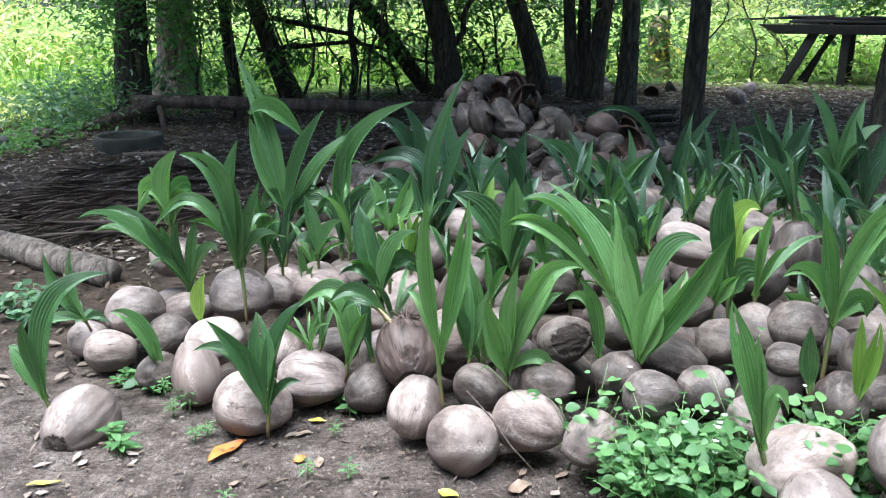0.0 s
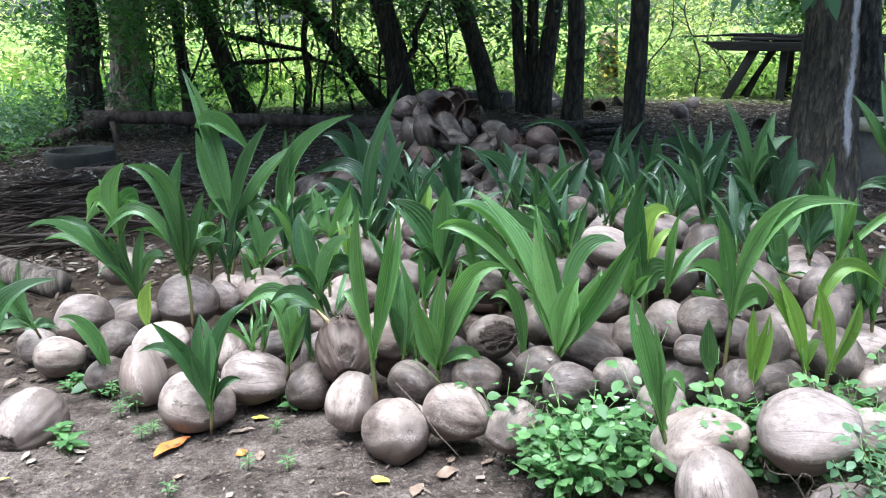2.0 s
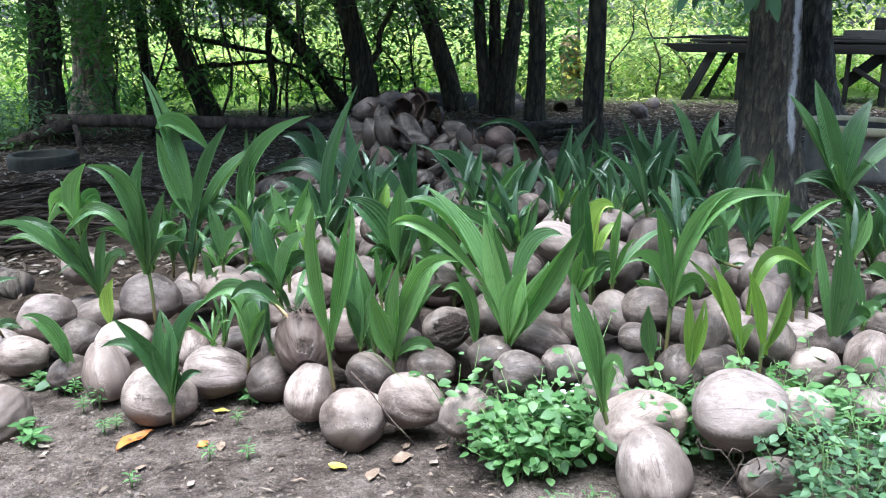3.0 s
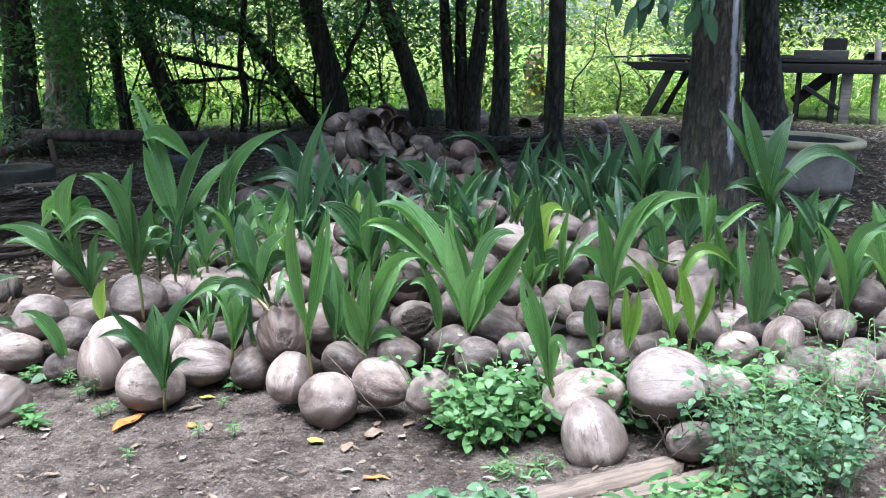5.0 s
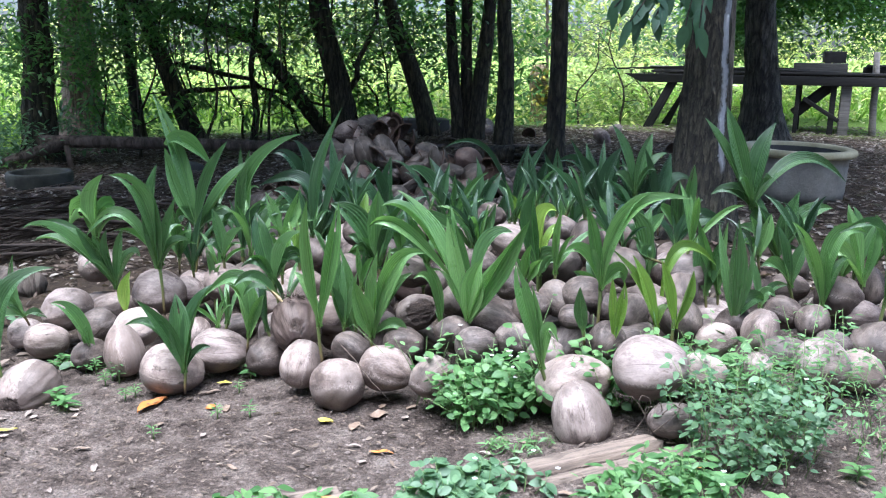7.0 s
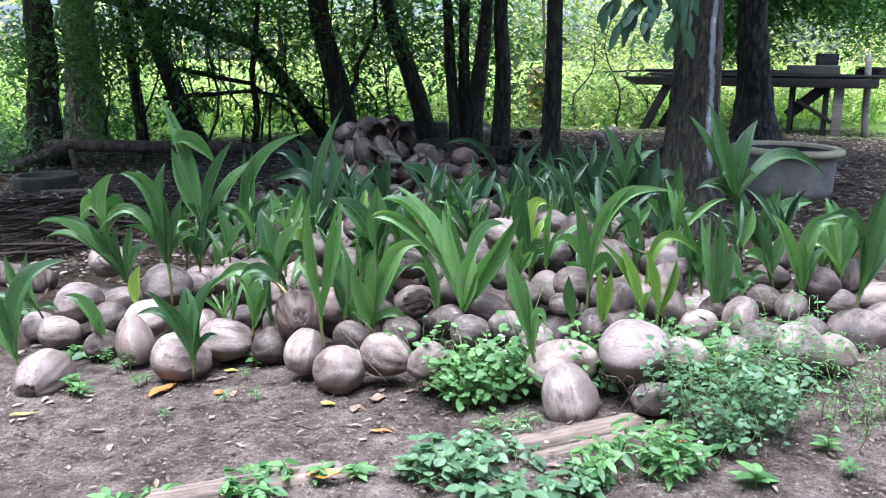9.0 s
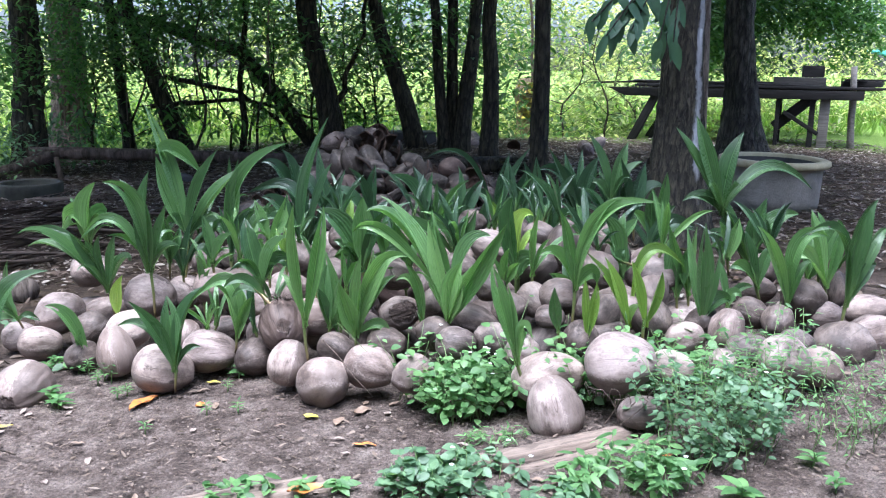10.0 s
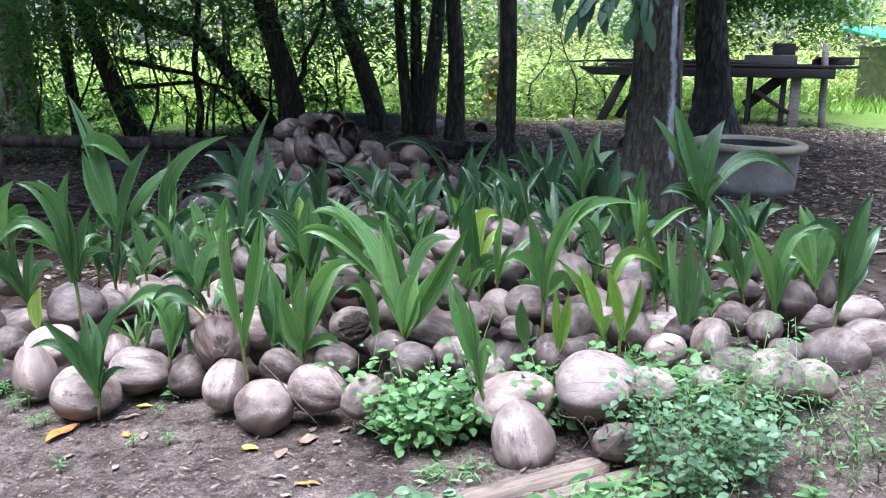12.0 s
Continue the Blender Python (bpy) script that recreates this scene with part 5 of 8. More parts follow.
seedling((-0.112, 2.850, 0.371), (-0.115, 2.850, 0.454), [(-0.161, 2.893, 0.591, -0.137, 2.867, 0.528, 0.030), (-0.123, 2.892, 0.603, -0.119, 2.867, 0.536, 0.030), (-0.075, 2.807, 0.616, -0.094, 2.833, 0.541, 0.030), (-0.063, 2.823, 0.523, -0.087, 2.839, 0.494, 0.028)], kind="young")
seedling((0.543, 2.450, 0.363), (0.524, 2.450, 0.445), [(0.233, 2.468, 0.730, 0.365, 2.457, 0.679, 0.069), (0.182, 2.482, 0.644, 0.308, 2.463, 0.648, 0.061), (0.514, 2.500, 0.735, 0.516, 2.470, 0.602, 0.053)])
seedling((0.764, 3.500, 0.377), (0.753, 3.500, 0.469), [(0.726, 3.553, 0.673, 0.745, 3.521, 0.569, 0.042), (0.611, 3.442, 0.720, 0.675, 3.477, 0.610, 0.079), (0.770, 3.515, 0.802, 0.790, 3.506, 0.633, 0.056), (0.909, 3.524, 0.721, 0.835, 3.510, 0.620, 0.090), (0.611, 3.501, 0.549, 0.671, 3.500, 0.525, 0.056)])
seedling((1.062, 3.400, 0.367), (1.050, 3.400, 0.451), [(1.028, 3.355, 0.753, 1.042, 3.382, 0.621, 0.069), (1.141, 3.396, 0.642, 1.100, 3.399, 0.547, 0.072), (0.976, 3.343, 0.599, 1.009, 3.377, 0.528, 0.044), (0.909, 3.461, 0.570, 0.973, 3.424, 0.530, 0.050)])
seedling((1.478, 3.600, 0.377), (1.460, 3.600, 0.503), [(1.392, 3.651, 0.859, 1.423, 3.620, 0.710, 0.052), (1.579, 3.607, 0.838, 1.513, 3.603, 0.693, 0.098), (1.351, 3.572, 0.552, 1.426, 3.589, 0.637, 0.075), (1.494, 3.657, 0.875, 1.475, 3.623, 0.710, 0.052)])
seedling((1.103, 2.950, 0.446), (1.092, 2.950, 0.521), [(1.056, 2.960, 0.715, 1.086, 2.954, 0.634, 0.091), (1.145, 3.004, 0.682, 1.127, 2.971, 0.610, 0.058), (1.025, 2.999, 0.635, 1.051, 2.969, 0.585, 0.048)])
seedling((0.383, 2.700, 0.359), (0.360, 2.700, 0.459), [(0.319, 2.701, 0.595, 0.330, 2.700, 0.537, 0.049), (0.411, 2.688, 0.579, 0.386, 2.695, 0.529, 0.044), (0.276, 2.714, 0.484, 0.313, 2.706, 0.477, 0.053)])
seedling((0.159, 2.600, 0.316), (0.150, 2.600, 0.403), [(0.140, 2.590, 0.549, 0.142, 2.596, 0.472, 0.030), (0.207, 2.553, 0.504, 0.183, 2.581, 0.458, 0.039)])
seedling((0.882, 2.420, 0.265), (0.865, 2.420, 0.514), [(0.841, 2.400, 0.799, 0.832, 2.412, 0.681, 0.090), (0.934, 2.360, 0.507, 0.913, 2.396, 0.514, 0.123), (0.783, 2.393, 0.589, 0.818, 2.409, 0.566, 0.034)])
seedling((0.883, 2.440, 0.284), (0.869, 2.440, 0.534), [(0.929, 2.410, 0.718, 0.881, 2.428, 0.677, 0.090), (0.978, 2.484, 0.641, 0.917, 2.458, 0.608, 0.042)], kind="lime")
seedling((1.387, 2.580, 0.349), (1.372, 2.580, 0.436), [(1.260, 2.516, 0.691, 1.318, 2.554, 0.597, 0.131), (1.283, 2.516, 0.590, 1.328, 2.555, 0.513, 0.048), (1.409, 2.598, 0.546, 1.390, 2.587, 0.491, 0.048)])
seedling((1.573, 2.750, 0.438), (1.563, 2.750, 0.506), [(1.775, 2.719, 0.601, 1.653, 2.738, 0.607, 0.100), (1.477, 2.755, 0.601, 1.516, 2.752, 0.561, 0.056), (1.708, 2.746, 0.653, 1.630, 2.748, 0.614, 0.056)])
seedling((1.237, 3.300, 0.397), (1.227, 3.300, 0.489), [(1.161, 3.278, 0.658, 1.194, 3.291, 0.575, 0.049), (1.300, 3.370, 0.658, 1.265, 3.328, 0.574, 0.056), (1.354, 3.257, 0.609, 1.290, 3.283, 0.557, 0.070)])
seedling((0.951, 3.100, 0.472), (0.943, 3.100, 0.553), [(0.872, 3.088, 0.676, 0.903, 3.095, 0.618, 0.053), (0.960, 3.058, 0.685, 0.952, 3.083, 0.619, 0.047)], kind="young")
seedling((1.913, 2.300, 0.323), (1.860, 2.300, 0.478), [(1.815, 2.319, 0.665, 1.830, 2.307, 0.570, 0.062), (1.730, 2.269, 0.508, 1.793, 2.287, 0.514, 0.067), (1.939, 2.280, 0.598, 1.907, 2.292, 0.548, 0.062)])
seedling((1.689, 2.150, 0.324), (1.676, 2.150, 0.420), [(1.641, 2.185, 0.577, 1.652, 2.164, 0.499, 0.043), (1.728, 2.125, 0.425, 1.698, 2.140, 0.441, 0.054), (1.790, 2.158, 0.462, 1.728, 2.153, 0.453, 0.043)])
seedling((0.590, 2.320, 0.278), (0.579, 2.320, 0.499), [(0.729, 2.290, 0.657, 0.649, 2.308, 0.613, 0.085), (0.501, 2.270, 0.709, 0.527, 2.300, 0.582, 0.042)])
seedling((0.418, 2.600, 0.316), (0.411, 2.600, 0.394), [(0.380, 2.657, 0.549, 0.396, 2.623, 0.473, 0.043), (0.454, 2.544, 0.535, 0.436, 2.578, 0.459, 0.048), (0.322, 2.539, 0.471, 0.364, 2.575, 0.440, 0.043)])
seedling((0.195, 2.900, 0.397), (0.189, 2.900, 0.461), [(0.129, 2.862, 0.635, 0.155, 2.885, 0.548, 0.052), (0.244, 2.937, 0.597, 0.223, 2.915, 0.530, 0.047), (0.103, 2.916, 0.519, 0.143, 2.906, 0.501, 0.052)])
seedling((0.029, 2.550, 0.334), (0.029, 2.550, 0.421), [(0.010, 2.513, 0.571, 0.020, 2.535, 0.491, 0.042), (0.077, 2.526, 0.549, 0.055, 2.541, 0.480, 0.042)])
seedling((-0.182, 2.750, 0.342), (-0.185, 2.750, 0.423), [(-0.222, 2.705, 0.575, -0.207, 2.732, 0.499, 0.045), (-0.136, 2.744, 0.584, -0.157, 2.748, 0.504, 0.041)])
seedling((-0.680, 3.100, 0.336), (-0.675, 3.100, 0.426), [(-0.682, 3.036, 0.627, -0.681, 3.074, 0.521, 0.061), (-0.631, 3.128, 0.552, -0.648, 3.111, 0.490, 0.051), (-0.749, 3.155, 0.478, -0.710, 3.122, 0.464, 0.056)])
seedling((-0.331, 3.300, 0.322), (-0.329, 3.300, 0.406), [(-0.372, 3.364, 0.543, -0.352, 3.325, 0.470, 0.048), (-0.283, 3.333, 0.515, -0.301, 3.313, 0.461, 0.054), (-0.253, 3.364, 0.424, -0.289, 3.326, 0.423, 0.054)])
seedling((0.814, 2.400, 0.372), (0.805, 2.400, 0.445), [(0.815, 2.333, 0.598, 0.813, 2.373, 0.525, 0.052), (0.747, 2.370, 0.560, 0.774, 2.388, 0.502, 0.040), (0.867, 2.350, 0.532, 0.839, 2.380, 0.496, 0.060)])
seedling((1.105, 2.350, 0.338), (1.093, 2.350, 0.409), [(1.067, 2.415, 0.529, 1.075, 2.376, 0.471, 0.039), (0.980, 2.310, 0.494, 1.034, 2.334, 0.459, 0.067), (1.144, 2.389, 0.502, 1.117, 2.365, 0.457, 0.035)])
seedling((1.309, 2.750, 0.523), (1.297, 2.750, 0.582), [(1.222, 2.737, 0.720, 1.256, 2.745, 0.652, 0.045), (1.349, 2.812, 0.724, 1.326, 2.775, 0.655, 0.049), (1.388, 2.767, 0.627, 1.342, 2.757, 0.610, 0.049)])
seedling((1.556, 2.350, 0.318), (1.544, 2.350, 0.418), [(1.516, 2.395, 0.606, 1.524, 2.368, 0.513, 0.062), (1.574, 2.321, 0.596, 1.563, 2.338, 0.507, 0.057)])
seedling((1.869, 2.550, 0.439), (1.857, 2.550, 0.517), [(1.790, 2.507, 0.668, 1.822, 2.533, 0.594, 0.072), (1.899, 2.542, 0.673, 1.881, 2.547, 0.595, 0.072), (1.757, 2.499, 0.556, 1.804, 2.530, 0.536, 0.066)])
seedling((2.230, 2.500, 0.351), (2.216, 2.500, 0.430), [(2.151, 2.483, 0.629, 2.180, 2.493, 0.537, 0.072), (2.279, 2.565, 0.625, 2.247, 2.526, 0.537, 0.066), (2.300, 2.476, 0.526, 2.259, 2.491, 0.484, 0.066)])
seedling((2.382, 2.400, 0.387), (2.367, 2.400, 0.464), [(2.253, 2.331, 0.669, 2.311, 2.373, 0.568, 0.065), (2.361, 2.336, 0.654, 2.372, 2.375, 0.559, 0.065)])
seedling((0.337, 2.600, 0.432), (0.337, 2.600, 0.508), [(0.298, 2.554, 0.654, 0.312, 2.581, 0.587, 0.058), (0.389, 2.640, 0.625, 0.368, 2.616, 0.567, 0.058)])

# ---------------- trees ----------------


def tree(foot, over, radius, label, bark=BARK, height=6.5, flare=1.5, crown=1008, spread=(1.3, 1.3, 0.8), limbs=4, seed=1, wobble=0.12, low=3.6, fall=14.0):
    """A tree: foot of the trunk, a higher point that it passes, its radius between them, and a crown of single leaves on its limbs."""
    foot, over = Vector(foot), Vector(over)
    foot.z = ground_z(foot.x, foot.y) - 0.08
    up = (over - foot)
    end = foot + up * ((height - foot.z) / up.z)
    end = Vector((over.x + (end.x - over.x) * 0.6, over.y + (end.y - over.y) * 0.6, end.z))
    n = 26 if radius < 0.12 else 90
    pts, rad = [], []
    for i in range(n):
        t = i / (n - 1)
        p = foot.lerp(over, t / 0.3) if t < 0.3 else over.lerp(end, (t - 0.3) / 0.7)
        p = p + Vector((noise.noise((seed, t * 5, 0)), noise.noise((seed, t * 5, 5)), 0)) * wobble * radius * 5 * min(1, t * 4)
        pts.append(p)
        rad.append(radius * (1 + (flare - 1) * math.exp(-t * fall)) * (1 - 0.55 * t))
    top = thing("tree", foot, label, "tree")
    part("trunk", tube([p - foot for p in pts], rad, 16 if radius < 0.12 else 48, 0.22 if radius < 0.12 else 0.12, seed=seed, bark=0.0 if radius < 0.12 else 0.02), bark, top)
    rng = random.Random(seed)
    for k in range(7 if flare > 2 else 0):
        a = k * 0.9 + rng.uniform(-0.25, 0.25)
        out = Vector((math.cos(a), math.sin(a), 0))
        reach = radius * rng.uniform(2.3, 3.3)
        root = [out * radius * 0.55 + Vector((0, 0, 0.08 + radius * rng.uniform(2.2, 3.2))), out * radius * 1.25 + Vector((0, 0, 0.1 + radius * 0.9)), out * radius * 1.9 + Vector((0, 0, 0.1)), out * reach + Vector((0, 0, 0.04))]
        part("root", tube(root, [radius * 0.3, radius * 0.42, radius * 0.32, radius * 0.12], 14, 0.3, seed=seed + k, bark=0.02), bark, top)
    centres = []
    for k in range(limbs):
        p = pts[int(rng.uniform(0.55, 0.85) * n)] - foot
        a = rng.uniform(0, 2 * math.pi)
        q = p + Vector((math.cos(a) * rng.uniform(0.8, 1.8), math.sin(a) * rng.uniform(0.8, 1.8), rng.uniform(0.5, 1.4)))
        part("limb", tube(bent(p, q, 7, 0.3, seed + k), [radius * 0.4 * (1 - 0.1 * i) for i in range(7)], 7, 0.15), bark, top)
        centres += [q, p.lerp(q, 0.6)]
    centres.append(pts[-1] - foot)
    if crown:
        c = np.array([tuple(v) for v in centres])
        subs = np.repeat(c, 6, axis=0) + NPR.normal(0, 1, (len(c) * 6, 3)) * np.array(spread)
        subs[:, 2] = np.maximum(subs[:, 2], low - foot.z)
        pos = clumps(subs, max(1, crown // len(subs)), (0.3, 0.3, 0.2))
        aim, upv = scatter_dirs(len(pos), 0.7)
        part("crown", leaf_mesh("crown", pos, aim, upv, NPR.uniform(0.14, 0.26, len(pos)), NPR.uniform(0.06, 0.1, len(pos)), CANOPY, droop=0.3), CANOPY, top, "dense dark green leaves")
    return top


def shade_crown(top, centre, radii, n):
    """A dense roof of leaves high over the ground, above the view, added for its shade and carried by a tree."""
    d = NPR.normal(0, 1, (n, 3))
    d = unit(d) * (NPR.uniform(0, 1, (n, 1)) ** 0.4)
    pos = d * np.array(radii) + np.array(centre) - np.array(tuple(top.location))
    pos += 0.25 * np.sin(pos * 2.3)[:, [1, 2, 0]]
    aim, up = scatter_dirs(n, 0.5)
    part("crown", leaf_mesh("crown", pos, aim, up, NPR.uniform(0.2, 0.36, n), NPR.uniform(0.10, 0.16, n), CANOPY, droop=0.3), CANOPY, top, "dense dark green leaves")


t_left = tree((-3.55, 9.8, 0), (-3.46, 9.8, 1.77), 0.18, "thick dark tree trunk behind the fallen pipe, half in ivy", seed=1, crown=1872)
tree((-3.72, 12.0, 0), (-3.64, 12.0, 1.87), 0.26, "pale brown tree trunk with stringy bark", BARK_PALE, seed=2, crown=1440)
tree((-2.64, 11.0, 0), (-2.79, 11.0, 1.83), 0.075, "thin dark crooked tree", seed=3, crown=648)
t_lean = tree((-1.87, 11.0, 0), (-2.55, 11.0, 1.83), 0.115, "slanting dark tree trunk", seed=4, crown=1152)
t_mid = tree((0.13, 10.5, 0), (-0.20, 10.5, 1.82), 0.15, "dark forked tree behind the husk heap", seed=6, crown=1584)
tree((1.24, 10.5, 0), (0.72, 10.5, 1.83), 0.115, "dark leaning tree trunk behind the husk heap", seed=7, crown=1584)
tree((1.53, 9.9, 0), (1.375, 9.9, 1.8), 0.072, "thin dark stem of a tree clump", seed=8, crown=350)
tree((1.63, 9.95, 0), (1.596, 9.95, 1.8), 0.078, "thin upright dark stem of a tree clump", seed=9, crown=350)
tree((1.71, 9.88, 0), (1.875, 9.88, 1.8), 0.10, "dark stem leaning out of a tree clump", seed=10, crown=400)
t_str = tree((1.96, 9.2, 0), (1.975, 9.2, 1.78), 0.10, "straight dark tree trunk in leaf litter", seed=11, crown=400)
t_slim = tree((2.08, 7.1, 0), (2.085, 7.1, 1.68), 0.088, "straight slender dark trunk behind the seedlings", seed=12, crown=1584, flare=1.2)
big = tree((2.245, 4.1, 0), (2.235, 4.1, 1.55), 0.13, "big rough-barked tree with a white lichen streak", BARK_BIG, seed=13, crown=1872, flare=2.2, fall=9.0, low=3.0, wobble=0.04, limbs=5)
t_right = tree((5.02, 8.8, 0), (4.88, 8.8, 1.78), 0.19, "stout dark tree with a flared mossy foot", BARK_MOSS, seed=14, crown=1872, flare=2.4, wobble=0.04)
# Added trees outside the view; side_a carries a leaf roof for shade.
side_a = tree((-5.2, 5.3, 0), (-5.3, 5.3, 2.0), 0.18, "added dark tree out of view that carries a shading leaf roof", seed=16, crown=0)
side_c = tree((-10.5, 12.6, 0), (-10.5, 12.6, 2.0), 0.2, "added dark tree out of view at the edge of the meadow", seed=18, crown=0)
side_b = tree((6.5, 5.5, 0), (6.6, 5.6, 2.0), 0.17, "added dark tree out of view beside the clearing", seed=17, crown=0)

# Unseen leaf roofs, placed to shade the heap, the litter and the table.
for top, x, y, n in ((t_left, -2.7, 8.6, 2300), (t_left, -1.4, 6.2, 3600), (t_mid, 0.1, 8.3, 3600), (t_slim, 1.6, 6.4, 3600),
                     (t_right, 4.7, 7.7, 3600), (t_right, 7.2, 12.2, 1900),
                     (side_a, -2.7, 5.3, 2300), (big, -0.2, 5.9, 3000), (big, 2.4, 5.4, 4600), (big, 2.7, 4.6, 1800)):
    shade_crown(top, (x, y, 4.7), (2.5, 2.2, 0.9), n)


def limb_across(name, points, radius, label, seed):
    top = thing(name, points[0], label, "branch")
    o = Vector(points[0])
    line = []
    for a, b in zip(points, points[1:]):
        line += bent(Vector(a) - o, Vector(b) - o, 8, 0.12, seed)[:-1 if b != points[-1] else None]
    n = len(line)
    part("bough", tube(line, [radius * (1 - 0.55 * i / n) for i in range(n)], 9, 0.2, seed=seed), BARK, top)
    return top


limb_across("bare_branch", [(-0.1, 11.5, 0.1), (-1.16, 11.5, 1.49), (-2.33, 11.5, 1.86), (-3.6, 11.4, 2.2)], 0.115, "long dark branch slanting up from the ground", 3)
limb_across("bare_branch", [(-1.17, 11.0, 0.1), (-1.11, 11.0, 1.55), (-1.05, 11.0, 3.0)], 0.05, "thin dark upright branch", 5)
limb_across("bare_branch", [(0.1, 10.5, 0.8), (0.4, 10.5, 1.48), (0.6, 10.4, 2.4)], 0.042, "thin dark fork of a tree", 6)
limb_across("bare_branch", [(-2.4, 11.2, 0.75), (-1.2, 11.3, 0.85), (0.0, 11.2, 0.55)], 0.035, "thin dark branch hanging level", 7)
limb_across("bare_branch", [(-2.2, 11.3, 1.15), (-1.2, 11.2, 0.95), (-0.6, 11.2, 0.5)], 0.04, "bent dark branch among leaves", 8)

# ---------------- woods behind ----------------


def thicket(name, label, n_clumps, per, xr, yr, zr, size, mat_, spread, flat=0.7, seedx=0.0):
    """A stand of leafy bushes, uneven and full of gaps."""
    c = np.stack([NPR.uniform(*xr, n_clumps), NPR.uniform(*yr, n_clumps), zr[0] + (zr[1] - zr[0]) * NPR.uniform(0, 1, n_clumps) ** 1.3], axis=1)
    keep = np.array([noise.noise((p[0] * 0.55 + seedx, p[1] * 0.3, p[2] * 0.6)) > -0.12 for p in c])
    pos = clumps(c[keep], per, spread)
    pos[:, 2] = np.maximum(pos[:, 2], 0.12)
    aim, up = scatter_dirs(len(pos), flat)
    ob = new(name, leaf_mesh(name, pos, aim, up, NPR.uniform(size * 0.6, size * 1.3, len(pos)), NPR.uniform(size * 0.25, size * 0.5, len(pos)), mat_, droop=0.3))
    return tagged(ob, label, "bushes", kind="stuff")


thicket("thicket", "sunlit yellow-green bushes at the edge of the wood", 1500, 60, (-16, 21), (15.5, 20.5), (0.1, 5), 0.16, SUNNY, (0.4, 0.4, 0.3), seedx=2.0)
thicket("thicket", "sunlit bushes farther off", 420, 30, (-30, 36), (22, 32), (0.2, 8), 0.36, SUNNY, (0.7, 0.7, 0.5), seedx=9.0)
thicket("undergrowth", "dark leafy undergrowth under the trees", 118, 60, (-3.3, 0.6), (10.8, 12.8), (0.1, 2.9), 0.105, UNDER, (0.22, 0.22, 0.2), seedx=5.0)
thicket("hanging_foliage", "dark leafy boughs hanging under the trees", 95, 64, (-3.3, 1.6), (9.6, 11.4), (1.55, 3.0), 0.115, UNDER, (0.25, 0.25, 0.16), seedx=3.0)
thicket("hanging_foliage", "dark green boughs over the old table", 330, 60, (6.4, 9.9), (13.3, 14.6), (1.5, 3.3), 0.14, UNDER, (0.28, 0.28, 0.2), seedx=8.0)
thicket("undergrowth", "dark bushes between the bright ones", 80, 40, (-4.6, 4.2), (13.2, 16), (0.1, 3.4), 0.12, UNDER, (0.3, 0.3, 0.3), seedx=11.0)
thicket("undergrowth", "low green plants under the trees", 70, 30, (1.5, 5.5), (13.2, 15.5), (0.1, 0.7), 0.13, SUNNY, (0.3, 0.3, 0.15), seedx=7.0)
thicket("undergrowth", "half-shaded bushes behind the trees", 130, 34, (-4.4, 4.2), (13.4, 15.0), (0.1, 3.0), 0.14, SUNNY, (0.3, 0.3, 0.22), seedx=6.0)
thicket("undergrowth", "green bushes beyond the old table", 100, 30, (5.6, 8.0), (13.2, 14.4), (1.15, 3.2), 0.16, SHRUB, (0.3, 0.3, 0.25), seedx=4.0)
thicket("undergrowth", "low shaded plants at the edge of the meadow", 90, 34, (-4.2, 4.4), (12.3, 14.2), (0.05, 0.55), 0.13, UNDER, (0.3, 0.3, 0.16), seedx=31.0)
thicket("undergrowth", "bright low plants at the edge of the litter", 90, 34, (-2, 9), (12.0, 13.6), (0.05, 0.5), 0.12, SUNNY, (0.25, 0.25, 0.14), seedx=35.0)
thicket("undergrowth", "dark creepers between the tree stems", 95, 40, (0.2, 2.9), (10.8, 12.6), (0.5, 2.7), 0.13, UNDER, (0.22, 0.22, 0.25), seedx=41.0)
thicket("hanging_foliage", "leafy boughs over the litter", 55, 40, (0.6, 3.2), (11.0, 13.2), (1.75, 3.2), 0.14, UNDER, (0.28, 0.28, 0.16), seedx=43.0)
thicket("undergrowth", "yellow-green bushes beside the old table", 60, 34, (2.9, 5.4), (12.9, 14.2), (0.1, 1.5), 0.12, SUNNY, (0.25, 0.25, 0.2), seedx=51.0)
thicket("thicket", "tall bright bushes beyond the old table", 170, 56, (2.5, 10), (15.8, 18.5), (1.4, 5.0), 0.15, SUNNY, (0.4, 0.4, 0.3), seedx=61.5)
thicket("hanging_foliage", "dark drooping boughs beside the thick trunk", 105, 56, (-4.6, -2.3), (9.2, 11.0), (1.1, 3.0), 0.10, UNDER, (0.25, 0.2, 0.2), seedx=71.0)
thicket("undergrowth", "ivy and ferns round the thick trunk", 75, 44, (-4.5, -3.1), (8.9, 10.2), (0.05, 0.5), 0.08, SHRUB, (0.2, 0.2, 0.12), seedx=1.0)
thicket("undergrowth", "creeping leafy plants on the slope beside the basin", 110, 46, (-6.6, -3.75), (7.3, 9.2), (0.0, 0.1), 0.075, UNDER, (0.22, 0.25, 0.08), seedx=81.0)
thicket("undergrowth", "ferns spilling over the fallen pole", 34, 44, (-4.0, -3.45), (9.1, 9.7), (0.05, 1.0), 0.07, UNDER, (0.14, 0.13, 0.14), seedx=84.0)

# Added bushes out of view that block sky light from low angles.
thicket("thicket", "unseen tall dark bushes added across the track to hold back low light", 480, 34, (-12, 12), (-6.5, -4.6), (0.3, 6.0), 0.5, CANOPY, (0.5, 0.5, 0.4), seedx=12.0)
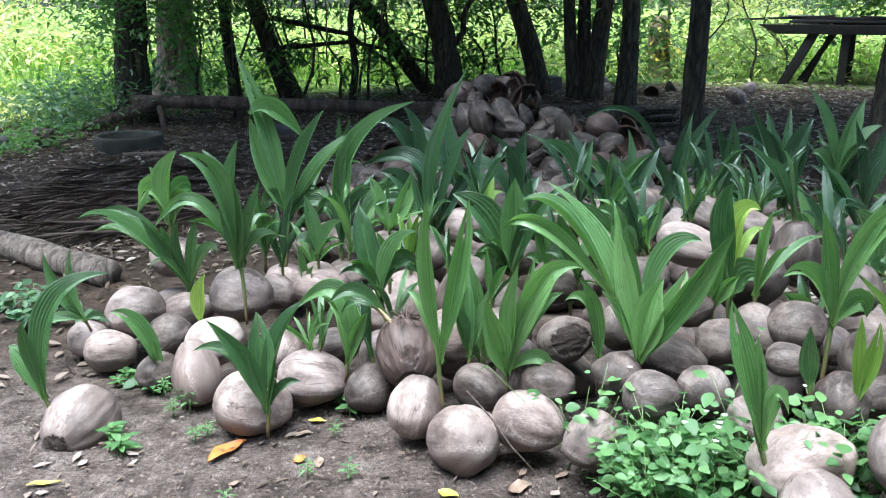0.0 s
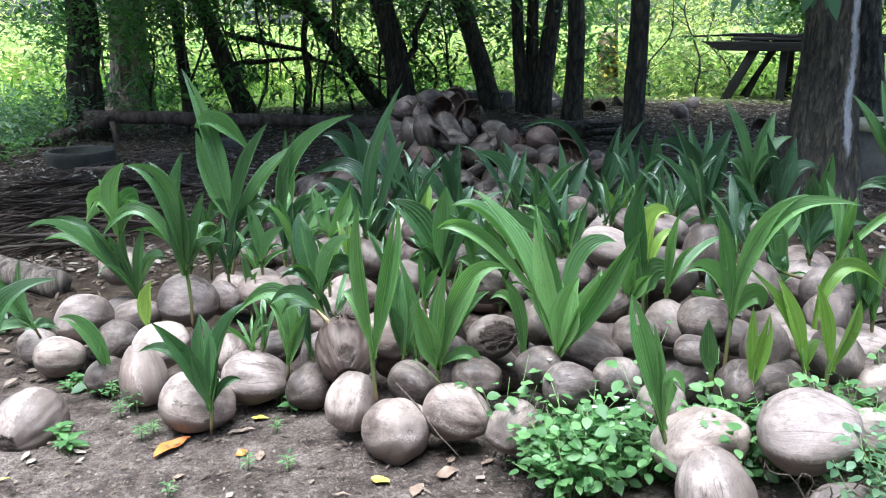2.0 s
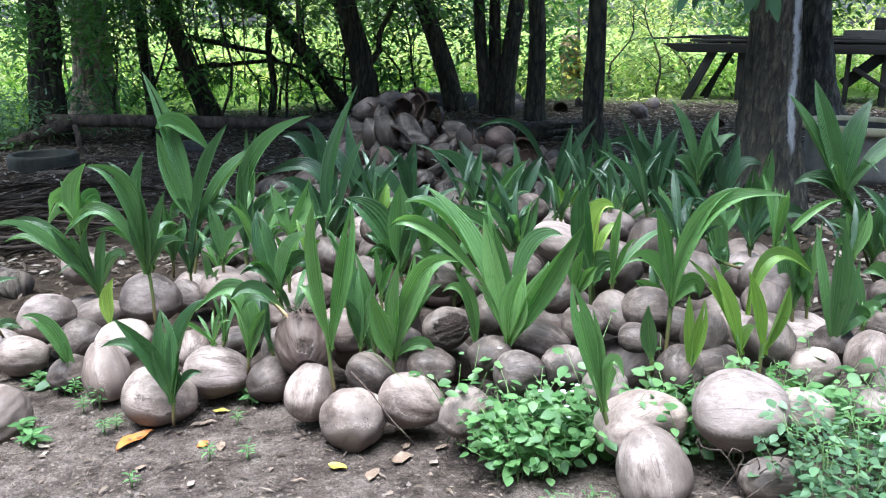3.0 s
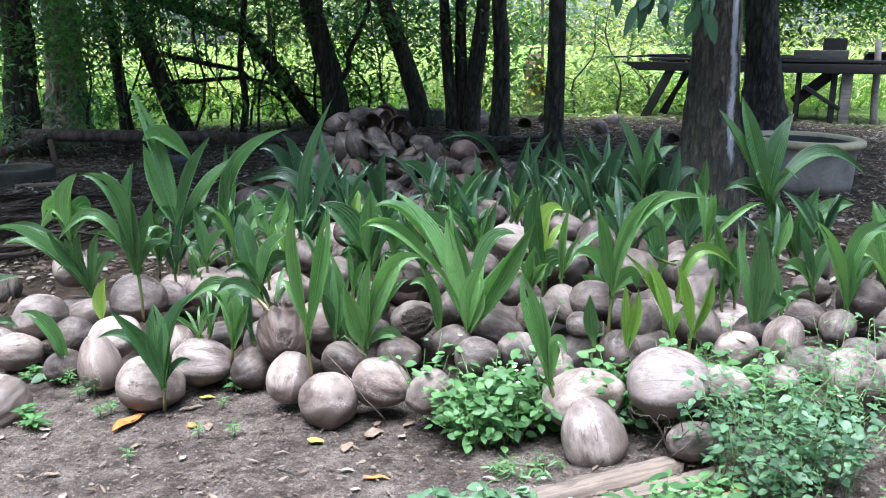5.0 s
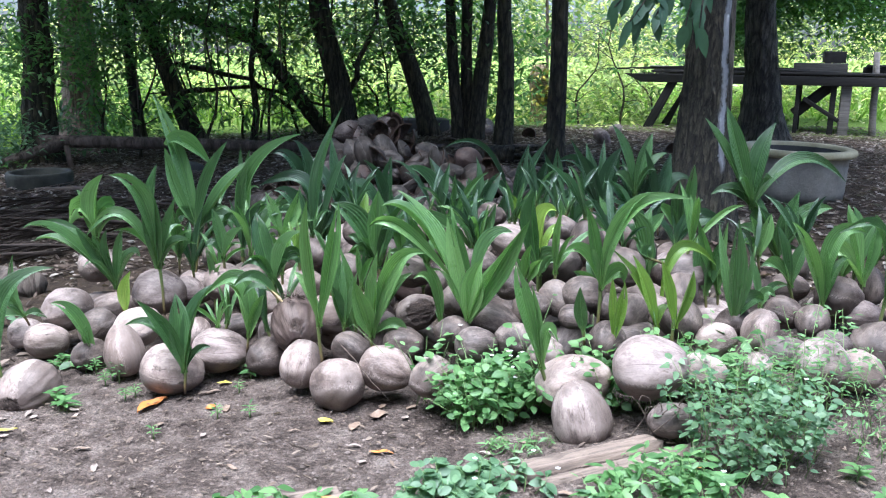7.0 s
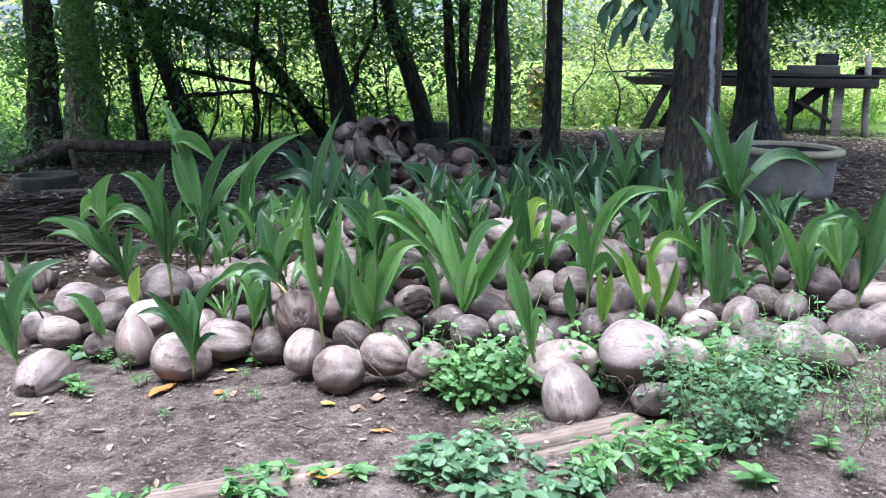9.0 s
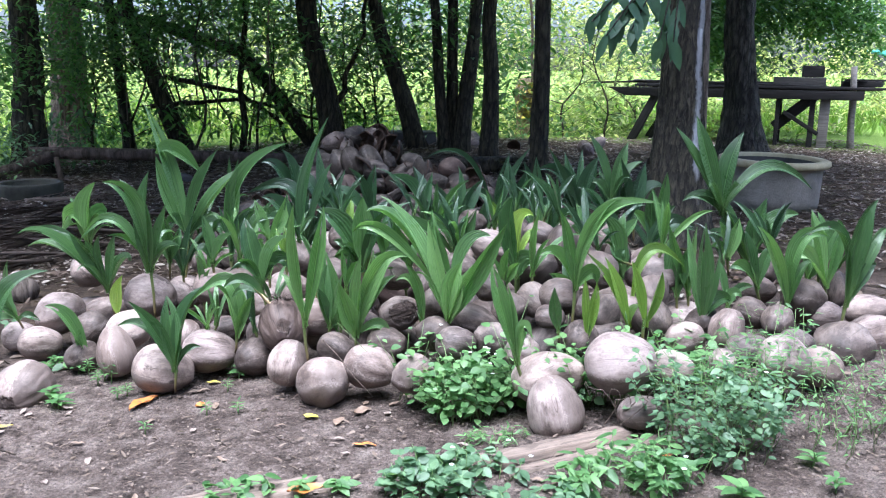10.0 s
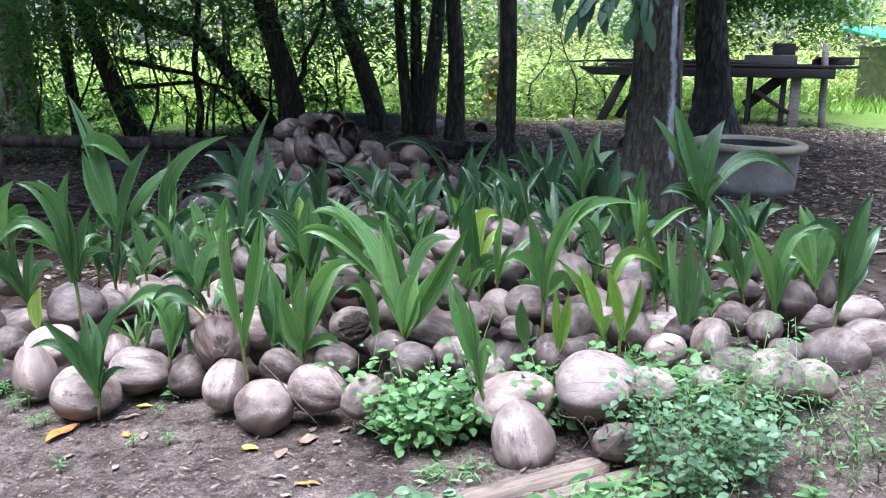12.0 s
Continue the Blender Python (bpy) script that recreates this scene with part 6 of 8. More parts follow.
thicket("thicket", "unseen tall dark bushes added beside the clearing to hold back low light", 300, 34, (-9.5, -7), (-6, 5), (0.3, 8.0), 0.5, CANOPY, (0.5, 0.6, 0.4), seedx=14.0)
thicket("thicket", "unseen tall dark bushes added beside the track to hold back low light", 150, 34, (8.5, 11), (-6, 4), (0.3, 3.5), 0.5, CANOPY, (0.5, 0.6, 0.4), seedx=16.0)


thicket("undergrowth", "sunlit green bushes beside the thick trunk", 60, 34, (-9.5, -4.7), (12.5, 14.8), (0.1, 1.0), 0.13, SUNNY, (0.3, 0.3, 0.25), seedx=21.0)
thicket("undergrowth", "bright low plants beside the thick trunk", 70, 34, (-7.5, -4.3), (8.8, 11.5), (0.0, 0.14), 0.12, SUNNY, (0.25, 0.25, 0.14), seedx=23.0)


def sapling(x, y, h, n, seed):
    """A thin crooked young tree with large drooping leaves on side twigs."""
    rng = np.random.RandomState(seed)
    top = thing("sapling", (x, y, ground_z(x, y)), "thin dark sapling with drooping leaves under the trees", "sapling", "saplings under the trees")
    line = bent((0, 0, -0.05), (rng.uniform(-0.4, 0.4), rng.uniform(-0.2, 0.2), h), 10, 0.3, seed)
    part("stem", tube(line, [0.022 - 0.0018 * i for i in range(10)], 6), BARK, top)
    pos, aim = [], []
    for k in range(9):
        p = line[2 + k % 8]
        a = rng.uniform(0, 6.283)
        q = p + Vector((math.cos(a) * rng.uniform(0.3, 0.8), math.sin(a) * 0.3, rng.uniform(-0.1, 0.35)))
        part("twig", tube([p, p.lerp(q, 0.5) + Vector((0, 0, 0.06)), q], [0.008, 0.006, 0.003], 5), BARK, top)
        for j in range(n // 9):
            c = p.lerp(q, rng.uniform(0.25, 1.05))
            b = rng.uniform(0, 6.283)
            pos.append((c.x + rng.normal(0, 0.05), c.y + rng.normal(0, 0.05), c.z + rng.normal(0, 0.04)))
            aim.append((math.cos(b), math.sin(b) * 0.6, rng.uniform(-1.1, 0.2)))
    m = len(pos)
    up = np.stack([rng.normal(0, 0.5, m), rng.normal(-0.4, 0.4, m), np.ones(m)], axis=1)
    part("leaves", leaf_mesh("leaves", pos, aim, up, rng.uniform(0.08, 0.16, m), rng.uniform(0.03, 0.06, m), UNDER, droop=0.2), UNDER, top, "dark drooping leaves")


for i, (sx, sy) in enumerate(((-3.0, 10.6), (-2.5, 10.2), (-2.15, 11.6), (-1.75, 10.3), (-1.4, 11.7), (-0.95, 10.6), (-0.55, 11.3), (-0.2, 11.0), (0.5, 11.6), (0.8, 11.2), (-2.3, 12.0), (-1.2, 12.2))):
    sapling(sx, sy, 1.5 + 0.35 * (i % 4), 117, i + 3)


for i, (sx, sy) in enumerate(((2.75, 12.7), (3.9, 12.9), (4.5, 12.6), (5.2, 13.0))):
    sapling(sx, sy, 1.3 + 0.3 * (i % 3), 54, i + 31)


def hanging_strands():
    """Thin dry aerial roots and creepers that hang from the trees."""
    bm = bmesh.new()
    rng = random.Random(12)
    for i in range(46):
        x, y = (rng.gauss(-3.6, 0.22), rng.uniform(11.5, 11.75)) if i < 26 else (rng.uniform(-3.2, 1.2), rng.uniform(10.4, 12.4))
        z = rng.uniform(0.2, 1.3)
        t = tube(bent((x, y, z), (x + rng.uniform(-0.1, 0.1), y, 3.6), 6, 0.12, i), [rng.uniform(0.004, 0.012)] * 6, 5)
        me = bpy.data.meshes.new("t")
        t.to_mesh(me)
        t.free()
        bm.from_mesh(me)
        bpy.data.meshes.remove(me)
    tagged(new("creepers", mesh_of("creepers", bm, BARK_PALE)), "thin dry creepers hanging from the trees", "creepers", kind="stuff")


hanging_strands()


def ivy(x, y, r, z1, n, label):
    a, z = NPR.uniform(0, 2 * np.pi, n), 0.1 + z1 * NPR.uniform(0, 1, n)
    rr = r * (1.05 + 0.35 * NPR.uniform(0, 1, n))
    pos = np.stack([x + np.cos(a) * rr, y + np.sin(a) * rr, z], axis=1)
    aim = np.stack([np.cos(a) * 0.5, np.sin(a) * 0.5, -np.ones(n)], axis=1)
    up = np.stack([np.cos(a), np.sin(a), np.full(n, 0.3)], axis=1)
    tagged(new("ivy", leaf_mesh("ivy", pos, aim, up, NPR.uniform(0.06, 0.13, n), NPR.uniform(0.035, 0.06, n), SHRUB)), label, "ivy", kind="stuff")


ivy(-3.2, 10.6, 0.35, 2.6, 220, "hanging ivy beside the thick trunk")


def far_grass():
    n = 19000
    pos = np.stack([NPR.uniform(-22, 24, n), NPR.uniform(13.5, 26, n), np.full(n, 0.1)], axis=1)
    aim = np.stack([NPR.normal(0, 0.35, n), NPR.normal(0, 0.35, n), np.ones(n)], axis=1)
    up = np.stack([NPR.normal(0, 1, n), -np.ones(n), np.zeros(n)], axis=1)
    tagged(new("grass", leaf_mesh("grass", pos, aim, up, NPR.uniform(0.15, 0.45, n), NPR.uniform(0.02, 0.05, n), GRASS, droop=0.1)), "bright sunlit meadow grass", "grass", kind="stuff")


far_grass()


def side_grass():
    n = 9000
    xy = np.stack([NPR.uniform(-10, -4.2, n), NPR.uniform(9.2, 13.6, n)], axis=1)
    pos = np.column_stack([xy, [ground_z(a, b) for a, b in xy]])
    aim = np.stack([NPR.normal(0, 0.4, n), NPR.normal(0, 0.4, n), np.ones(n)], axis=1)
    up = np.stack([NPR.normal(0, 1, n), -np.ones(n), np.zeros(n)], axis=1)
    tagged(new("grass", leaf_mesh("grass", pos, aim, up, NPR.uniform(0.08, 0.25, n), NPR.uniform(0.012, 0.03, n), GRASS, droop=0.1)), "bright short grass beside the thick trunk", "grass", kind="stuff")


side_grass()

# ---------------- litter on the ground ----------------


def litter(n, xr, yr, size, label, keep=None, mat_=LITTER):
    pos = np.stack([NPR.uniform(*xr, n), NPR.uniform(*yr, n)], axis=1)
    if keep:
        pos = np.array([p for p in pos if keep(p[0], p[1])])
    z = np.array([ground_z(x, y) for x, y in pos]) + 0.004
    p3 = np.column_stack([pos, z + NPR.uniform(0, 0.012, len(z))])
    a = NPR.uniform(0, 2 * np.pi, len(z))
    aim = np.stack([np.cos(a), np.sin(a), NPR.uniform(-0.15, 0.3, len(z))], axis=1)
    up = np.stack([NPR.normal(0, 0.35, len(z)), NPR.normal(0, 0.35, len(z)), np.ones(len(z))], axis=1)
    tagged(new("leaf_litter", leaf_mesh("leaf_litter", p3, aim, up, size * NPR.uniform(0.5, 1.5, len(z)), size * NPR.uniform(0.2, 0.5, len(z)), mat_, fold=0.2, droop=0.0)), label, "dead leaves", kind="stuff")


litter(40000, (-5, 8.5), (4.2, 12.5), 0.052, "brown and pale dead leaves, some bright like sun flecks, under the trees")
litter(380, (-3.0, -1.0), (2.7, 4.6), 0.06, "dry brown leaves beside the heap", None, SCRAP)
litter(900, (1.2, 4.5), (2.6, 4.6), 0.08, "dry brown leaves beside the big tree")
litter(130, (-2.0, 0.9), (1.0, 2.5), 0.035, "small dry leaf scraps on the sand", lambda x, y: y < 2.35 - 0.3 * max(0, x), SCRAP)
litter(520, (-2.0, 2.6), (0.9, 2.4), 0.032, "dead leaf scraps and chaff on the sand", None, SCRAP)
litter(3600, (-2.2, 2.6), (0.7, 2.6), 0.016, "crumbs of dry leaf on the sand", None, SCRAP)


def fallen_leaf(x, y, length, width, turn, mat_, label, lift=0.006):
    bm = bmesh.new()
    n = 10
    rows = []
    for i in range(n + 1):
        q = i / n
        w = width * math.sin(math.pi * q ** 0.85) ** 0.8 if 0 < i < n else 0.0015
        z = 0.05 * length * math.sin(q * 3.1) + 0.03 * length * math.sin(q * 9 + x * 40)
        rag = [1 + 0.3 * noise.noise((x * 31, y * 17, q * 5 + 7 * k)) for k in (0, 1)]
        bow = 0.10 * length * math.sin(q * 2.6 + y * 50)
        rows.append([bm.verts.new((length * (q - 0.5), bow + w * 0.5 * s * rag[s > 0], z + 0.16 * width * abs(s) ** 1.5 + 0.05 * width * noise.noise((x * 9, q * 6, s * 2)))) for s in (-1, -0.5, 0, 0.5, 1)])
    for a, b in zip(rows, rows[1:]):
        for k in range(4):
            bm.faces.new((a[k], a[k + 1], b[k + 1], b[k]))
    ob = new("fallen_leaf", mesh_of("fallen_leaf", bm, mat_))
    ob.matrix_world = pose(x, y, ground_z(x, y) + lift, RNG.uniform(-8, 8), RNG.uniform(-6, 6), turn)
    tagged(ob, label, "leaf", "fallen leaves")


fallen_leaf(-0.64, 2.26, 0.15, 0.052, 52, LEAF_ORANGE, "orange-yellow fallen leaf on the sand")
fallen_leaf(-0.42, 2.2, 0.05, 0.03, 60, LEAF_ORANGE, "small orange fallen leaf")
fallen_leaf(-0.40, 2.44, 0.06, 0.025, 5, LEAF_YELLOW, "yellow fallen leaf by the coconuts")
fallen_leaf(0.015, 1.96, 0.06, 0.04, -30, LEAF_YELLOW, "bright yellow crumpled leaf on the sand")
fallen_leaf(-1.12, 2.1, 0.09, 0.02, 5, LEAF_YELLOW, "thin yellow fallen leaf")
fallen_leaf(0.2, 1.66, 0.08, 0.026, -5, LEAF_ORANGE, "tan-orange fallen leaf among weeds")
fallen_leaf(-0.8, 1.93, 0.05, 0.022, 15, LEAF_TAN, "pale dry leaf on the sand")
fallen_leaf(-0.44, 2.36, 0.075, 0.022, -5, LEAF_TAN, "pale brown leaf under a seedling")
fallen_leaf(0.2, 1.98, 0.08, 0.045, 30, LEAF_TAN, "dry brown curled leaf on the sand")
fallen_leaf(0.12, 1.9, 0.07, 0.035, 70, LEAF_TAN, "dry grey-brown leaf on the sand")
fallen_leaf(1.15, 1.36, 0.07, 0.022, -8, LEAF_ORANGE, "orange dead leaf beside the plank")
fallen_leaf(0.02, 1.31, 0.11, 0.05, 8, LEAF_ORANGE, "large tan leaf beside the plank", 0.03)
fallen_leaf(-0.36, 2.18, 0.05, 0.03, 110, LEAF_TAN, "curled pale leaf on the sand")
fallen_leaf(-0.95, 2.9, 0.08, 0.04, 20, LEAF_YELLOW, "yellow-brown leaf beside the heap", 0.02)
fallen_leaf(2.7, 5.4, 0.12, 0.09, 20, LEAF_YELLOW, "yellow leaf on the litter under the trees", 0.02)
LEAF_PALE = plain_leaf("fallen_leaf_bleached", (0.16, 0.122, 0.098), (0.31, 0.25, 0.21))
for i in range(16):
    fx, fy = RNG.uniform(-1.5, 0.6), RNG.uniform(1.35, 2.3)
    fallen_leaf(fx, fy, RNG.uniform(0.03, 0.06), RNG.uniform(0.014, 0.026), RNG.uniform(0, 180), LEAF_PALE, "bleached dry leaf scrap on the sand")
for i in range(15):
    fx, fy = RNG.uniform(-1.6, 0.7), RNG.uniform(1.2, 2.2)
    fallen_leaf(fx, fy, RNG.uniform(0.03, 0.06), RNG.uniform(0.012, 0.022), RNG.uniform(0, 180), LEAF_TAN, "dry tan leaf scrap on the sand")


def twig(a, b, r, label, seed):
    a, b = Vector(a), Vector(b)
    ob = new("twig", mesh_of("twig", tube(bent(Vector(), b - a, 7, 0.02, seed), [r] * 5 + [r * 0.7, r * 0.4], 6, 0.1), TWIG))
    ob.location = a
    tagged(ob, label, "twig", "twigs")


twig((0.060, 1.97, 0.350), (0.237, 1.9, 0.152), 0.0022, "thin stick leaning on a coconut", 2)
for i in range(22):
    tx, ty, ta, tl = RNG.uniform(-1.6, 1.4), RNG.uniform(1.0, 2.2), RNG.uniform(0, 3.1), RNG.uniform(0.05, 0.16)
    ex, ey = tx + math.cos(ta) * tl, ty + math.sin(ta) * tl
    twig((tx, ty, ground_z(tx, ty) + 0.004), (ex, ey, ground_z(ex, ey) + 0.006), 0.0025, "short dry twig on the ground", i)



def bare_vine(x, y, seed):
    """A thin dry runner that loops up from the soil and down again."""
    rng = random.Random(seed)
    g = ground_z(x, y)
    pts, p = [], Vector((0, 0, -0.01))
    end = Vector((rng.uniform(-0.12, 0.12), rng.uniform(-0.05, 0.05), rng.uniform(0.0, 0.16)))
    for i in range(12):
        t = i / 11
        pts.append(end * t + Vector((0.04 * math.sin(t * 6 + seed), 0.02 * math.cos(t * 5), 0.12 * math.sin(math.pi * t) * rng.uniform(0.9, 1.1))))
    ob = new("dry_vine", mesh_of("dry_vine", tube(pts, [0.0018] * 12, 5), TWIG))
    ob.location = (x, y, g)
    tagged(ob, "thin dry curling vine beside the coconuts", "vine", "dry vines")


for i in range(9):
    bare_vine(0.98 + 0.03 * i, 1.56 - 0.012 * i, i)


def clods(n, xr, yr, size, label):
    """Small lumps of soil and grit."""
    base = np.array([(1, 0, 0), (0.3, 0.9, 0.1), (-0.8, 0.5, 0), (-0.7, -0.6, 0.1), (0.4, -0.9, 0), (0.1, 0.1, 0.75), (0, 0, -0.5)])
    tri = np.array([(0, 1, 5), (1, 2, 5), (2, 3, 5), (3, 4, 5), (4, 0, 5), (1, 0, 6), (2, 1, 6), (3, 2, 6), (4, 3, 6), (0, 4, 6)])
    xy = np.stack([NPR.uniform(*xr, n), NPR.uniform(*yr, n)], axis=1)
    z = np.array([ground_z(a, b) for a, b in xy])
    s = size * NPR.uniform(0.3, 1.0, n) ** 1.5
    ang = NPR.uniform(0, 6.28, n)
    c, q = np.cos(ang), np.sin(ang)
    v = base[None] * (1 + NPR.uniform(-0.25, 0.25, (n, 7, 1))) * s[:, None, None]
    v = np.stack([v[..., 0] * c[:, None] - v[..., 1] * q[:, None], v[..., 0] * q[:, None] + v[..., 1] * c[:, None], v[..., 2]], axis=-1)
    v += np.column_stack([xy, z])[:, None, :]
    f = (tri[None] + (np.arange(n) * 7)[:, None, None]).reshape(-1, 3)
    me = bpy.data.meshes.new("soil_clods")
    me.from_pydata(v.reshape(-1, 3).tolist(), [], f.tolist())
    me.materials.append(CLOD)
    tagged(new("soil_clods", me), label, "soil", kind="stuff")


CLOD = foliage_material("clod", [(0.035, 0.026, 0.02), (0.10, 0.076, 0.062), (0.055, 0.041, 0.033), (0.17, 0.135, 0.115), (0.08, 0.06, 0.05)], 0.0, 0.95)
clods(13200, (-2.0, 2.4), (0.8, 2.6), 0.0075, "small clods and grit on the sandy soil")
clods(1760, (-2.0, 2.4), (0.8, 2.5), 0.011, "crumbs of soil on the bare ground")

# ---------------- weeds ----------------


def weeds(name, label, centre, radius, height, n, size, mat_=WEED, stems=14, slim=0.62, flowers=0, seed=1):
    """A clump of soft green weeds: thin stems from the ground with leaves all up them."""
    x0, y0 = centre
    g = ground_z(x0, y0)
    rng = np.random.RandomState(seed)
    top = thing(name, (x0, y0, g), label, "weeds", kind="stuff")
    per = max(1, n // stems)
    pos, aim, lines, heads = [], [], [], []
    for s in range(stems):
        a, r = rng.uniform(0, 6.283), math.sqrt(rng.uniform(0, 1))
        fx, fy = math.cos(a) * radius[0] * r, math.sin(a) * radius[1] * r
        h = height * rng.uniform(0.55, 1.0) * (1.1 - 0.45 * r)
        ex, ey = fx + rng.normal(0, 0.36) * h, fy + rng.normal(0, 0.3) * h - 0.12 * h
        gz = ground_z(x0 + fx, y0 + fy) - g
        f, e = Vector((fx, fy, gz)), Vector((ex, ey, gz + h))
        lines.append((f, e))
        heads.append(e)
        for k in range(per):
            t = 0.2 + 0.8 * ((k + rng.uniform(0, 1)) / per) ** 0.7
            p = f.lerp(e, t)
            b = rng.uniform(0, 6.283)
            off = rng.uniform(0, 0.03) * (height / 0.25)
            pos.append((p.x + math.cos(b) * off, p.y + math.sin(b) * off, max(p.z, gz + 0.008)))
            aim.append((math.cos(b), math.sin(b), rng.uniform(-0.45, 0.35)))
    m = len(pos)
    up = np.stack([rng.normal(0, 0.35, m), rng.normal(0, 0.35, m) - 0.25, np.ones(m)], axis=1)
    sz = size * rng.uniform(0.4, 1.4, m)
    part("leaves", (round_leaf_mesh if slim > 0.35 else leaf_mesh)("leaves", pos, aim, up, sz, sz * slim * rng.uniform(0.8, 1.15, m), mat_, fold=0.1, droop=0.12), mat_, top)
    bm = bmesh.new()
    for f, e in lines:
        t = tube([f, f.lerp(e, 0.5) + Vector((0.01, 0, 0)), e], [0.0016, 0.0012, 0.0008], 5)
        me = bpy.data.meshes.new("t")
        t.to_mesh(me)
        t.free()
        bm.from_mesh(me)
        bpy.data.meshes.remove(me)
    part("stems", bm, GREEN_STEM, top)
    for k in range(flowers):
        e = heads[k % len(heads)] + Vector((rng.normal(0, 0.03), rng.normal(0, 0.03) - 0.01, 0.012))
        a = np.arange(5) * 1.2566
        part("flower", leaf_mesh("flower", [tuple(e)] * 5, np.stack([np.cos(a), np.sin(a), np.full(5, 0.35)], axis=1), [(0, -0.4, 1)] * 5, [0.009] * 5, [0.006] * 5, PETAL), PETAL, top, "small white flower")
    return top


weeds("weed_clump", "bright green leafy weeds with tiny white flowers at the heap", (0.56, 1.9), (0.15, 0.13), 0.28, 760, 0.03, stems=90, flowers=5, seed=1, slim=0.78)
weeds("weed_clump", "bright green weeds growing among the coconuts", (0.84, 1.88), (0.18, 0.05), 0.36, 420, 0.034, stems=30, flowers=3, seed=2, slim=0.8)
weeds("weed_clump", "light green weeds between coconuts", (1.05, 1.8), (0.13, 0.05), 0.34, 300, 0.034, stems=24, seed=3, slim=0.8)
weeds("weed_clump", "small weed with rounded leaves over a coconut", (0.38, 2.08), (0.07, 0.04), 0.36, 60, 0.032, stems=8, flowers=1, seed=4, slim=0.8)
weeds("weed_clump", "soft green weeds growing up between coconuts", (1.3, 1.86), (0.2, 0.06), 0.34, 260, 0.036, stems=26, seed=23, slim=0.7)
weeds("weed_clump", "tall grey-green weeds over the coconuts", (1.33, 1.44), (0.25, 0.13), 0.38, 760, 0.026, SHRUB, stems=42, flowers=3, seed=5, slim=0.66)
weeds("weed_clump", "feathery light green weeds beside the heap", (1.58, 1.64), (0.28, 0.12), 0.42, 1000, 0.031, WEED, stems=34, seed=6, slim=0.28)
weeds("weed_clump", "low leafy weeds at the edge of the track", (0.42, 1.28), (0.22, 0.10), 0.14, 380, 0.034, SHRUB, stems=36, flowers=4, seed=7, slim=0.7)
weeds("weed_clump", "low bright green weeds with pointed leaves", (0.95, 1.2), (0.24, 0.10), 0.16, 400, 0.04, WEED, stems=40, flowers=2, seed=8, slim=0.42)
weeds("weed_clump", "weeds in front of the plank", (0.6, 1.1), (0.2, 0.08), 0.10, 200, 0.04, SHRUB, stems=24, seed=9, slim=0.6)
weeds("weed_clump", "small grassy weeds by the plank", (0.62, 1.6), (0.12, 0.07), 0.06, 130, 0.03, WEED, stems=26, seed=10, slim=0.2)
weeds("weed_clump", "weeds along the track's edge", (-0.1, 1.31), (0.25, 0.07), 0.09, 150, 0.04, WEED, stems=14, seed=11, slim=0.5)
weeds("weed_clump", "weeds along the track's edge", (-0.55, 1.28), (0.15, 0.05), 0.06, 60, 0.045, WEED, stems=9, seed=12, slim=0.5)
weeds("weed_clump", "fine green weeds on the sandy side", (1.85, 1.3), (0.3, 0.14), 0.16, 260, 0.022, WEED, stems=40, seed=13, slim=0.35)
weeds("weed_clump", "grey-green weeds by the track", (1.3, 1.28), (0.16, 0.08), 0.22, 260, 0.024, SHRUB, stems=28, seed=14, slim=0.78)
weeds("weed_clump", "sparse feathery weeds on the sandy side", (1.88, 1.5), (0.25, 0.14), 0.3, 520, 0.023, WEED, stems=26, seed=24, slim=0.3)
weeds("weed_clump", "dark weeds beside the heap of fronds", (-1.75, 3.45), (0.25, 0.12), 0.16, 120, 0.05, SHRUB, stems=14, seed=15, slim=0.7)
weeds("weed_clump", "green weeds among the outer coconuts", (-1.02, 2.85), (0.12, 0.06), 0.07, 60, 0.035, WEED, stems=10, seed=16, slim=0.7)

for i, (wx, wy, wz, wn) in enumerate(((0.374, 2.10, 0.375, 14), (0.491, 2.02, 0.327, 16), (0.701, 2.05, 0.390, 22), (0.865, 2.02, 0.376, 16), (0.943, 1.95, 0.342, 26), (1.002, 1.95, 0.364, 22), (0.593, 1.98, 0.312, 18))):
    weeds("weed_sprig", "bright green leafy sprig growing up between coconuts", (wx, wy + 0.04), (0.035, 0.02), wz + 0.05 - ground_z(wx, wy), wn, 0.034, stems=4, seed=61 + i, slim=0.82, flowers=i % 2)


def herb(x, y, n, size, label, seed, slim=0.42, tall=0.05):
    rng = np.random.RandomState(seed)
    g = ground_z(x, y)
    a = np.arange(n) * 2.4 + rng.uniform(0, 1)
    h = np.linspace(0.4, 1.0, n) * tall
    pos = np.stack([np.cos(a) * 0.004, np.sin(a) * 0.004, h], axis=1)
    aim = np.stack([np.cos(a), np.sin(a), rng.uniform(0.0, 0.6, n)], axis=1)
    top = thing("small_weed", (x, y, g), label, "weed", "small weeds on the sand")
    part("leaves", (round_leaf_mesh if slim > 0.35 else leaf_mesh)("leaves", pos, aim, [(0, -0.1, 1)] * n, size * rng.uniform(0.7, 1.2, n), size * slim * rng.uniform(0.8, 1.1, n), WEED, droop=0.2), WEED, top)
    part("stem", tube([(0, 0, -0.01), (0.002, 0, tall * 0.5), (0, 0, tall)], [0.003, 0.0025, 0.0015], 6), GREEN_STEM, top)


herb(-0.30, 2.47, 7, 0.055, "small bright green weed by a coconut", 1)
herb(-0.97, 2.28, 9, 0.06, "small leafy weed beside the cleft coconut", 2)
herb(-0.73, 2.36, 14, 0.03, "tiny feathery weed on the sand", 3, 0.25)
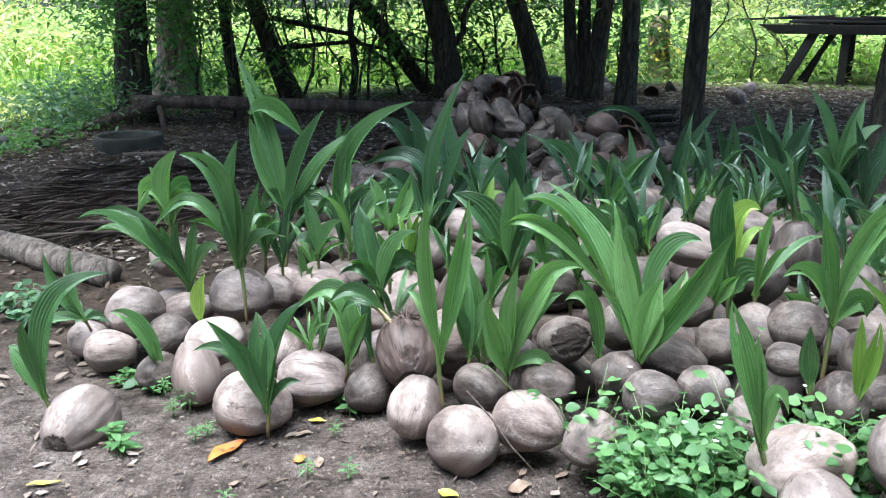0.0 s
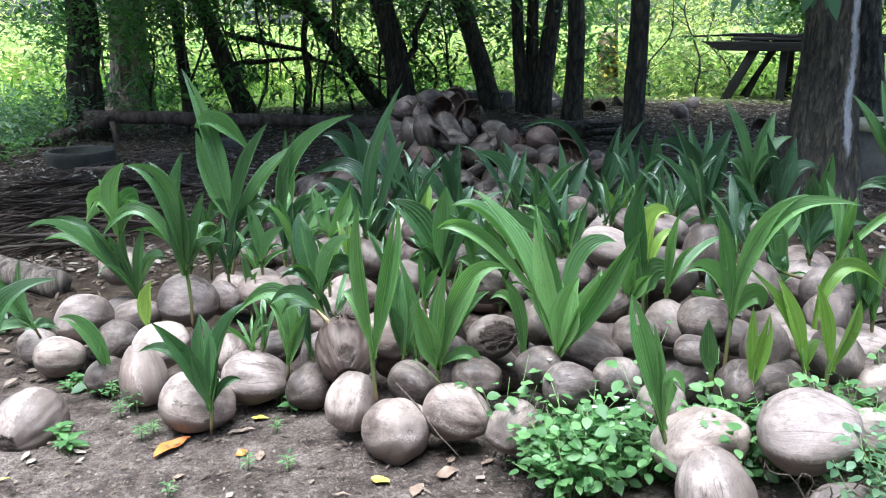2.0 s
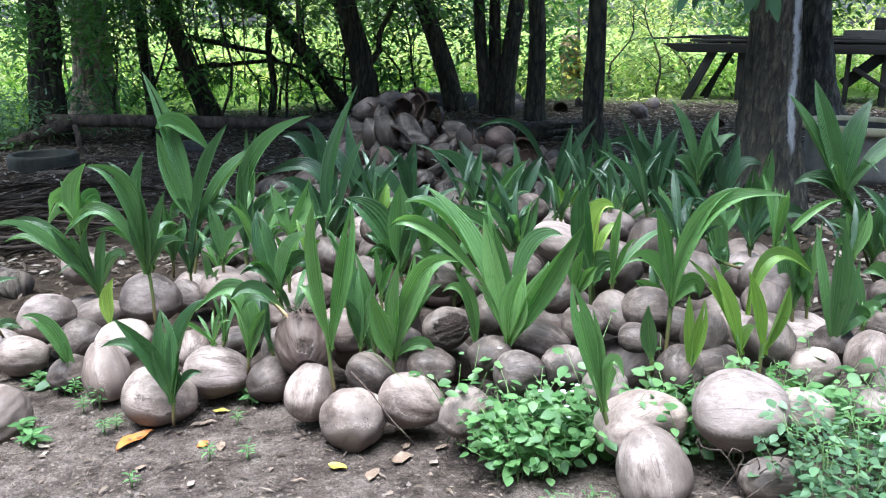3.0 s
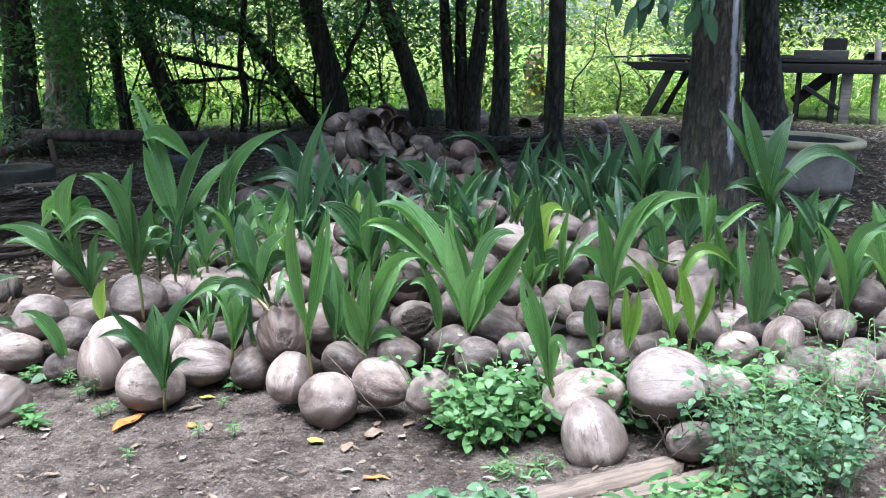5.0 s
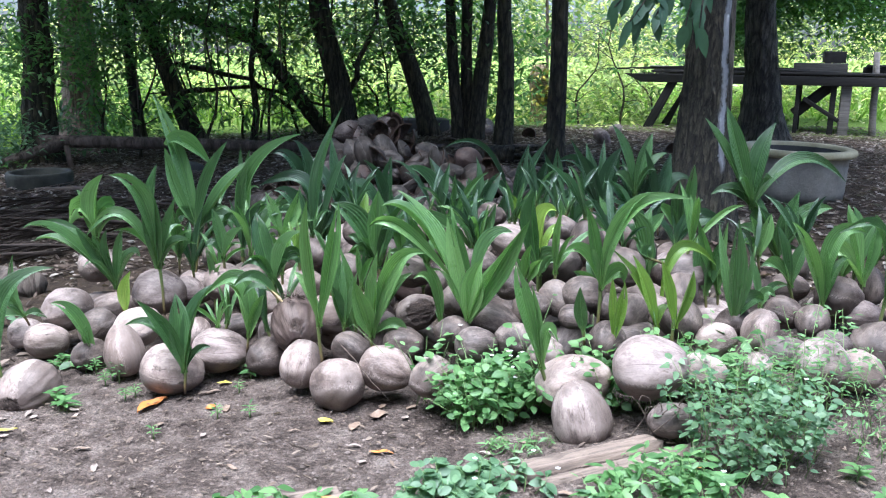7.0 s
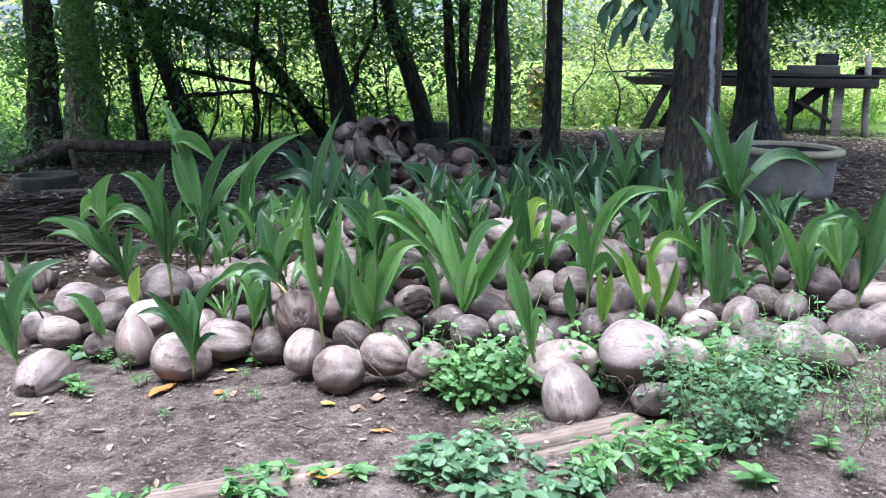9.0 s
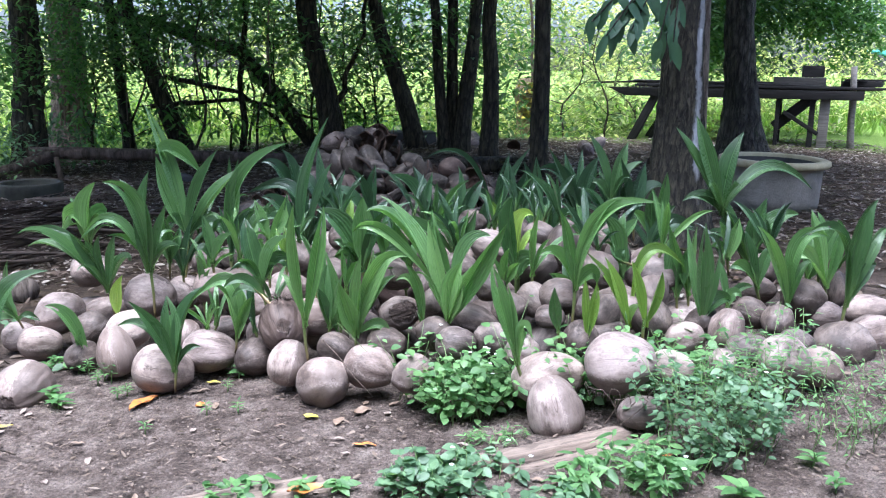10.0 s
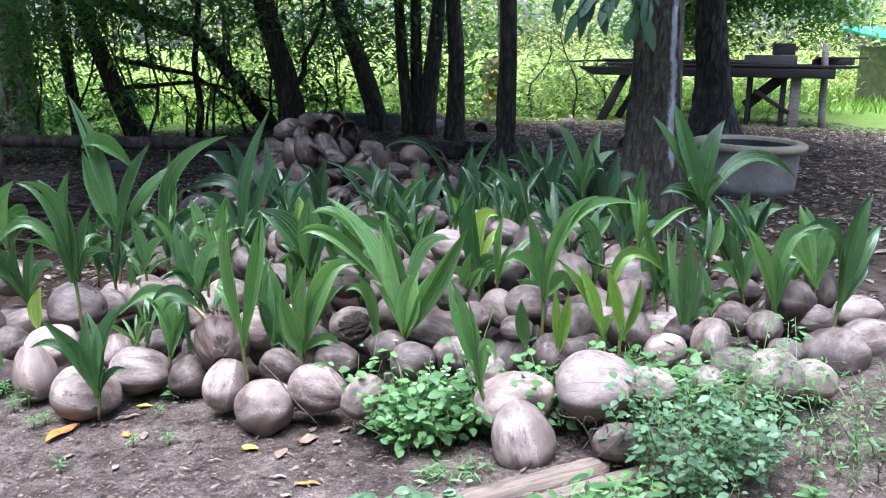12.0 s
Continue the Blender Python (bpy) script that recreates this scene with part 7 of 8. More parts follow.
herb(-0.83, 2.52, 16, 0.035, "feathery weed on the sand", 4, 0.3, 0.09)
herb(-0.86, 2.6, 14, 0.035, "small weed at a seedling's foot", 5, 0.5)
herb(-1.02, 2.72, 10, 0.04, "green weed between coconuts", 6, 0.6)
herb(-0.33, 2.33, 12, 0.026, "tiny grey-green weed on the sand", 7, 0.25)
herb(-0.38, 2.1, 12, 0.028, "tiny grey-green weed on the sand", 8, 0.25)
herb(-0.26, 2.07, 12, 0.03, "tiny grey-green weed on the sand", 9, 0.25)
herb(-0.58, 1.98, 10, 0.026, "tiny weed on the sand", 10, 0.3)
herb(1.22, 1.05, 8, 0.07, "light green weed by the track", 11, 0.5)
herb(1.52, 1.2, 8, 0.06, "yellow-green weed by the track", 12, 0.4)
herb(1.5, 1.05, 10, 0.04, "yellowing weed by the track", 13, 0.4)
herb(-0.58, 2.42, 12, 0.03, "tiny weed under a seedling", 14, 0.3)
herb(-0.97, 2.69, 22, 0.030, "fine feathery weed on the sand", 40, 0.30, 0.07)
herb(-0.87, 2.57, 26, 0.028, "fine feathery weed on the sand", 41, 0.28, 0.08)
herb(-0.88, 2.50, 20, 0.026, "fine feathery weed on the sand", 42, 0.30, 0.06)
herb(-0.76, 2.33, 18, 0.026, "fine feathery weed on the sand", 43, 0.28, 0.05)
herb(-1.16, 2.86, 12, 0.035, "fine feathery weed on the sand", 44, 0.55, 0.05)
herb(-1.18, 2.82, 10, 0.032, "fine feathery weed on the sand", 45, 0.55, 0.04)
herb(-0.34, 2.52, 16, 0.024, "fine feathery weed on the sand", 46, 0.28, 0.05)
herb(-1.01, 2.33, 9, 0.050, "fine feathery weed on the sand", 47, 0.50, 0.07)

# ---------------- planks, log, fronds, pipe ----------------


def plank(a, b, width, thick, label, seed):
    """A split, weathered board lying on the ground."""
    a, b = Vector(a), Vector(b)
    ln = (b - a).length
    bm = bmesh.new()
    nx, ny = 24, 4
    top, low = [], []
    for i in range(nx + 1):
        ra, rb = [], []
        for k in range(ny + 1):
            x = ln * (i / nx - 0.5)
            if i in (0, nx):
                x += 0.05 * noise.noise((k * 1.7, seed, i)) * (1 if i else -1) - (0.03 * k / ny if i else 0)
            y = width * (k / ny - 0.5) * (1 + 0.12 * noise.noise((i * 0.5, k, seed)))
            z = thick * (1 + 0.25 * noise.noise((i * 0.4, k * 1.3, seed + 4)))
            if k in (0, ny):
                z -= thick * 0.2
            ra.append(bm.verts.new((x, y, z)))
            rb.append(bm.verts.new((x, y, -0.01)))
        top.append(ra)
        low.append(rb)
    for i in range(nx):
        for k in range(ny):
            bm.faces.new((top[i][k], top[i + 1][k], top[i + 1][k + 1], top[i][k + 1]))
        bm.faces.new((low[i][0], low[i + 1][0], top[i + 1][0], top[i][0]))
        bm.faces.new((top[i][ny], top[i + 1][ny], low[i + 1][ny], low[i][ny]))
    for i in (0, nx):
        for k in range(ny):
            f = (low[i][k], top[i][k], top[i][k + 1], low[i][k + 1])
            bm.faces.new(f if i == 0 else f[::-1])
    bmesh.ops.recalc_face_normals(bm, faces=bm.faces)
    ob = new("plank", mesh_of("plank", bm, PLANK))
    mid = (a + b) / 2
    d = b - a
    ob.matrix_world = Matrix.Translation(mid) @ Euler((0, -math.atan2(d.z, math.hypot(d.x, d.y)), math.atan2(d.y, d.x))).to_matrix().to_4x4()
    tagged(ob, label, "plank", "old planks")


plank((0.52, 1.385, 0.105), (1.06, 1.53, 0.125), 0.062, 0.04, "weathered split plank lying in the weeds", 1)
plank((0.62, 1.34, 0.1), (1.2, 1.49, 0.13), 0.05, 0.022, "thin grey split lath beside a plank", 5)
plank((-0.48, 1.30, 0.05), (0.09, 1.39, 0.075), 0.085, 0.03, "weathered pale plank at the edge of the track", 2)


def fallen_log():
    a, b = Vector((-2.9, 4.72, 0.07)), Vector((-1.6, 3.86, 0.06))
    top = thing("fallen_log", a, "grey-brown fallen log with cut end on dead leaves", "log")
    line = bent(Vector(), b - a, 14, 0.06, 4)
    part("trunk", tube(line, [0.085 - 0.001 * i for i in range(14)], 16, 0.16, seed=3), LOG, top)
    part("stub", tube([line[8], line[8] + Vector((0.1, -0.09, 0.06))], [0.03, 0.024], 9, 0.1), LOG, top)


fallen_log()


def dead_frond(x, y, z, turn, length, seed, label):
    """A dry palm frond: a bowed rib with narrow dry leaflets on both sides."""
    rng = np.random.RandomState(seed)
    top = thing("dead_frond", (x, y, z), label, "palm frond", "dry palm fronds")
    top.rotation_euler = (0, 0, radians(turn))
    line = [(length * t, 0.12 * math.sin(t * 2 + seed), 0.06 * math.sin(math.pi * t)) for t in np.linspace(0, 1, 10)]
    part("rib", tube(line, [0.013 - 0.001 * i for i in range(10)], 7), FROND, top)
    n = 90
    t = rng.uniform(0.0, 1, n)
    p = np.stack([length * t, 0.12 * np.sin(t * 2 + seed), 0.06 * np.sin(np.pi * t)], axis=1)
    s = rng.choice([-1, 1], n)
    aim = np.stack([np.full(n, 1.0), s * rng.uniform(0.02, 0.7, n), rng.uniform(-0.25, 0.2, n)], axis=1)
    part("dry_foliage", leaf_mesh("dry_foliage", p, aim, rng.normal(0, 0.6, (n, 3)) + np.array((0, 0, 1)), rng.uniform(0.25, 0.6, n), rng.uniform(0.003, 0.009, n), FROND, fold=0.3, droop=0.12), FROND, top)


FROND = wood_material("dry_frond", (0.014, 0.01, 0.008), (0.095, 0.07, 0.052))
for i in range(8):
    fx, fy = -1.75 + 0.16 * (i % 4), 4.75 + 0.19 * i
    dead_frond(fx, fy, ground_z(-2.2, fy) + 0.035 + 0.022 * (i % 4), 180 + RNG.uniform(-12, 42), RNG.uniform(1.0, 1.7), i, "dark dry palm frond in a heap on the ground")


def pipe():
    top = thing("fallen_pole", (-3.4, 9.4, 0.268), "long rusty brown pole lying across low supports", "pole")
    line = [(-0.02, 0, 0.02), (0.5, 0, 0.015), (1.5, 0.0, -0.01), (2.9, 0, -0.05), (4.4, -0.15, -0.06), (6.2, -0.4, -0.05)]
    part("pole", tube(line, [0.07, 0.072, 0.07, 0.068, 0.066, 0.062], 14, 0.06), RUSTY, top)
    part("branch", tube([(0.25, -0.02, 0.0), (-0.05, -0.2, -0.10), (-0.4, -0.5, -0.22)], [0.075, 0.06, 0.05], 12, 0.08), RUSTY, top)
    part("prop", tube([(-0.2, -0.3, -0.1), (-0.22, -0.32, -0.32)], [0.022, 0.02], 8), RUSTY, top)
    part("prop", tube([(0.3, -0.1, -0.02), (0.36, -0.14, -0.34)], [0.03, 0.03], 8), RUSTY, top)
    part("prop", tube([(3.6, -0.1, -0.05), (3.6, -0.1, -0.3)], [0.05, 0.06], 8), RUSTY, top)
    part("prop", tube([(5.9, -0.35, -0.05), (5.9, -0.35, -0.22)], [0.05, 0.06], 8), RUSTY, top)


pipe()


def lathe(profile, seg=48):
    bm = bmesh.new()
    rings = [[bm.verts.new((r * math.cos(2 * math.pi * k / seg), r * math.sin(2 * math.pi * k / seg), z)) for k in range(seg)] for r, z in profile]
    for a, b in zip(rings, rings[1:]):
        for k in range(seg):
            bm.faces.new((a[k], a[(k + 1) % seg], b[(k + 1) % seg], b[k]))
    bmesh.ops.recalc_face_normals(bm, faces=bm.faces)
    return bm


def well_ring():
    x, y = 3.77, 5.75
    g = ground_z(x, y)
    top = thing("well_ring", (x, y, g - 0.01), "round grey concrete well ring with a mossy rim", "well ring")
    h = 0.62 - g
    top.rotation_euler = (radians(1.0), radians(0.8), 0)
    part("wall", lathe([(1.08 * r, z) for r, z in [(0.30, 0.02), (0.335, 0.0), (0.352, -0.03), (0.36, 0.1), (0.362, h * 0.6), (0.365, h - 0.09), (0.37, h - 0.075), (0.375, h - 0.06)]]), CONCRETE, top)
    part("rim", lathe([(1.08 * r, z) for r, z in [(0.37, h - 0.062), (0.405, h - 0.055), (0.418, h - 0.035), (0.412, h - 0.008), (0.395, h), (0.345, h), (0.33, h - 0.008), (0.325, h - 0.03)]]), CONCRETE_RIM, top, "mossy pale rim")
    # The inner faces take the darker concrete.
    part("lining", lathe([(1.08 * r, z) for r, z in [(0.325, h - 0.03), (0.322, 0.2), (0.318, 0.02), (0.3, 0.0), (0.0, 0.0)]]), CONCRETE_DARK, top, "dark concrete inside")


well_ring()


def drum_base():
    x, y = -2.83, 7.6
    g = ground_z(x, y)
    top = thing("concrete_basin", (x, y, g), "low dark round concrete basin among dead leaves", "basin")
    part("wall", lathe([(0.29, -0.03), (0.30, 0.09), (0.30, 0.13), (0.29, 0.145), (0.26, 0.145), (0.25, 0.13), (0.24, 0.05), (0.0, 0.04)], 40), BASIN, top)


drum_base()
plank((-2.75, 7.22, ground_z(-2.75, 7.22) + 0.015), (-2.3, 7.25, ground_z(-2.3, 7.25) + 0.015), 0.05, 0.02, "pale weathered board at the foot of the basin", 9)


def rough_stone(sx, sy, sz, seed):
    """A worn lump, between a box and a pebble."""
    bm = bmesh.new()
    bmesh.ops.create_icosphere(bm, subdivisions=3, radius=1.0)
    for v in bm.verts:
        d = v.co.normalized()
        k = 1.0 / (abs(d.x) ** 4 + abs(d.y) ** 4 + abs(d.z) ** 4) ** 0.25
        v.co = d * k * (0.5 + 0.06 * noise.noise(d * 2 + Vector((seed, 0, 0))) + 0.03 * noise.noise(d * 5))
        v.co.x, v.co.y, v.co.z = v.co.x * sx, v.co.y * sy, v.co.z * sz
    return bm


def small_block(x, y, s, turn, label, mat_):
    ob = new("stone_block", mesh_of("stone_block", rough_stone(*s, turn), mat_))
    ob.matrix_world = pose(x, y, ground_z(x, y) + s[2] * 0.42, 0, 6, turn)
    tagged(ob, label, "block")


small_block(-3.72, 7.85, (0.2, 0.17, 0.19), 20, "brown brick block among the ferns", RUSTY)
small_block(-4.05, 7.6, (0.27, 0.22, 0.16), -10, "dark round stone among dead leaves", CONCRETE_DARK)
small_block(-1.6, 8.4, (0.35, 0.16, 0.12), 8, "grey stone on the leaf litter", CONCRETE_DARK)


def slab():
    ob = new("concrete_slab", mesh_of("concrete_slab", rounded_box(1.05, 0.4, 0.34, 0.015), CONCRETE_DARK))
    ob.matrix_world = pose(1.0, 11.2, 0.25, 0, 0, 2)
    tagged(ob, "low dark concrete trough behind the husk heap", "trough")


slab()

# ---------------- old table ----------------


def old_table():
    a, b = Vector((4.75, 13.0, 0)), Vector((7.95, 11.1, 0))
    d = b - a
    turn = math.degrees(math.atan2(d.y, d.x))
    g = ground_z(6.0, 11.8)
    top = thing("old_table", (a.x, a.y, g), "long dark weathered wooden work table under the trees", "table")
    top.rotation_euler = (0, 0, radians(turn))
    ln, h = d.length, 1.10 - g
    rng = random.Random(6)

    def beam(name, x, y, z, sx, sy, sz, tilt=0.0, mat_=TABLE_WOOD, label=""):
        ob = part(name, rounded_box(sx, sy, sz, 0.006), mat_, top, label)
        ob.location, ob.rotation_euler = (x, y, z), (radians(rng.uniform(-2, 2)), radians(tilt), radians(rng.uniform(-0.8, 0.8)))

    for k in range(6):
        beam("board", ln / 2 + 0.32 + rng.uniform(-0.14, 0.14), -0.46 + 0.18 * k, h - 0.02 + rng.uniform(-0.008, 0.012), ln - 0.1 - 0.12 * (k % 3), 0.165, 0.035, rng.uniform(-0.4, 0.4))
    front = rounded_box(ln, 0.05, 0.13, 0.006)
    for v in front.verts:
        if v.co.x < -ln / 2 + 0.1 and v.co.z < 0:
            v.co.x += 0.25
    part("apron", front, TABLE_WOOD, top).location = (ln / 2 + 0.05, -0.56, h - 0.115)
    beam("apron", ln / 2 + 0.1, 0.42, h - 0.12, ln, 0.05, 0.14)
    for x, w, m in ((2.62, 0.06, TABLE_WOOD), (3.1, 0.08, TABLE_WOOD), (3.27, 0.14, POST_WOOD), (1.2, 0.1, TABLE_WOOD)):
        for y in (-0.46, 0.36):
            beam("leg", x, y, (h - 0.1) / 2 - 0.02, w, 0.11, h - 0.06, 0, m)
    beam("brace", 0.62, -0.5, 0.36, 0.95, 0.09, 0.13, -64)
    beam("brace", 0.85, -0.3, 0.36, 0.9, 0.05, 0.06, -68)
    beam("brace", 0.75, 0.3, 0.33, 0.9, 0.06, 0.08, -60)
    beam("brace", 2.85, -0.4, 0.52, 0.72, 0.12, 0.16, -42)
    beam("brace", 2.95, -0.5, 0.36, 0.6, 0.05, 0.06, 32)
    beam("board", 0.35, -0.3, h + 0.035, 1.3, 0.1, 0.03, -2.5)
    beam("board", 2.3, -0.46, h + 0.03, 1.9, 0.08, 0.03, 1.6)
    return top, ln, h, turn, g


TABLE, T_LEN, T_H, T_TURN, T_G = old_table()


def on_table(name, u, v, lift, size, turn, mat_, label, category):
    m = TABLE.matrix_basis.copy()
    m = Matrix.Translation(TABLE.location) @ Euler((0, 0, radians(T_TURN))).to_matrix().to_4x4()
    ob = new(name, mesh_of(name, rounded_box(*size, 0.006), mat_))
    ob.matrix_world = m @ pose(u, v, T_H + 0.012 + size[2] / 2 + lift, 0, 0, turn)
    tagged(ob, label, category, "things on the old table")


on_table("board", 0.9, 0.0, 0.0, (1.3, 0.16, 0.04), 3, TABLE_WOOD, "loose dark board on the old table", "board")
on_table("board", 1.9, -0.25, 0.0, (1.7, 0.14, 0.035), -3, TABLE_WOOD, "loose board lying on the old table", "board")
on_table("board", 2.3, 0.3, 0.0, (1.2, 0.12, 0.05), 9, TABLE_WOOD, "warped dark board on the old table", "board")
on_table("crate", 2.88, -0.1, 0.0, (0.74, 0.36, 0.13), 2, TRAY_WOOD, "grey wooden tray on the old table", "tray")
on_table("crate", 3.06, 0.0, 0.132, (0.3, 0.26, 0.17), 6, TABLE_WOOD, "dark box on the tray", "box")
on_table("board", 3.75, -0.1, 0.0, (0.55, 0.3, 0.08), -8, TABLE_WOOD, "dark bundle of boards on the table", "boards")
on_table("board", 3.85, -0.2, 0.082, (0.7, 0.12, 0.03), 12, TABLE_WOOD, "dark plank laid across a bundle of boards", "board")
on_table("board", 0.55, -0.3, 0.041, (0.3, 0.14, 0.02), 30, POST_WOOD, "pale wooden offcut on the table", "board")


def fence_post(x, y, h, lean, label):
    ob = new("fence_post", mesh_of("fence_post", tube(bent((0, 0, -0.1), (lean, 0, h), 6, 0.04, x), [0.055, 0.055, 0.05, 0.05, 0.048, 0.044], 10, 0.12), POST_WOOD))
    ob.location = (x, y, ground_z(x, y))
    tagged(ob, label, "post", "fence posts")


fence_post(7.72, 10.8, 1.2, -0.08, "grey weathered post leaning beside the table")


def thin_pole():
    x, y = 2.66, 4.62
    ob = new("pole", mesh_of("pole", tube(bent((0, 0, -0.1), (-0.12, 0, 2.8), 8, 0.03, 3), [0.026] * 8, 10, 0.1), LOG))
    ob.location = (x, y, ground_z(x, y))
    tagged(ob, "thin grey-brown pole standing behind the big tree", "pole")


thin_pole()


def stump():
    top = thing("tree_stump", (3.4, 13.5, ground_z(3.4, 13.5)), "sunlit broken tree stump with yellow leaves", "stump")
    part("trunk", tube(bent((0, 0, -0.1), (-0.07, 0, 0.95), 8, 0.06, 2), [0.2, 0.18, 0.165, 0.16, 0.16, 0.165, 0.15, 0.1], 14, 0.25, seed=6), STUMP, top)
    n = 90
    p = np.stack([NPR.normal(0, 0.13, n), NPR.normal(-0.2, 0.04, n), NPR.uniform(0.3, 0.85, n)], axis=1)
    aim, up = scatter_dirs(n, 0.6)
    part("leaves", leaf_mesh("leaves", p, aim, up, NPR.uniform(0.08, 0.14, n), NPR.uniform(0.05, 0.08, n), LEAF_YELLOW), LEAF_YELLOW, top, "yellow creeper leaves")
    part("vine", tube(bent((0.12, -0.1, 0), (-0.05, -0.1, 2.6), 9, 0.12, 9), [0.025] * 9, 8, 0.1), BARK_PALE, top)


stump()


def far_house():
    top = thing("shed", (14.35, 16.0, 0.2), "far shed with a teal metal roof", "shed")
    part("wall", rounded_box(3.6, 2.4, 1.2, 0.02), CONCRETE, top).location = (0.1, 0, 0.6)
    r = part("roof", rounded_box(4.4, 3.0, 0.06, 0.02), TEAL, top, "teal metal sheet roof")
    r.location, r.rotation_euler = (0, 0, 1.38), (radians(9), 0, 0)
    part("cloth", rounded_box(0.4, 0.3, 0.14, 0.05), ORANGE, top, "orange cloth").location = (-1.5, -0.5, 1.43)


far_house()

# ---------------- husks ----------------


def husk_shell(seed, open_=1.15, skin=HUSK_OLD):
    """A piece of split husk: a curved shell with a thick fibrous edge."""
    bm = bmesh.new()
    rng = random.Random(seed)
    nu, nv = 14, 12
    outer, inner = [], []
    for i in range(nu + 1):
        a = -open_ / 2 * math.pi + open_ * math.pi * i / nu
        ro, ri = [], []
        for k in range(nv + 1):
            t = math.pi * (0.04 + 0.92 * k / nv + 0.03 * noise.noise((seed, i * 1.7, k * 0.3)))
            r = math.sin(t) ** 1.05
            rag = 1 + 0.12 * noise.noise((seed, i * 0.7, k * 0.7)) + 0.06 * noise.noise((seed + 9, i * 2.1, k * 2.1))
            for rows, s in ((ro, 0.5), (ri, 0.45)):
                s *= rag
                rows.append(bm.verts.new((s * r * math.sin(a), s * r * math.cos(a), (0.62 if s > 0.475 * rag else 0.55) * -math.cos(t) * (1 + 0.05 * noise.noise((seed + 3, i * 0.9, k))))))
        outer.append(ro)
        inner.append(ri)
    faces_in = []
    for i in range(nu):
        for k in range(nv):
            bm.faces.new((outer[i][k], outer[i + 1][k], outer[i + 1][k + 1], outer[i][k + 1]))
            faces_in.append(bm.faces.new((inner[i][k], inner[i][k + 1], inner[i + 1][k + 1], inner[i + 1][k])))
    for k in range(nv):
        faces_in.append(bm.faces.new((outer[0][k], outer[0][k + 1], inner[0][k + 1], inner[0][k])))
        faces_in.append(bm.faces.new((outer[nu][k + 1], outer[nu][k], inner[nu][k], inner[nu][k + 1])))
    for i in range(nu):
        faces_in.append(bm.faces.new((outer[i][0], inner[i][0], inner[i + 1][0], outer[i + 1][0])))
        faces_in.append(bm.faces.new((outer[i][nv], outer[i + 1][nv], inner[i + 1][nv], inner[i][nv])))
    for f in faces_in:
        f.material_index = 1
    me = mesh_of("husk_piece", bm, skin)
    me.materials.append(COIR)
    return me


HUSK_PIECES = [husk_shell(q, o, m) for q, o, m in ((1, 0.64, HUSK_OLD), (2, 0.5, HUSK_OLD), (3, 0.7, HUSK_DARK), (4, 0.42, HUSK_OLD), (5, 0.58, HUSK_OLD), (6, 0.8, HUSK_OLD), (7, 0.55, HUSK_DARK), (8, 0.46, HUSK_OLD), (9, 0.6, HUSK_OLD))]


def husk_piece(x, y, z, size, turn):
    ob = new("husk_piece", RNG.choice(HUSK_PIECES))
    ob.matrix_world = Matrix.Translation((x, y, z)) @ turn.to_matrix().to_4x4() @ Matrix.Diagonal((size, size, size, 1))
    tagged(ob, "split dry coconut husk with reddish fibre inside", "coconut husk", "husks in the heap")


def husk_heap():
    """A loose heap, highest behind the middle of the seedlings."""
    done = []
    for i in range(2400):
        x, y = RNG.uniform(-0.95, 1.95), RNG.uniform(4.35, 6.1)
        h = 0.47 * math.exp(-((x - 0.26) / 0.48) ** 2 - ((y - 5.4) / 0.4) ** 2) + 0.22 * math.exp(-((x - 1.05) / 0.5) ** 2 - ((y - 5.0) / 0.38) ** 2) + 0.14 * math.exp(-((x - 0.35) / 1.0) ** 2 - ((y - 4.9) / 0.55) ** 2) + 0.05
        if h < 0.09:
            continue
        g = ground_z(x, y)
        z = g + RNG.uniform(max(0.06, h - 0.2), max(0.08, h))
        if all((Vector((x, y, z)) - q).length > 0.095 for q in done):
            done.append(Vector((x, y, z)))
            if RNG.random() < 0.2:
                coconut(x, y, z, RNG.uniform(0.08, 0.105), RNG.uniform(0.07, 0.09), RNG.uniform(-60, 60), RNG.choice(["split", "split", "brown", "brown"]))
            else:
                husk_piece(x, y, z, RNG.uniform(0.16, 0.24), Euler((RNG.uniform(-0.9, 0.5), RNG.uniform(-1.6, 1.6), RNG.uniform(-1.5, 1.5) + (math.pi if RNG.random() < 0.7 else 0))))
    m = 2200
    a = [RNG.choice(done) for i in range(m)]
    pos = np.array([tuple(q) for q in a]) + NPR.normal(0, 0.05, (m, 3))
    aim = NPR.normal(0, 1, (m, 3))
    tagged(new("coir_fibre", leaf_mesh("coir_fibre", pos, aim, NPR.normal(0, 1, (m, 3)), NPR.uniform(0.05, 0.16, m), NPR.uniform(0.003, 0.01, m), COIR, droop=0.3)), "loose reddish coir fibre among the split husks", "fibre", kind="stuff")


husk_heap()
for hx, hy, roll in ((3.42, 10.06, 20), (3.87, 10.86, -30), (3.33, 9.61, 60), (2.19, 11.83, 10), (1.94, 10.4, -20), (1.49, 11.4, 15)):
    coconut(hx, hy, ground_z(hx, hy) + 0.07, 0.1, 0.085, roll, "" if roll in (60, -20) else "pale")
for hx, hy in ((3.79, 8.45), (2.5, 10.3), (3.0, 11.2), (4.5, 7.6)):
    husk_piece(hx, hy, ground_z(hx, hy) + 0.05, 0.18, Euler((RNG.uniform(0, 6.3), RNG.uniform(0, 6.3), RNG.uniform(0, 6.3))))


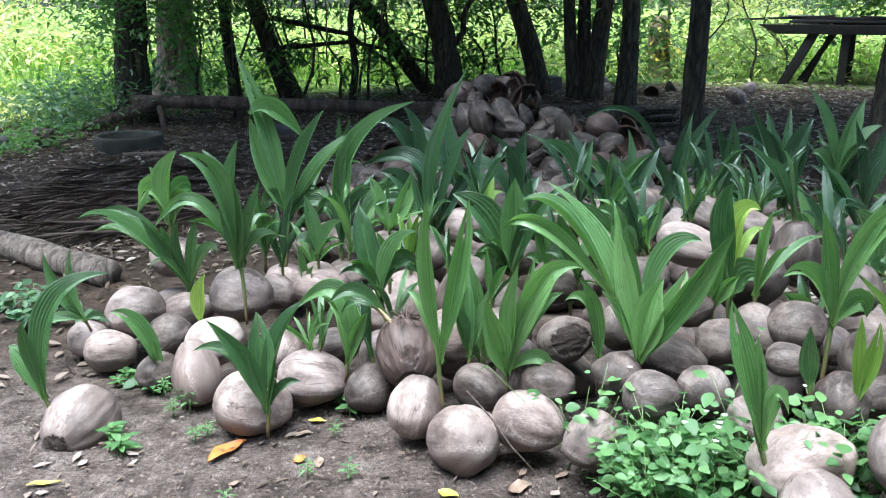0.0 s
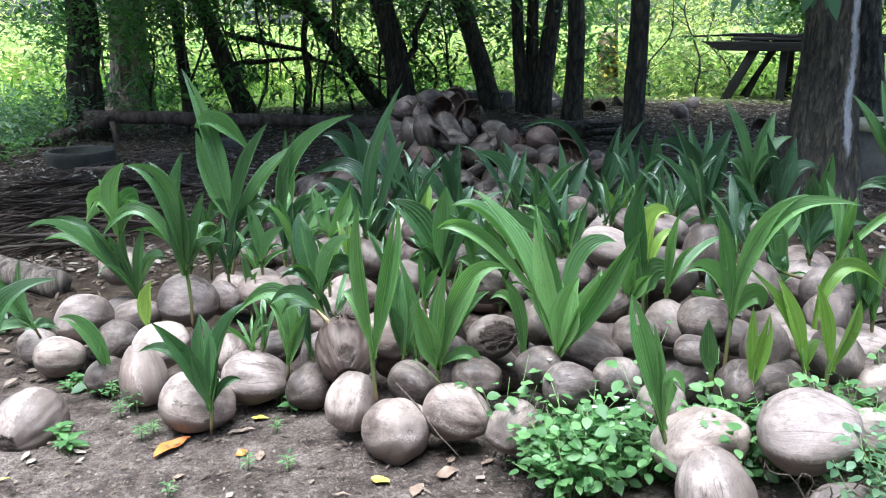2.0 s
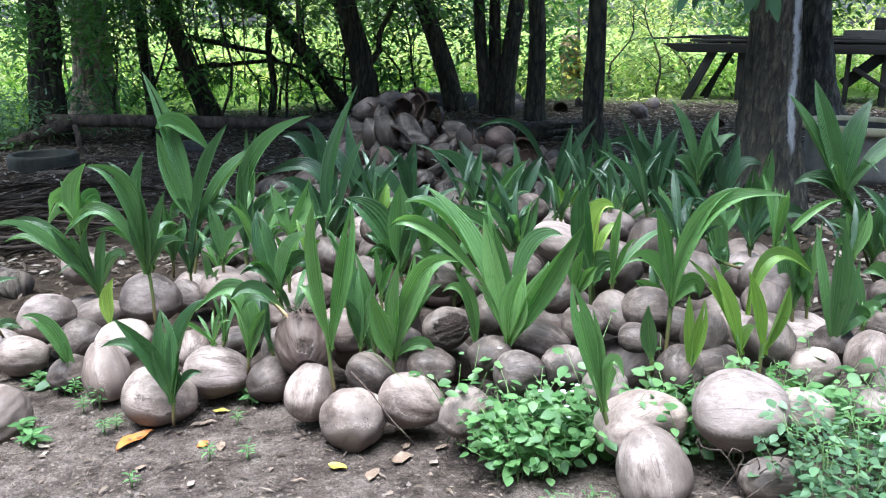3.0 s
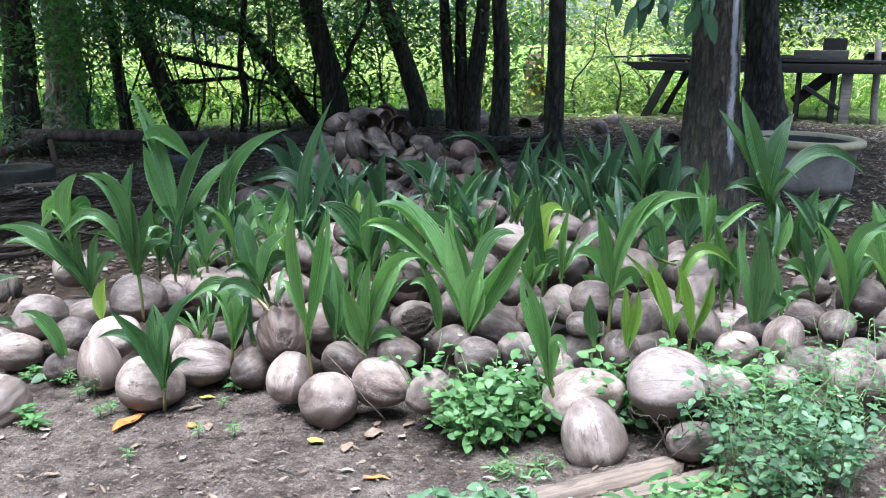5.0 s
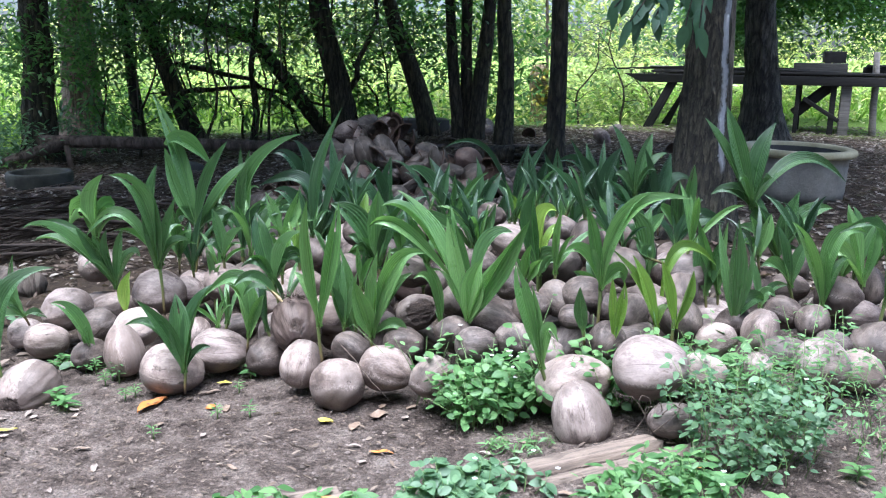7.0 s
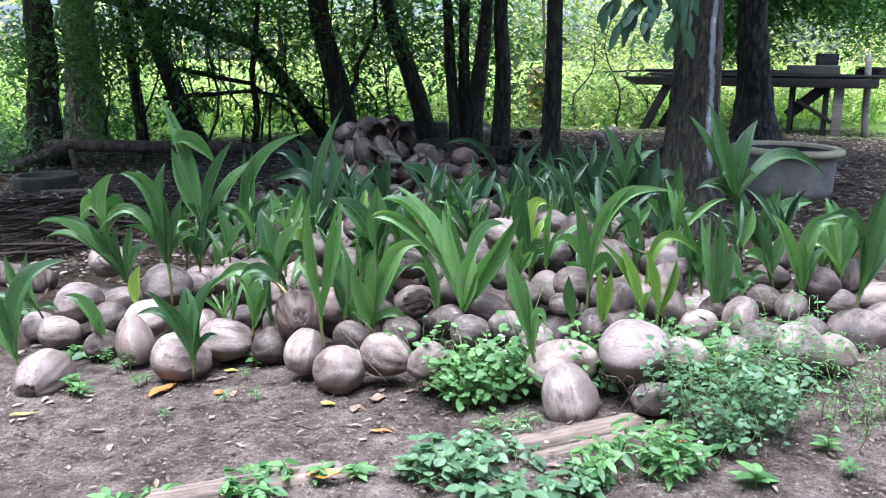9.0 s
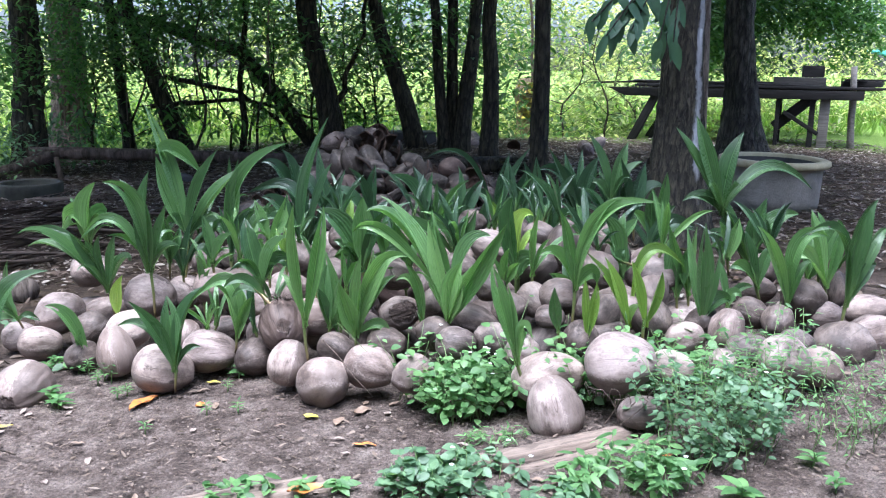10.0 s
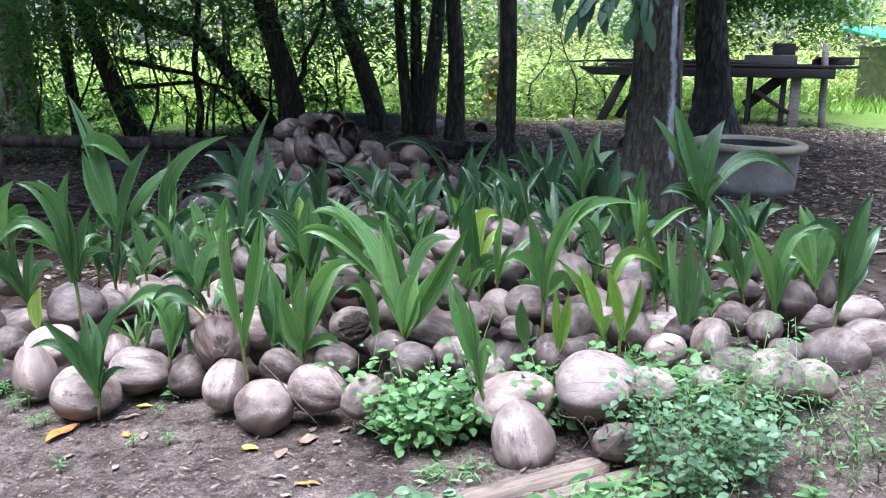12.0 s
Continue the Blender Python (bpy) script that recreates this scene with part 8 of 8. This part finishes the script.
def low_log():
    """A short dark log on the litter and a bundle of thin sticks beside it."""
    top = thing("short_log", (1.3, 7.45, ground_z(1.5, 7.5)), "short dark log on the leaf litter behind the heap", "log")
    part("trunk", tube(bent((0, 0, 0.08), (0.5, 0.1, 0.08), 8, 0.03, 5), [0.095] * 8, 14, 0.14, seed=4), BARK, top)
    pile = thing("stick_bundle", (1.87, 7.36, ground_z(1.9, 7.36)), "low bundle of thin dark sticks on dead leaves", "sticks")
    for k in range(9):
        y, z = -0.06 + 0.04 * (k % 4), 0.02 + 0.035 * (k // 2)
        part("stick", tube(bent((-0.14, y, z), (0.16, y + 0.03, z + 0.01), 4, 0.02, k), [0.014] * 4, 6, 0.1), BARK, pile)


low_log()


def loose_sticks(n, xr, yr, label, seed):
    bm = bmesh.new()
    rng = random.Random(seed)
    for i in range(n):
        x, y, a, ln = rng.uniform(*xr), rng.uniform(*yr), rng.uniform(0, 3.14), rng.uniform(0.15, 0.7)
        q = (x + math.cos(a) * ln, y + math.sin(a) * ln)
        t = tube(bent((x, y, ground_z(x, y) + 0.01), (*q, ground_z(*q) + rng.uniform(0.01, 0.06)), 5, 0.06, i), [rng.uniform(0.003, 0.01)] * 5, 5)
        me = bpy.data.meshes.new("t")
        t.to_mesh(me)
        t.free()
        bm.from_mesh(me)
        bpy.data.meshes.remove(me)
    tagged(new("dry_sticks", mesh_of("dry_sticks", bm, TWIG)), label, "sticks", kind="stuff")


loose_sticks(190, (-4.6, -1.2), (4.2, 9.2), "thin dry sticks on the dead leaves", 2)
loose_sticks(140, (1.2, 7.5), (4.6, 11.5), "dry sticks on the leaf litter under the trees", 3)

# ---------------- branch with broad leaves by the big tree ----------------


def broad_branch():
    o = Vector((2.15, 3.98, 1.95))
    top = thing("hanging_branch", o, "drooping branch with broad grey-green leaves by the big tree", "branch")
    rng = random.Random(8)
    for s, (x, y, z) in enumerate(((1.57, 3.85, 1.58), (1.63, 3.75, 1.50), (1.70, 3.80, 1.54), (1.78, 3.78, 1.53), (1.93, 3.72, 1.48), (2.01, 3.72, 1.47))):
        end = Vector((x, y, z)) - o
        part("twig", tube([Vector((0, 0, 0.1)), end * 0.5 + Vector((0, 0, 0.1)), end], [0.009, 0.007, 0.004], 6), BARK_BIG, top)
        for k in range(6):
            q = (end * 0.5 + Vector((0, 0, 0.1))).lerp(end, 0.3 + 0.7 * k / 5)
            aim = (rng.uniform(-0.7, 0.6), rng.uniform(-0.4, 0.2), -rng.uniform(0.5, 1.2))
            part("leaf", round_leaf_mesh("leaf", [tuple(q)], [aim], [(rng.uniform(-0.5, 0.5), -1, 0.4)], [rng.uniform(0.11, 0.16)], [rng.uniform(0.052, 0.072)], BROAD, droop=0.1), BROAD, top)


broad_branch()


def frayed_top():
    """The broken brown coconut: a dark hole in its side and frayed fibres on top."""
    n = min((q for q in NUTS if q["kind"] == "brown"), key=lambda q: (q["c"] - Vector((-0.13, 2.45, 0.24))).length)
    c, r = n["c"], n["b"]
    top = thing("broken_husk", c + Vector((-0.01, -0.015, r * 0.93)), "frayed brown fibres on top of a broken coconut", "coconut fibre")
    m = 70
    a = NPR.uniform(0, 6.283, m)
    q = r * NPR.uniform(0.05, 0.4, m)
    pos = np.stack([np.cos(a) * q, np.sin(a) * q, 0.03 - q * 0.35], axis=1)
    aim = np.stack([np.cos(a), np.sin(a), NPR.uniform(-0.2, 1.3, m)], axis=1)
    part("fibre_tuft", leaf_mesh("fibre_tuft", pos, aim, [(0, 0, 1)] * m, NPR.uniform(0.025, 0.055, m), NPR.uniform(0.002, 0.006, m), TORN, droop=0.3), TORN, top)
    part("splinter", leaf_mesh("splinter", [(-0.005, -r * 1.0, -r * 1.1), (0.003, -r * 1.0, -r * 1.15)], [(1, 0, -0.4), (1, 0, -0.5)], [(0, -1, 0.3)] * 2, [0.03, 0.02], [0.009, 0.007], LEAF_ORANGE, droop=0), LEAF_ORANGE, top, "orange splinter")


frayed_top()

YS = random.Random(21)
for count, xr, yr, tall in ((10, (-0.2, 1.8), (3.2, 3.8), (0.2, 0.33)), (12, (-0.75, 1.5), (2.8, 3.3), (0.2, 0.32)), (20, (-0.5, 1.3), (2.45, 2.9), (0.16, 0.27)),
                            (12, (0.9, 2.3), (2.35, 3.0), (0.2, 0.34)), (9, (-1.0, -0.1), (3.0, 3.6), (0.24, 0.36))):
    for i in range(count):
        young_seedling(xr[0] + (xr[1] - xr[0]) * (i + 0.5) / count, YS.uniform(*yr), YS.uniform(*tall), YS.choice([3, 4, 5]), YS)
heap_fill()
build_nuts()
